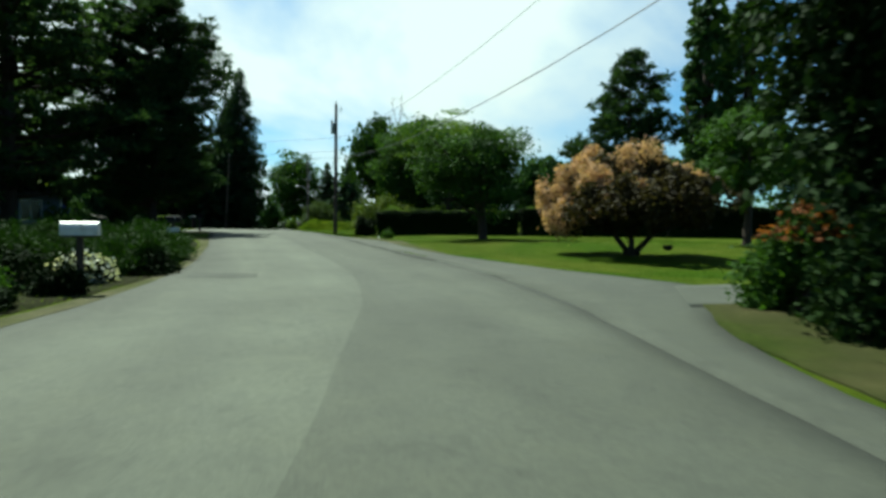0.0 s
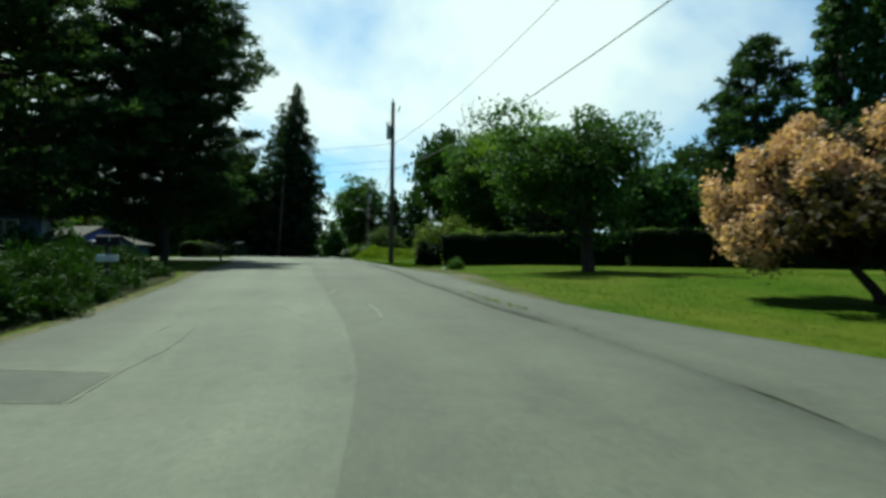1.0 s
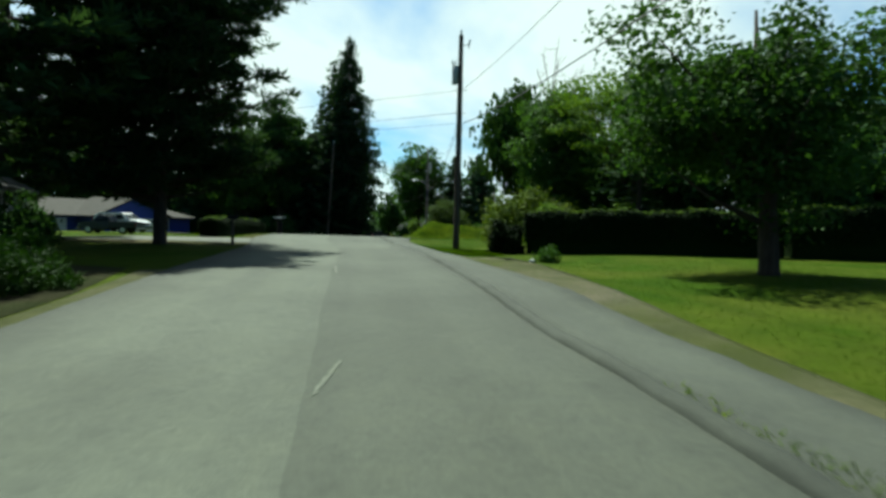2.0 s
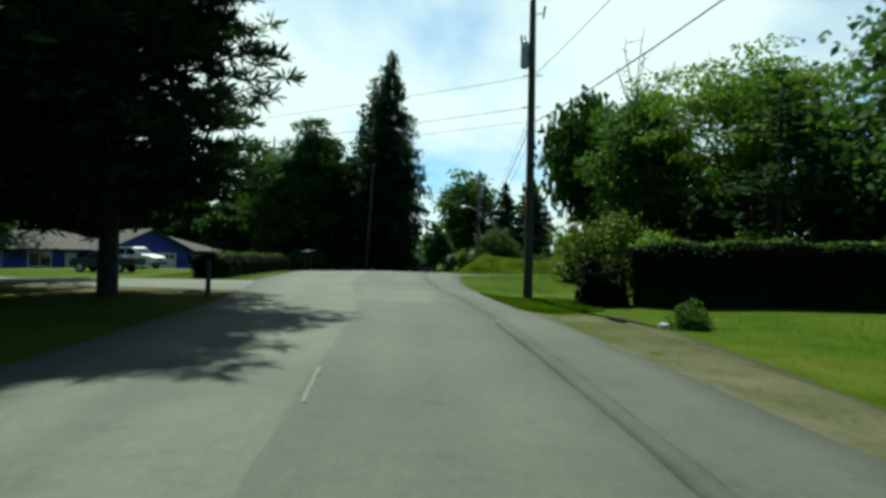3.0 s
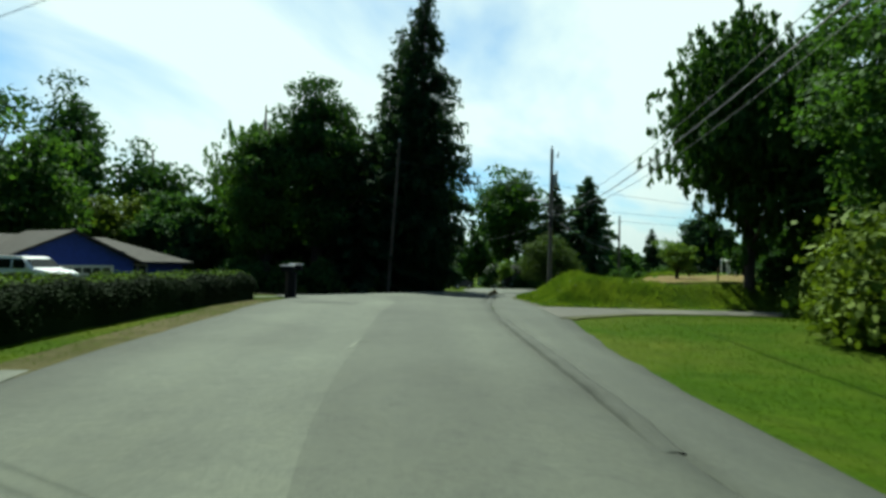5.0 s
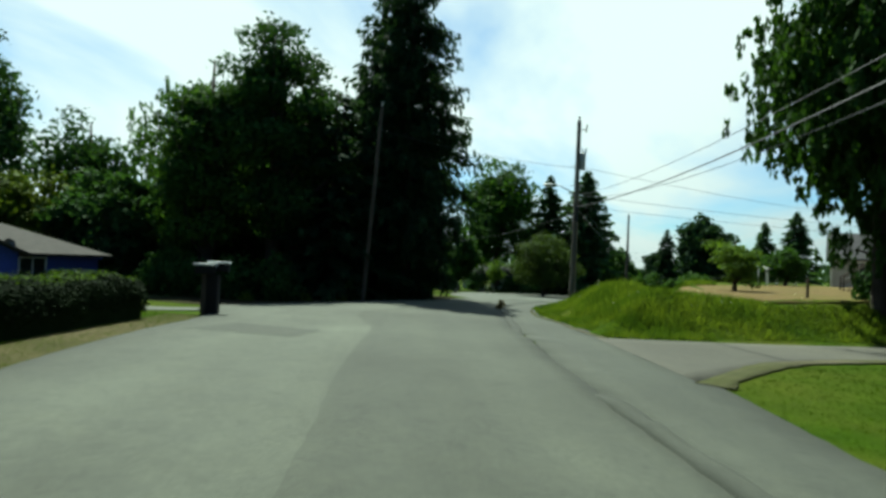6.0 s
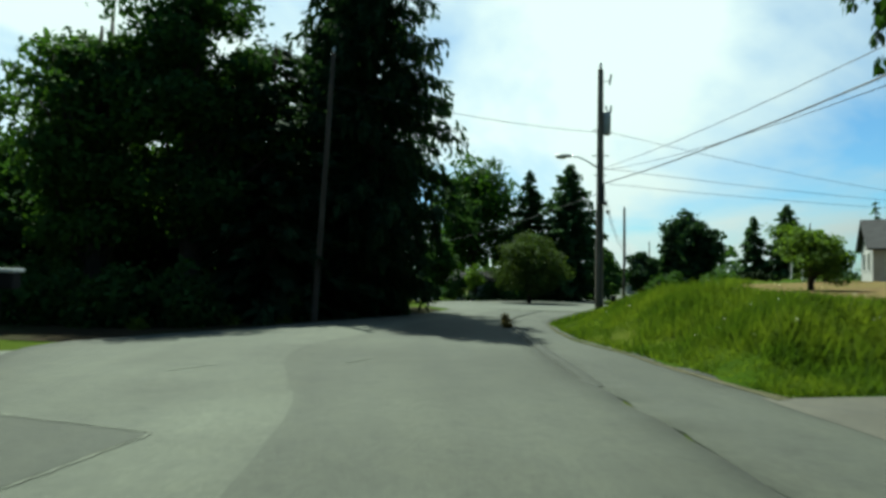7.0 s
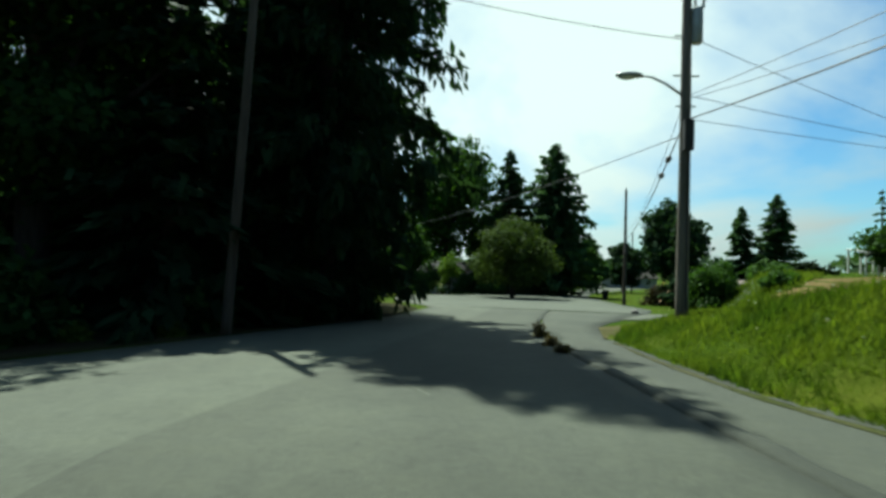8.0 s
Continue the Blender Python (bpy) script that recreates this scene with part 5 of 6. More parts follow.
broadleaf("tree", -12.5, 91.4, 3.2, 1.4, L_YOUNG, 332, "small yellow-green tree in the field", low=0.0, leaves=5000, size=0.085, rag=0.75, fill=0.3)
broadleaf("tree", -4.6, 186.0, 17.2, 6.3, L_DARKFIR, 333, "broad dark tree in the distance", low=0.0, leaves=9600, size=0.57, clumps=170, fill=0.3, rag=0.12)
broadleaf("tree", -14.0, 176.0, 8.4, 3.4, L_DARKFIR, 334, "dark tree in the distance", low=0.03, leaves=4400, size=0.44)
fir("fir_tree", 8.9, 175.0, 16.4, 5.2, L_HAZEFIR, 335, "dark fir in the distance", droop=0.3, size=0.6, power=0.7, density=2.0, low=0.0)
fir("fir_tree", 4.4, 177.0, 14.6, 3.2, L_HAZEFIR, 336, "narrow dark fir in the distance", droop=0.3, size=0.6, power=0.65, density=2.0, low=0.0)
fir("fir_tree", 13.0, 152.0, 14.0, 2.8, L_HAZEFIR, 337, "open-branched fir in the distance", droop=0.2, size=0.45, lvl=0.8, ragged=0.5)
fir("fir_tree", -14.5, 122.0, 8.2, 1.6, L_DARKFIR, 338, "small narrow fir beyond the bank", droop=0.2, size=0.4, density=2.2, power=0.7, low=0.0)
broadleaf("tree", -6.5, 108.6, 3.4, 1.8, L_GREEN, 339, "round green bush beside the grey house", low=0.0, leaves=3500, size=0.14)
for i, (sx, sy, sr, sh) in enumerate(((-13, 106, 1.6, 1.0), (-10.5, 108.5, 1.8, 1.2), (-15, 99, 1.0, 0.7), (-8, 112, 1.6, 1.3), (-12, 112, 1.8, 1.4), (-5, 117, 2.2, 2.0), (1, 124, 2.6, 2.4), (6, 128, 2.8, 3.0))):
    mound("shrub", sx, sy, sr, sh, L_HEDGE if i % 2 else L_WILLOW, 340 + i, "low rough shrub at the field's edge", leaves=2000, size=0.12, group="field shrubs")


def far_woods():
    """The low wooded skyline all round, as one mass of foliage."""
    rng = np.random.default_rng(400)
    n = 17000
    t = rng.uniform(0, 2 * math.pi, n)
    rad = rng.uniform(225, 300, n)
    x, y = -10 + np.cos(t) * rad, 60 + np.sin(t) * rad
    tall = 4.0 + 3.6 * np.sin(t * 9 + 1) * np.sin(t * 23) + 2.4 * np.sin(t * 61 + 2) + 2.2 * np.sin(t * 137)
    tall = np.maximum(tall, 1.6) + 3.5
    z = H(x, y) + rng.uniform(0, 1, n) ** 0.7 * tall
    c = np.stack([x, y, z], -1)
    a, b = scatter(rng, c, np.tile(np.array([0, 0, 0.6]), (n, 1)), 1.75, 0.7)
    ob = part("far_woods", cards("far_woods", c, a, b), L_FAR)
    return tagged(ob, "low wooded skyline of distant gardens", "woods", kind="stuff")


far_woods()

# ---- grass ----
blades("lawn_grass", [(6, 19), (3.5, 22), (0.2, 27), (-2.2, 32), (-4.0, 37.5), (-6.2, 43), (-8.8, 48.2), (-7.6, 50), (14, 52), (20, 30), (16, 21)], 36000, 0.05, M_BLADE, 501, "short mown lawn grass", 0.009)
blades("lawn_grass", [(-11.8, 54.2), (-14.2, 60.8), (-15.4, 64), (-16.1, 66.6), (-14.4, 70.0), (-11.2, 73.0), (-5, 76.8), (-3, 66), (-8, 58)], 26000, 0.045, M_BLADE, 502, "short green lawn grass", 0.010)
blades("bank_grass", [(-18.05, 73.5), (-19.9, 78.1), (-21.2, 81.3), (-22.4, 87), (-21.8, 91), (-19.0, 92.5), (-17.2, 93), (-17.4, 84), (-17.2, 79.3), (-12.8, 78.9), (-6.4, 83), (-4, 82.4), (-6.6, 80.8), (-14, 76.2)], 60000, 0.17, M_TALLGRASS, 503, "tall uncut grass on the bank", 0.016, 0.5, 1.0)
blades("bank_grass", [(-17.8, 75.2), (-19.9, 80.5), (-20.6, 84), (-18.5, 84), (-17.0, 79.0), (-14.5, 76.6)], 5000, 0.3, M_TALLGRASS, 504, "tall seeding grass stems on the bank", 0.014, 0.35, 1.0)
blades("bank_grass", [(-17.0, 100), (-16.0, 104), (-12.5, 107), (-12.0, 103), (-15.0, 97)], 7000, 0.26, M_TALLGRASS, 509, "rough grass at the field's edge", 0.02, 0.5, 1.0)
blades("verge_grass", [(-6.4, 8), (-7.3, 17), (-8.3, 22), (-10.2, 27.3), (-12.6, 27), (-10.4, 21), (-10, 14), (-10, 8)], 1500, 0.07, M_TALLGRASS, 505, "rough verge grass under the shrubs", 0.012, 0.5)
blades("pole_grass", [(-9.0, 47.4), (-11.2, 51.6), (-8.2, 53.0), (-6.8, 50.0)], 9000, 0.10, M_BLADE, 506, "rough grass round the pole's foot", 0.011, 0.5)
blades("kerb_weeds", [(-1.2, 26.0), (-2.7, 29.1), (-2.5, 29.2), (-0.9, 26.1)], 500, 0.09, M_TALLGRASS, 507, "weeds growing along the kerb", 0.012, 0.6)
blades("lawn_grass", [(-22, 53.8), (-28.6, 70.2), (-33, 72), (-34, 66), (-27, 53)], 14000, 0.06, M_BLADE, 508, "short grass beside the clipped hedge", 0.010)
for bx, by, br, bh in ((-24.1, 87.2, 0.2, 0.5), (-23.8, 85.3, 0.16, 0.26), (-23.55, 84.2, 0.17, 0.2)):
    mound("weed", bx, by, br, bh, L_DRYWEED, int(abs(by * 10)), "dry straw-coloured weed growing out of the kerb", "plant", 240, 0.05, "kerb weeds", spiky=0.8)


def meadow_flowers():
    """Small white flower heads in the tall grass of the bank."""
    rng = np.random.default_rng(520)
    x, y = rng.uniform(-21.5, -9, 260), rng.uniform(76, 95, 260)
    k = inside([(-18.3, 75.4), (-20.6, 82), (-21.6, 88), (-20.8, 94), (-18, 94), (-17.6, 80), (-10, 80.5), (-14, 77)], x, y)
    c = np.stack([x[k], y[k], H(x[k], y[k]) + rng.uniform(0.15, 0.34, k.sum())], -1)
    a, b = scatter(rng, c, np.tile(np.array([0, -0.6, 0.8]), (len(c), 1)), 0.018, 0.9, 0.5)
    return tagged(part("meadow_flowers", cards("meadow_flowers", c, a, b), L_WHITEBLOOM), "tiny white flower heads in the bank's grass", "flowers", kind="stuff")


meadow_flowers()

# ---- utility poles and cables ----
def utility_pole(x, y, h, r, mat, label, tank=None, lamp=None, arm_turn=0.0, side=-1, plain=False):
    """A wooden pole with its fittings. tank: height of the transformer; lamp: height of the lamp arm."""
    z = ground_at(x, y) - 0.02
    ob = thing("utility_pole", x, y, z, arm_turn, label, "utility pole", "utility poles")
    part("shaft", tubes("shaft", [([(0, 0, -0.4), (0, 0, 0.4), (0.01, 0, h * 0.5), (0, 0.01, h - 0.06), (0, 0, h)], [r * 1.06, r, r * 0.86, r * 0.66, r * 0.5])], 14), mat, ob, smooth=True)
    part("insulator", tubes("insulator", [([(0, 0, h), (0, 0, h + 0.12), (0, 0, h + 0.22)], [0.03, 0.06, 0.035])], 10), M_PORCELAIN, ob, "pale porcelain insulator")
    if tank:
        t = part("transformer", tubes("transformer", [([(side * 0.26, 0, tank - 0.5), (side * 0.26, 0, tank - 0.46), (side * 0.26, 0, tank + 0.36), (side * 0.26, 0, tank + 0.42)], [0.12, 0.145, 0.145, 0.12])], 18), M_TANK, ob, "grey drum transformer", True)
        part("bushing", tubes("bushing", [([(side * 0.26, 0.08, tank + 0.4), (side * 0.24, 0.1, tank + 0.7)], [0.05, 0.03]), ([(side * 0.38, -0.06, tank + 0.4), (side * 0.4, -0.08, tank + 0.66)], [0.05, 0.03])], 8), M_PORCELAIN, t, "porcelain bushings")
        part("bracket", a_box(-0.15 + side * 0.09, -0.05, tank - 0.4, 0.15 + side * 0.09, 0.05, tank - 0.3), M_STEEL, ob)
        part("bracket", a_box(-0.15 + side * 0.09, -0.05, tank + 0.15, 0.15 + side * 0.09, 0.05, tank + 0.25), M_STEEL, ob)
        part("cutout_switch", tubes("cutout_switch", [([(0.06, 0.1, h - 0.5), (0.45, 0.16, h - 0.42)], [0.02, 0.02]), ([(0.45, 0.16, h - 0.2), (0.38, 0.16, h - 0.62)], [0.045, 0.03])], 8), M_PORCELAIN, ob, "switch on a short bracket")
    if plain:
        return ob
    for a, b, c in ((-0.32, 0.34, 0.64), (-0.24, 0.26, 0.56), (-0.3, 0.36, 0.745)):
        part("wire_bracket", tubes("wire_bracket", [([(a, 0, h * c), (b, 0, h * c)], [0.022, 0.022])], 6), M_STEEL, ob)
    part("conduit", tubes("conduit", [([(0.02, -r - 0.03, 0.3), (0.02, -r - 0.03, h * 0.42), (0.0, -r * 0.9, h * 0.55)], [0.024, 0.024, 0.02])], 6), M_CABLE, ob)
    part("splice_box", a_box(-0.12, -r - 0.16, h * 0.44, 0.12, -r + 0.02, h * 0.52, bevel=0.02), M_CABLE, ob, "black cable splice box")
    if lamp:
        arm = part("lamp_arm", tubes("lamp_arm", [([(-0.1, 0, lamp), (-0.5, 0, lamp + 0.26), (-0.85, 0, lamp + 0.42), (-1.15, 0, lamp + 0.45)], [0.035, 0.032, 0.03, 0.028])], 8), M_STEEL, ob, "curved steel lamp arm", True)
        bm = bmesh.new()
        bmesh.ops.create_uvsphere(bm, u_segments=16, v_segments=10, radius=1.0)
        for v in bm.verts:
            v.co = Vector((v.co.x * 0.36 - 1.42, v.co.y * 0.16, max(v.co.z, -0.35) * 0.10 + lamp + 0.45))
        part("lamp_head", bm, M_TANK, arm, "grey cobra-head street lamp", True)
        bm = bmesh.new()
        bmesh.ops.create_uvsphere(bm, u_segments=14, v_segments=8, radius=1.0)
        for v in bm.verts:
            v.co = Vector((v.co.x * 0.22 - 1.50, v.co.y * 0.11, min(v.co.z, 0.1) * 0.08 + lamp + 0.415))
        part("lamp_lens", bm, M_LAMPGLASS, arm, "glass lamp lens", True)
    return ob


utility_pole(-9.6, 52.45, 10.65, 0.165, M_POLE, "weathered brown wooden utility pole with a transformer", tank=8.7, arm_turn=15)
utility_pole(-20.66, 88.7, 9.65, 0.16, M_POLEGREY, "grey wooden utility pole with a street lamp", tank=7.5, lamp=5.7, arm_turn=12, side=1)
utility_pole(-18.5, 126.0, 9.9, 0.15, M_POLE, "distant wooden utility pole", arm_turn=10)
utility_pole(-12.6, 176.0, 10.0, 0.15, M_POLE, "distant wooden utility pole")
leaning = utility_pole(-31.3, 85.6, 10.5, 0.125, M_POLE, "plain wooden pole leaning among the firs", plain=True)
leaning.matrix_basis = leaning.matrix_basis @ pose(0, 0, 0, 0, 3.2, 0)
utility_pole(10.6, 6.0, 12.2, 0.18, M_POLE, "weathered wooden utility pole beside the road")


def cable(points, r, sag, label, mat=None):
    """A hanging cable over successive points."""
    run = []
    for (p, q) in zip(points[:-1], points[1:]):
        p, q = Vector(p), Vector(q)
        for i in range(17):
            t = i / 16
            v = p.lerp(q, t)
            v.z -= sag * 4 * t * (1 - t)
            run.append(tuple(v))
    ob = part("overhead_cable", tubes("overhead_cable", [(run, [r] * len(run))], 5), mat or M_CABLE)
    return tagged(ob, label, "cable", "overhead cables")


P0, P1, P2, P3, P4, PL = (10.6, 6.0), (-9.6, 52.45), (-20.66, 88.7), (-18.5, 126.0), (-12.6, 176.0), (-31.1, 85.6)
cable([(*P0, 8.4), (*P1, 6.1)], 0.018, 1.6, "thick black telephone cable between the poles")
cable([(*P1, 6.1), (*P2, 4.95)], 0.018, 0.88, "thick black telephone cable between the poles")
cable([(*P2, 4.95), (*P3, 3.5), (*P4, 2.6)], 0.020, 0.55, "thick black telephone cable between the poles")
cable([(*P1, 6.5), (*P2, 5.55), (*P3, 4.4), (*P4, 3.4)], 0.009, 0.95, "black service cable between the poles")
cable([(*P0, 11.5), (*P1, 7.75)], 0.010, 1.7, "thin power line between the poles")
cable([(P1[0] + 0.2, P1[1], 6.1), (P2[0] + 0.1, P2[1], 5.5)], 0.008, 1.35, "thin power line between the poles")
cable([(*P1, 7.8), (-54, 59.5, 7.6)], 0.008, 0.5, "service line to the blue house")
cable([(*P1, 6.7), (-54, 59.5, 6.6)], 0.009, 0.5, "service line across the road")
cable([(*P1, 6.2), (-54, 59.5, 5.9)], 0.007, 0.4, "thin service line across the road")
cable([(*P2, 7.0), (PL[0] + 0.3, PL[1], 8.6)], 0.010, 0.25, "thin line across the road to the grey pole")
cable([(*P2, 7.1), (12, 118, 6.4)], 0.010, 0.6, "thin line to the house beyond the field")
cable([(*P2, 5.6), (16, 112, 5.4)], 0.010, 0.5, "thin line to the house beyond the field")
cable([(*P2, 5.0), (14, 104, 4.6)], 0.009, 0.5, "thin line to the white house")
cable([(*P2, 4.6), (-40, 128, 4.4)], 0.012, 0.5, "service line across the junction")
for k, (f, dz) in enumerate(((0.10, 0.02), (0.16, 0.02))):
    a, b = Vector((*P2, 4.95)), Vector((*P3, 3.5))
    q = a.lerp(b, f) - Vector((0, 0, 0.55 * 4 * f * (1 - f)))
    d = (b - a).normalized()
    tagged(part("cable_splice", tubes("cable_splice", [([q - d * 0.3, q - d * 0.2, q + d * 0.2, q + d * 0.3], [0.035, 0.085, 0.085, 0.035])], 8), M_CABLE), "black splice case hanging on the cable", "cable splice", "cable splices")


# ---- mailboxes, posts and small things ----
def mailbox(x, y, h, turn, ln, wd, ht, mat, label, post=0.05, papers=False):
    """A round-topped box on a post."""
    z = ground_at(x, y)
    ob = thing("mailbox", x, y, z, turn, label, "mailbox", "mailboxes")
    part("post", a_box(-post, -post, -0.3, post, post, h - ht, bevel=0.008), M_POST, ob, "dark wooden post")
    part("bracket", a_box(-ln * 0.42, -wd * 0.3, h - ht - 0.04, ln * 0.42, wd * 0.3, h - ht + 0.0), M_POST, ob)
    n = 12
    sec = [(-wd / 2, 0.0), (wd / 2, 0.0)] + [(math.cos(math.pi * i / n) * wd / 2, ht * 0.5 + math.sin(math.pi * i / n) * ht * 0.5) for i in range(n + 1)]
    bm = bmesh.new()
    ring = [bm.verts.new((-ln / 2, a, h - ht + b + 0.003)) for a, b in sec]
    f = bm.faces.new(ring)
    up = bmesh.ops.extrude_face_region(bm, geom=[f])["geom"]
    bmesh.ops.translate(bm, vec=(ln, 0, 0), verts=[g for g in up if isinstance(g, bmesh.types.BMVert)])
    bmesh.ops.recalc_face_normals(bm, faces=bm.faces)
    body = part("box", bm, mat, ob)
    bm = bmesh.new()
    ring = [bm.verts.new((ln / 2 + 0.004, a * 1.05, h - ht + b * 1.03)) for a, b in sec]
    f = bm.faces.new(ring)
    up = bmesh.ops.extrude_face_region(bm, geom=[f])["geom"]
    bmesh.ops.translate(bm, vec=(0.02, 0, 0), verts=[g for g in up if isinstance(g, bmesh.types.BMVert)])
    bmesh.ops.recalc_face_normals(bm, faces=bm.faces)
    part("door", bm, mat, ob)
    part("flag", a_box(0.05, -wd / 2 - 0.02, h - ht * 0.6, 0.07, -wd / 2 - 0.008, h - ht * 0.1), M_STEEL, ob, "small grey flag")
    if papers:
        part("paper_tube", a_box(-0.24, -0.11, h - ht - 0.42, 0.24, 0.11, h - ht - 0.24, bevel=0.03), M_MAILWHITE, ob, "pale newspaper tube")
    return ob


mailbox(-7.65, 15.6, 1.46, 20, 0.66, 0.28, 0.28, M_MAILWHITE, "large white metal mailbox on a dark post", 0.06)
mailbox(-11.4, 27.7, 1.40, 25, 0.52, 0.2, 0.24, M_BLACK, "dark mailbox with a pale newspaper tube below", papers=True)


def post_box(x, y):
    """The dark post with a slanted flat board by the driveway."""
    z = ground_at(x, y)
    ob = thing("mailbox", x, y, z, 20, "dark wooden mailbox post with a flat-topped box by the driveway", "mailbox", "mailboxes")
    part("post", a_box(-0.06, -0.06, -0.3, 0.06, 0.06, 1.12, bevel=0.01), M_POST, ob)
    part("box", a_box(-0.24, -0.1, 1.12, 0.24, 0.1, 1.3, bevel=0.03), M_BLACK, ob)
    part("cap", a_box(-0.26, -0.12, 1.3, 0.26, 0.12, 1.32, m=None), M_POST, ob)
    part("flag", a_box(0.16, -0.14, 1.22, 0.19, -0.125, 1.45), M_BLACK, ob)
    return ob


post_box(-18.2, 46.3)


def twin_mailbox(x, y, turn, label, h=1.45):
    """A dark boxed stand with flat pale-topped mailboxes."""
    z = ground_at(x, y)
    ob = thing("mailbox", x, y, z, turn, label, "mailbox", "mailboxes")
    part("stand", a_box(-0.16, -0.16, -0.2, 0.16, 0.16, h - 0.28, bevel=0.015), M_BLACK, ob)
    for k, (dx, dz) in enumerate(((-0.18, 0.0), (0.14, 0.07))):
        b = part("box", a_box(-0.31 + dx, -0.13 + k * 0.28 - 0.14, h - 0.28 + dz, 0.25 + dx, 0.12 + k * 0.28 - 0.14, h - 0.03 + dz, bevel=0.02), M_BLACK, ob)
        # white paint on the lid stands in for the sunlit box top
        part("lid", a_box(-0.35 + dx, -0.15 + k * 0.28 - 0.14, h - 0.03 + dz, 0.29 + dx, 0.14 + k * 0.28 - 0.14, h + 0.03 + dz, bevel=0.012), M_WHITE, b, "metal lid, white to suggest sunlight on it")
    return ob


twin_mailbox(-29.4, 71.3, 20, "dark stand with flat pale-topped mailboxes", 1.48)
mailbox(-29.58, 71.12, 1.5, 20, 0.5, 0.2, 0.18, M_BLACK, "dark mailbox on a wooden post beside another", 0.07)
tagged(part("field_post", a_box(-0.05, -0.05, -0.3, 0.05, 0.05, 0.9, m=pose(-10.4, 86.0, ground_at(-10.4, 86.0)), bevel=0.008), M_POST), "short dark post in the field", "post")


def rock(x, y, r, seed, label, mat=None):
    bm = bmesh.new()
    bmesh.ops.create_icosphere(bm, subdivisions=2, radius=r)
    for v in bm.verts:
        v.co *= 1 + 0.25 * noise.noise(v.co * (2.2 / r) + Vector((seed, 0, 0)))
        v.co.z *= 0.8
    ob = part("rock", bm, mat or M_STONE)
    ob.matrix_basis = pose(x, y, ground_at(x, y) + r * 0.45, 0, 0, seed * 40)
    return tagged(ob, label, "rock")


rock(-5.35, 46.7, 0.12, 1, "pale whitewashed stone beside a small shrub", M_WHITE)
rock(-15.0, 100.2, 0.35, 2, "grey stone at the foot of the bank")
rock(-20.0, 104.5, 0.2, 3, "grey stone beside the side street")


def hanging_pot(x, y, z):
    ob = thing("hanging_planter", x, y, z, 0, "dark hanging planter under the smoke tree", "planter")
    bm = bmesh.new()
    bmesh.ops.create_uvsphere(bm, u_segments=14, v_segments=8, radius=0.2)
    for v in bm.verts:
        v.co.z = min(v.co.z, 0.02) * 0.95 + 0.2
    part("bowl", bm, M_BLACK, ob, smooth=True)
    part("chain", tubes("chain", [([(0.17, 0, 0.2), (0, 0, 1.0), (0, 0, 2.4)], [0.006] * 3), ([(-0.1, 0.14, 0.2), (0, 0, 1.0)], [0.006] * 2), ([(-0.1, -0.14, 0.2), (0, 0, 1.0)], [0.006] * 2)], 5), M_BLACK, ob)
    return ob


hanging_pot(8.4, 26.9, ground_at(8.4, 26.9) + 0.45)


def wheelie_bin(x, y):
    z = ground_at(x, y)
    ob = thing("rubbish_bin", x, y, z, 15, "dark wheeled rubbish bin at the kerb", "bin")
    bm = a_box(-0.28, -0.3, 0.06, 0.28, 0.3, 0.98, bevel=0.03)
    for v in bm.verts:
        k = 0.8 + 0.2 * v.co.z
        v.co.x, v.co.y = v.co.x * k, v.co.y * k
    part("body", bm, M_BLACK, ob)
    part("lid", a_box(-0.32, -0.34, 0.98, 0.32, 0.36, 1.06, bevel=0.025), M_BLACK, ob)
    for s in (-0.25, 0.25):
        part("wheel", tubes("wheel", [([(s - 0.03, 0.27, 0.1), (s + 0.03, 0.27, 0.1)], [0.1, 0.1])], 12), M_TYRE, ob)
    return ob


wheelie_bin(-19.3, 137.5)

# ---- houses ----
def window(w, h, parent, m, mat=None):
    """A framed window with two panes, facing -y in its own plane."""
    fr = bmesh.new()
    for b in ((-w / 2 - 0.08, -0.05, -0.08, -w / 2, 0.05, h + 0.08), (w / 2, -0.05, -0.08, w / 2 + 0.08, 0.05, h + 0.08), (-w / 2, -0.05, -0.08, w / 2, 0.05, 0.0),
              (-w / 2, -0.05, h, w / 2, 0.05, h + 0.08), (-0.03, -0.04, 0, 0.03, 0.04, h)):
        box(fr, *b)
    ob = part("window", fr, mat or M_WHITE, parent)
    ob.matrix_basis = m
    for s in (-1, 1):
        p = a_box(min(0.03 * s, s * w / 2), 0.0, 0.0, max(0.03 * s, s * w / 2), 0.015, h)
        part("pane", p, M_GLASS, ob)
    return ob


def gable_roof(ln, span, rise, over, thick):
    """A pitched roof over a ridge along x, eaves at z = 0."""
    half = span / 2 + over
    drop = rise * over / (span / 2)
    out = [(-half, -drop), (0, rise), (half, -drop), (half, -drop + thick), (0, rise + thick * 1.15), (-half, -drop + thick)]
    bm = bmesh.new()
    ring = [bm.verts.new((-ln / 2 - over, y, z)) for y, z in out]
    f = bm.faces.new(ring)
    up = bmesh.ops.extrude_face_region(bm, geom=[f])["geom"]
    bmesh.ops.translate(bm, vec=(ln + 2 * over, 0, 0), verts=[g for g in up if isinstance(g, bmesh.types.BMVert)])
    bmesh.ops.recalc_face_normals(bm, faces=bm.faces)
    return bm


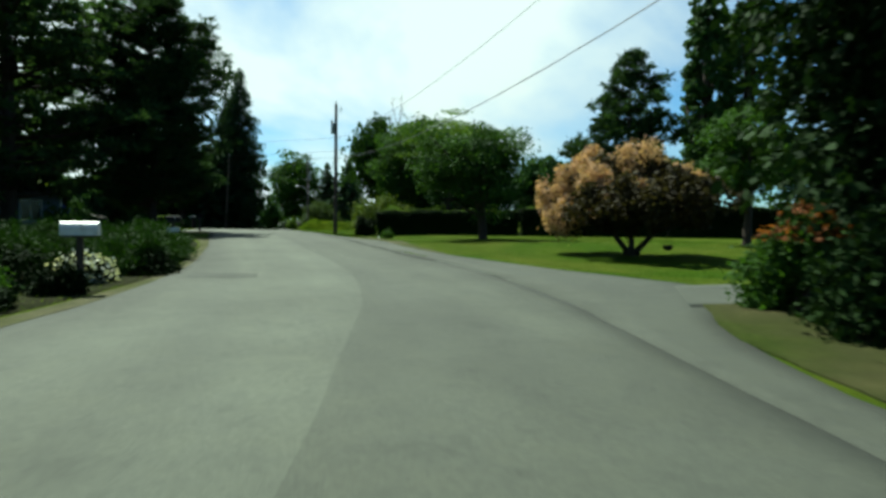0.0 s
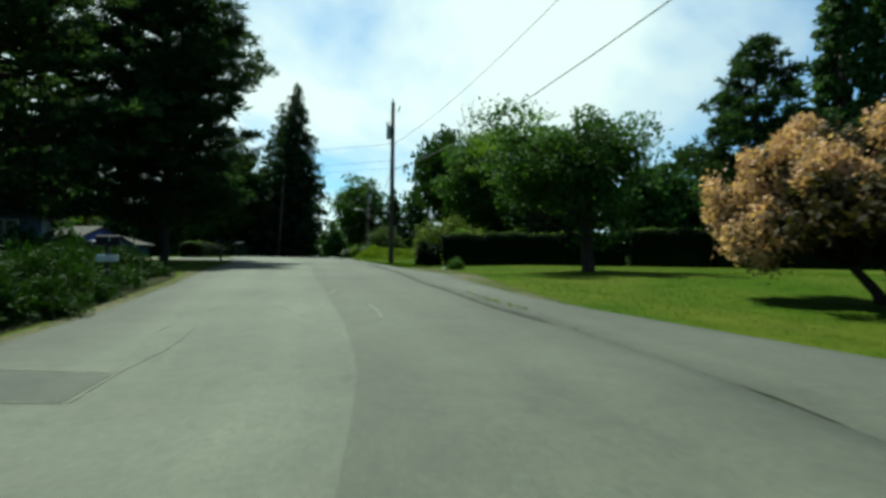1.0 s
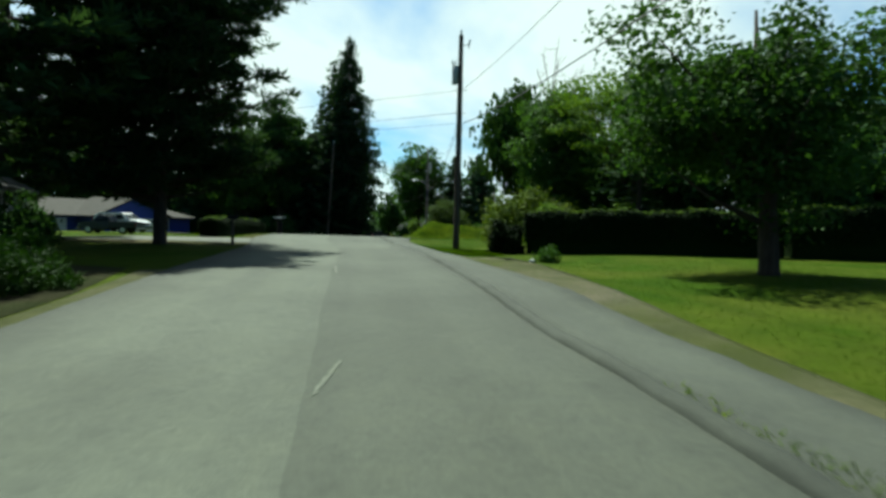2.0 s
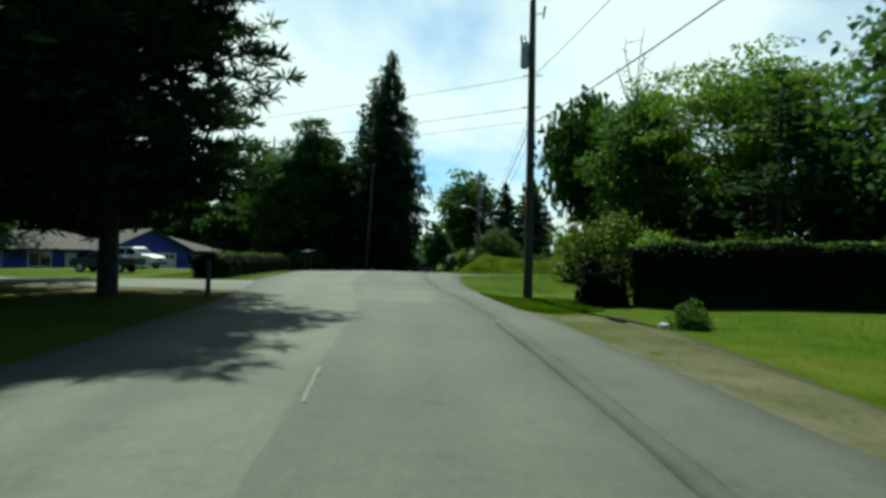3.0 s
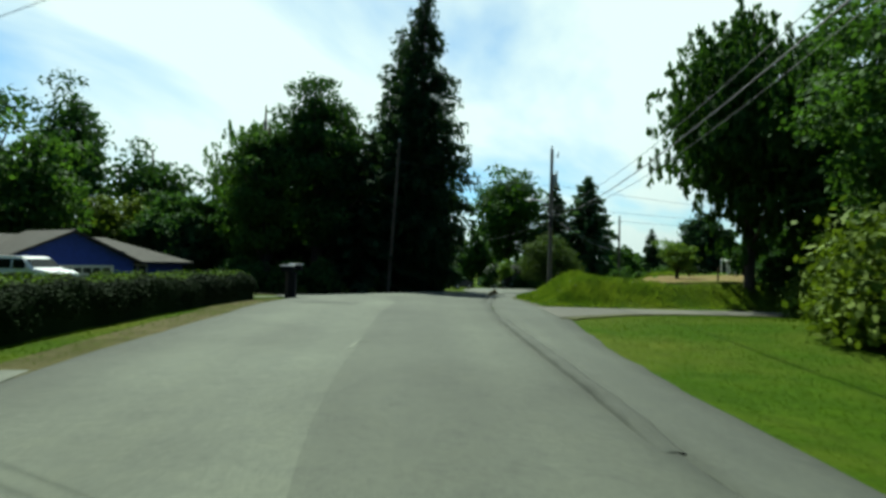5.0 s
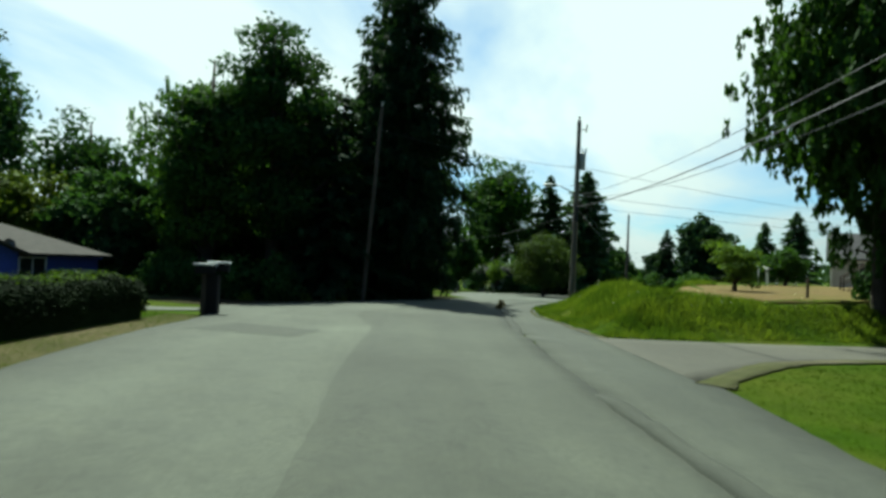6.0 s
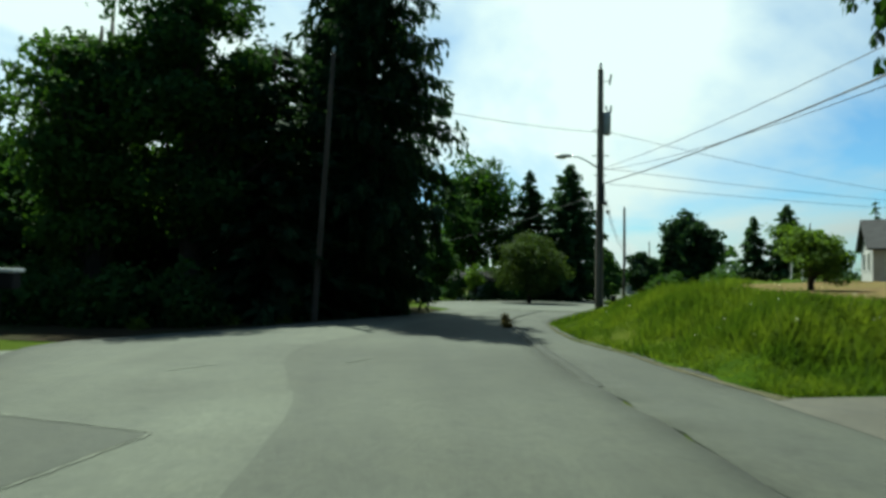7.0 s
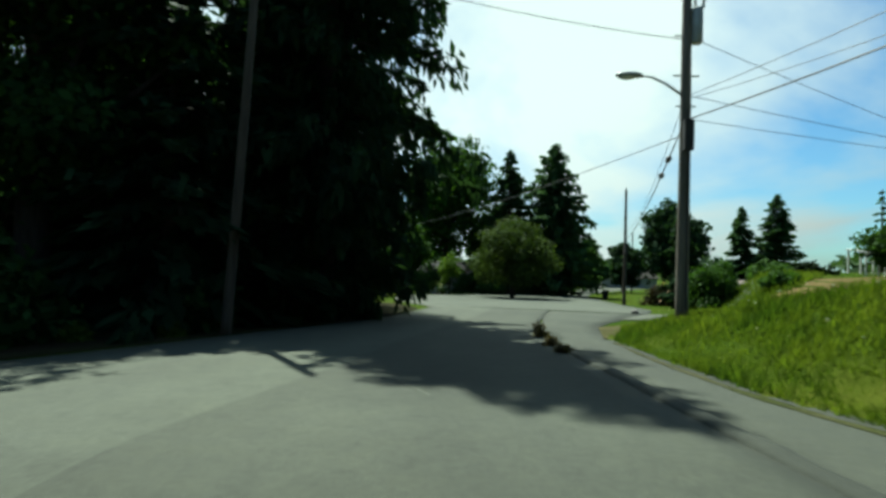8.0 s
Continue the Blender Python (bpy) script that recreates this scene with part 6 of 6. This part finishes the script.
def gable_body(ln, span, wall, rise):
    bm = bmesh.new()
    out = [(-span / 2, -0.3), (span / 2, -0.3), (span / 2, wall), (0, wall + rise), (-span / 2, wall)]
    ring = [bm.verts.new((-ln / 2, y, z)) for y, z in out]
    f = bm.faces.new(ring)
    up = bmesh.ops.extrude_face_region(bm, geom=[f])["geom"]
    bmesh.ops.translate(bm, vec=(ln, 0, 0), verts=[g for g in up if isinstance(g, bmesh.types.BMVert)])
    bmesh.ops.recalc_face_normals(bm, faces=bm.faces)
    return bm


def siding(ln, wall, step, mat, parent, m, name="siding"):
    """Overlapping boards on a wall, as one relief."""
    bm = bmesh.new()
    z = 0.0
    while z < wall - 0.02:
        t = min(step, wall - z)
        v = [bm.verts.new(p) for p in ((-ln / 2, -0.028, z), (ln / 2, -0.028, z), (ln / 2, -0.008, z + t), (-ln / 2, -0.008, z + t))]
        bm.faces.new(v)
        u = [bm.verts.new(p) for p in ((-ln / 2, 0.0, z), (ln / 2, 0.0, z), (ln / 2, -0.028, z), (-ln / 2, -0.028, z))]
        bm.faces.new(u)
        z += step
    ob = part(name, bm, mat, parent)
    ob.matrix_basis = m
    return ob


def blue_house():
    """A low blue house: long wing, front gable with a garage, lower far wing."""
    bx, by = -48.8, 74.6
    z = -1.2
    ob = thing("house", bx, by, z, 74, "low blue house with a grey shingle roof and front gable", "house")
    # long wing, ridge along local x
    body, cover = gable_body(22, 8.0, 2.4, 1.45), gable_roof(22, 8.0, 1.45, 0.55, 0.14)
    for v in list(body.verts) + list(cover.verts):
        if v.co.x > 5 and abs(v.co.y) < 0.01 and v.co.z > 1.2:
            v.co.x -= 4.4          # hipped far end
    part("wall", body, M_BLUE, ob).location = (-2.0, 5.2, 0)
    part("roof", cover, M_ROOF, ob, "grey asphalt shingle roof").location = (-2.0, 5.2, 2.4)
    # front gable towards the road, ridge along local y
    g = part("wall", gable_body(6.5, 7.4, 2.4, 1.7), M_BLUE, ob, "blue gable end")
    g.matrix_basis = pose(0.0, 1.2, 0, 0, 0, 90)
    part("roof", gable_roof(6.5, 7.4, 1.7, 0.45, 0.14), M_ROOF, ob, "grey asphalt shingle roof").matrix_basis = pose(0.0, 1.2, 2.4, 0, 0, 90)
    door = part("garage_door", a_box(-2.4, -0.08, 0, 2.4, 0.0, 2.1, bevel=0.01), M_CREAM, ob, "cream garage door with a row of panes")
    door.matrix_basis = pose(0, -2.06, 0.02)
    for k in range(8):
        part("pane", a_box(-2.2 + k * 0.56, -0.1, 1.62, -1.74 + k * 0.56, -0.084, 1.95), M_GLASS, door)
    for k in range(3):
        part("panel", a_box(-2.3, -0.1, 0.1 + k * 0.5, 2.3, -0.083, 0.52 + k * 0.5, bevel=0.01), M_CREAM, door)
    siding(7.3, 2.3, 0.2, M_BLUE, ob, pose(0, -2.06, 0.0) @ pose(0, 0.012, 0))
    window(1.6, 1.1, ob, pose(-7.5, 1.18, 0.95))
    window(1.6, 1.1, ob, pose(-11.0, 1.18, 0.95))
    window(1.2, 1.1, ob, pose(5.6, 1.18, 0.95))
    part("entrance_door", a_box(-5.6, 1.1, 0, -4.7, 1.19, 2.05, bevel=0.01), M_WHITE, ob, "white front door")
    for s in (-13.6, 8.8):
        part("gutter", a_box(s, 0.52, 2.12, s + 0.09, 0.62, 2.22), M_BLUE, ob)
    dish = bmesh.new()
    bmesh.ops.create_uvsphere(dish, u_segments=16, v_segments=10, radius=0.30)
    bmesh.ops.delete(dish, geom=[v for v in dish.verts if v.co.z > -0.09], context="VERTS")
    d = part("satellite_dish", dish, M_CARGREY, ob, "dark grey satellite dish on the eave")
    d.matrix_basis = pose(4.4, 0.75, 2.85, 60, 20, 0)
    part("mast", tubes("mast", [([(4.4, 0.9, 2.3), (4.4, 0.8, 2.75)], [0.025, 0.025])], 6), M_STEEL, ob)
    return ob


blue_house()


def plain_house(x, y, z, turn, ln, span, wall, rise, mwall, mroof, label, wins, storeys=1, stairs=False):
    ob = thing("house", x, y, z, turn, label, "house")
    part("wall", gable_body(ln, span, wall, rise), mwall, ob)
    part("roof", gable_roof(ln, span, rise, 0.4, 0.14), mroof, ob).location = (0, 0, wall)
    for s in range(storeys):
        for k in range(wins):
            wx = -ln / 2 + ln * (k + 0.5) / wins
            window(1.1, 1.2, ob, pose(wx, -span / 2 - 0.02, 0.9 + s * 2.7))
        for k in (-1, 1):
            window(1.0, 1.2, ob, pose(-ln / 2 - 0.02, k * span * 0.22, 0.9 + s * 2.7, 0, 0, -90))
    for s in (-1, 1):
        part("corner_board", a_box(-ln / 2 - 0.03, s * span / 2 - 0.06, 0, -ln / 2 + 0.06, s * span / 2 + 0.06, wall), M_WHITE, ob)
    if stairs:
        st = part("porch_stair", a_box(-ln / 2 - 1.3, -span / 2 - 0.1, 1.1, -ln / 2 - 0.02, -span / 2 + 1.4, 1.25), M_POST, ob, "dark wooden porch stair with handrails")
        for k in range(6):
            part("step", a_box(-ln / 2 - 1.6 - 0.27 * k, -span / 2, 0.92 - 0.18 * k, -ln / 2 - 1.31 - 0.27 * k, -span / 2 + 1.2, 0.97 - 0.18 * k), M_POST, st)
        for s in (-0.05, 1.25):
            yy = -span / 2 + s
            part("handrail", tubes("handrail", [([(-ln / 2 - 0.05, yy, 2.1), (-ln / 2 - 1.3, yy, 2.1), (-ln / 2 - 2.9, yy, 0.95)], [0.045] * 3), ([(-ln / 2 - 0.05, yy, 1.65), (-ln / 2 - 1.3, yy, 1.65), (-ln / 2 - 2.9, yy, 0.5)], [0.03] * 3)]
                 + [([(-ln / 2 - px, yy, 0.0), (-ln / 2 - px, yy, pz)], [0.045, 0.045]) for px, pz in ((0.06, 2.1), (1.3, 2.1), (2.85, 1.0))], 6), M_POST, st)
    return ob


plain_house(3.7, 114.0, ground_at(-3, 111) - 0.1, -15, 11.0, 7.0, 2.5, 2.0, M_GREYWALL, M_ROOFDARK, "grey house with a dark shingle roof beyond the field", 3)
plain_house(3.4, 100.6, ground_at(-5, 96) - 0.15, -8, 11.5, 8.0, 4.9, 2.6, M_WHITE, M_ROOFDARK, "white two-storey house with a dark outside stair", 4, 2, True)
plain_house(15.5, 72.0, ground_at(15, 72) - 0.1, -6, 14.0, 8.0, 2.6, 1.8, M_GREYWALL, M_ROOF, "low grey house half hidden behind garden trees", 4)
plain_house(-28.6, 41.4, ground_at(-28, 41) - 0.1, 127, 6.0, 5.6, 2.4, 1.4, M_BLUEPALE, M_ROOFDARK, "low pale house half hidden behind cedars", 2)
plain_house(-11.0, 208.0, ground_at(-11, 208) - 0.1, 20, 12.0, 7.0, 2.5, 1.8, M_GREYWALL, M_ROOF, "distant grey house beside the far road", 3)
plain_house(-39.5, 158.0, ground_at(-39, 158) - 0.1, 0, 12.0, 7.0, 2.5, 1.6, M_GREYWALL, M_ROOFDARK, "distant low house behind firs", 3)


def shed(x, y):
    z = ground_at(x, y)
    ob = thing("shed", x, y, z, 10, "low brown board shed beyond the field", "shed")
    part("wall", gable_body(4.2, 3.0, 1.9, 0.5), M_BROWN, ob)
    part("roof", gable_roof(4.2, 3.0, 0.5, 0.25, 0.08), M_BROWN, ob).location = (0, 0, 1.9)
    for k in range(12):
        part("board", a_box(-2.1 + k * 0.35, -1.53, 0, -1.78 + k * 0.35, -1.51, 1.88), M_BROWN, ob)
    part("door", a_box(-0.45, -1.57, 0, 0.45, -1.535, 1.7), M_GREYWALL, ob)
    return ob


shed(-4.6, 137.0)


def trailer(x, y):
    z = ground_at(x, y)
    ob = thing("trailer", x, y, z, 15, "small white camping trailer beside a shed", "trailer")
    part("body", a_box(-1.6, -0.95, 0.5, 1.6, 0.95, 2.3, bevel=0.18), M_WHITE, ob)
    part("window", a_box(-0.5, -0.985, 1.3, 0.6, -0.955, 1.85), M_GLASS, ob)
    for s in (-1, 1):
        part("wheel", tubes("wheel", [([(0, s * 0.8, 0.32), (0, s * 0.98, 0.32)], [0.32, 0.32])], 16), M_TYRE, ob)
    part("drawbar", a_box(-2.5, -0.05, 0.42, -1.5, 0.05, 0.5), M_STEEL, ob)
    return ob


trailer(-1.2, 137.5)


def white_frame(x, y):
    """A white framed garden enclosure with dark mesh panels."""
    z = ground_at(x, y)
    ob = thing("garden_enclosure", x, y, z, 20, "white framed garden enclosure with wire panels", "enclosure")
    for k in range(4):
        part("post", a_box(-1.2 + k * 0.78, -0.04, -0.1, -1.12 + k * 0.78, 0.04, 1.45), M_WHITE, ob)
        part("post", a_box(-1.2 + k * 0.78, 1.1, -0.1, -1.12 + k * 0.78, 1.18, 1.65), M_WHITE, ob)
    for zz in (0.15, 0.8, 1.4):
        part("rail", a_box(-1.116, -0.035, zz, 1.14, 0.035, zz + 0.07), M_WHITE, ob)
    part("roof_panel", a_box(-1.25, -0.12, 0, 1.3, 1.3, 0.05, m=pose(0, 0, 1.47, 9, 0, 0)), M_WHITE, ob)
    return ob


white_frame(-6.7, 109.0).scale = (1.0, 1.0, 0.85)


# ---- vehicles ----
def wheels(ob, xs, track, r, w=0.22):
    for x in xs:
        for s in (-1, 1):
            y = s * track / 2
            t = part("wheel", tubes("wheel", [([(x, y - w / 2, r), (x, y - w / 2 + 0.03, r), (x, y + w / 2 - 0.03, r), (x, y + w / 2, r)], [r * 0.9, r, r, r * 0.9])], 22), M_TYRE, ob)
            part("rim", tubes("rim", [([(x, y + s * (w / 2 - 0.01), r), (x, y + s * (w / 2 + 0.012), r)], [r * 0.62, r * 0.55])], 16), M_RIM, t)


def pillar_body(outline, width, tuck, waist):
    """A body from a side outline, drawn in above the waist."""
    bm = extrude_profile(outline, width)
    bmesh.ops.bevel(bm, geom=[e for e in bm.edges], offset=0.06, segments=2, affect="EDGES", clamp_overlap=True)
    for v in bm.verts:
        if v.co.z > waist:
            v.co.y *= 1 - tuck * min(1, (v.co.z - waist) / 0.6)
    return bm


def suv(x, y, z, turn, paint_mat, label, group=""):
    ob = thing("car", x, y, z, turn, label, "car", group)
    out = [(-2.25, 0.42), (-2.32, 0.8), (-2.22, 1.12), (-1.98, 1.62), (-1.5, 1.74), (0.3, 1.74), (0.62, 1.66), (1.2, 1.16), (2.1, 1.02), (2.32, 0.85), (2.36, 0.45), (2.1, 0.3), (-2.0, 0.3)]
    part("body", pillar_body(out, 1.84, 0.14, 1.08), paint_mat, ob, smooth=False)
    for s in (-1, 1):
        for x0, x1, t0, t1 in ((-1.9, -1.15, -1.72, -1.15), (-1.07, -0.12, -1.07, -0.12), (-0.04, 0.98, -0.04, 0.52)):
            bm = bmesh.new()
            y0, y1 = s * 0.915, s * 0.815
            v = [bm.verts.new(p) for p in ((x0, y0, 1.13), (x1, y0, 1.13), (t1, y1, 1.6), (t0, y1, 1.6))]
            f = bm.faces.new(v)
            bmesh.ops.solidify(bm, geom=[f], thickness=0.02 * s)
            part("side_window", bm, M_GLASS, ob)
        part("mirror", a_box(0.82, s * 0.93 - 0.07, 1.1, 0.98, s * 0.93 + 0.07, 1.24, bevel=0.03), paint_mat, ob)
        part("headlight", a_box(2.2, s * 0.66 - 0.17, 0.78, 2.345, s * 0.66 + 0.17, 0.92, bevel=0.03), M_LAMPGLASS, ob)
        part("tail_light", a_box(-2.33, s * 0.76 - 0.08, 0.86, -2.2, s * 0.76 + 0.08, 1.2, bevel=0.02), M_TAIL, ob)
        for xx in (1.42, -1.38):
            part("arch", tubes("arch", [([(xx + math.cos(a) * 0.4, s * 0.925, 0.36 + math.sin(a) * 0.4) for a in np.linspace(0.1, 3.04, 10)], [0.03] * 10)], 6), M_BLACK, ob)
    for pts in (((0.7, -0.74, 1.62), (0.7, 0.74, 1.62), (1.2, 0.84, 1.2), (1.2, -0.84, 1.2)), ((-2.04, 0.72, 1.6), (-2.04, -0.72, 1.6), (-2.24, -0.82, 1.16), (-2.24, 0.82, 1.16))):
        bm = bmesh.new()
        f = bm.faces.new([bm.verts.new(p) for p in pts])
        bmesh.ops.solidify(bm, geom=[f], thickness=-0.025)
        part("windscreen", bm, M_GLASS, ob)
    part("bumper", a_box(2.24, -0.86, 0.36, 2.42, 0.86, 0.56, bevel=0.05), M_CARGREY, ob)
    part("bumper", a_box(-2.42, -0.86, 0.36, -2.22, 0.86, 0.56, bevel=0.05), M_CARGREY, ob)
    part("grille", a_box(2.28, -0.45, 0.66, 2.37, 0.45, 0.86, bevel=0.02), M_BLACK, ob)
    wheels(ob, (1.42, -1.38), 1.66, 0.36)
    return ob


def pickup(x, y, z, turn, label):
    ob = thing("pickup_truck", x, y, z, turn, label, "truck")
    cab = [(-0.35, 0.55), (-0.35, 1.1), (-0.2, 1.66), (0.75, 1.7), (1.2, 1.16), (2.2, 1.06), (2.42, 0.9), (2.44, 0.5), (2.1, 0.42), (-0.35, 0.42)]
    part("cab", pillar_body(cab, 1.8, 0.14, 1.1), M_CARDARK, ob)
    for s in (-1, 1):
        part("bed_side", a_box(-2.6, s * 0.87 - 0.04, 0.55, -0.38, s * 0.87 + 0.04, 1.12, bevel=0.02), M_CARDARK, ob)
        bm = bmesh.new()
        f = bm.faces.new([bm.verts.new(p) for p in ((-0.18, s * 0.9, 1.14), (0.98, s * 0.9, 1.14), (0.62, s * 0.79, 1.58), (-0.1, s * 0.79, 1.58))])
        bmesh.ops.solidify(bm, geom=[f], thickness=0.02 * s)
        part("side_window", bm, M_GLASS, ob)
        part("tail_light", a_box(-2.63, s * 0.8 - 0.06, 0.7, -2.58, s * 0.8 + 0.06, 1.05, bevel=0.015), M_TAIL, ob)
        part("headlight", a_box(2.36, s * 0.66 - 0.16, 0.72, 2.455, s * 0.66 + 0.16, 0.9, bevel=0.02), M_LAMPGLASS, ob)
    part("bed_floor", a_box(-2.58, -0.83, 0.6, -0.4, 0.83, 0.66), M_CARGREY, ob)
    part("tailgate", a_box(-2.64, -0.83, 0.58, -2.58, 0.83, 1.12, bevel=0.015), M_CARDARK, ob)
    part("bumper", a_box(-2.82, -0.85, 0.45, -2.66, 0.85, 0.6, bevel=0.03), M_RIM, ob)
    part("bumper", a_box(2.44, -0.88, 0.42, 2.58, 0.88, 0.6, bevel=0.03), M_RIM, ob)
    part("chassis", a_box(-2.5, -0.5, 0.38, 2.2, 0.5, 0.54), M_BLACK, ob)
    for k, (cx, cy, cz) in enumerate(((-1.9, -0.3, 0.4), (-1.3, 0.25, 0.5), (-0.8, -0.2, 0.42))):
        part("load", a_box(cx - 0.28, cy - 0.25, 0.66, cx + 0.28, cy + 0.25, 0.9 + cz, bevel=0.08), M_TANK if k % 2 else M_STEEL, ob, "grey sacks and tools in the bed")
    wheels(ob, (1.55, -1.5), 1.6, 0.38)
    return ob


pickup(-37.2, 60.4, ground_at(-37.2, 60.4), 196, "small dark pickup truck with a loaded bed on the grass").scale = (0.8, 0.8, 0.8)
suv(-44.3, 69.6, ground_at(-44.3, 69.6), 8, M_CARWHITE, "white sport utility car parked before the blue house")
suv(-39.6, 125.6, ground_at(-39.6, 125.6), 75, M_CARDARK, "dark car parked at the junction", "cars at the junction")
suv(-42.4, 123.0, ground_at(-42.4, 123.0), 80, M_CARGREY, "grey car parked under trees at the junction", "cars at the junction")
suv(-31.5, 153.5, ground_at(-31.5, 153.5), 10, M_CARWHITE, "pale car parked far beyond the junction", "cars at the junction")
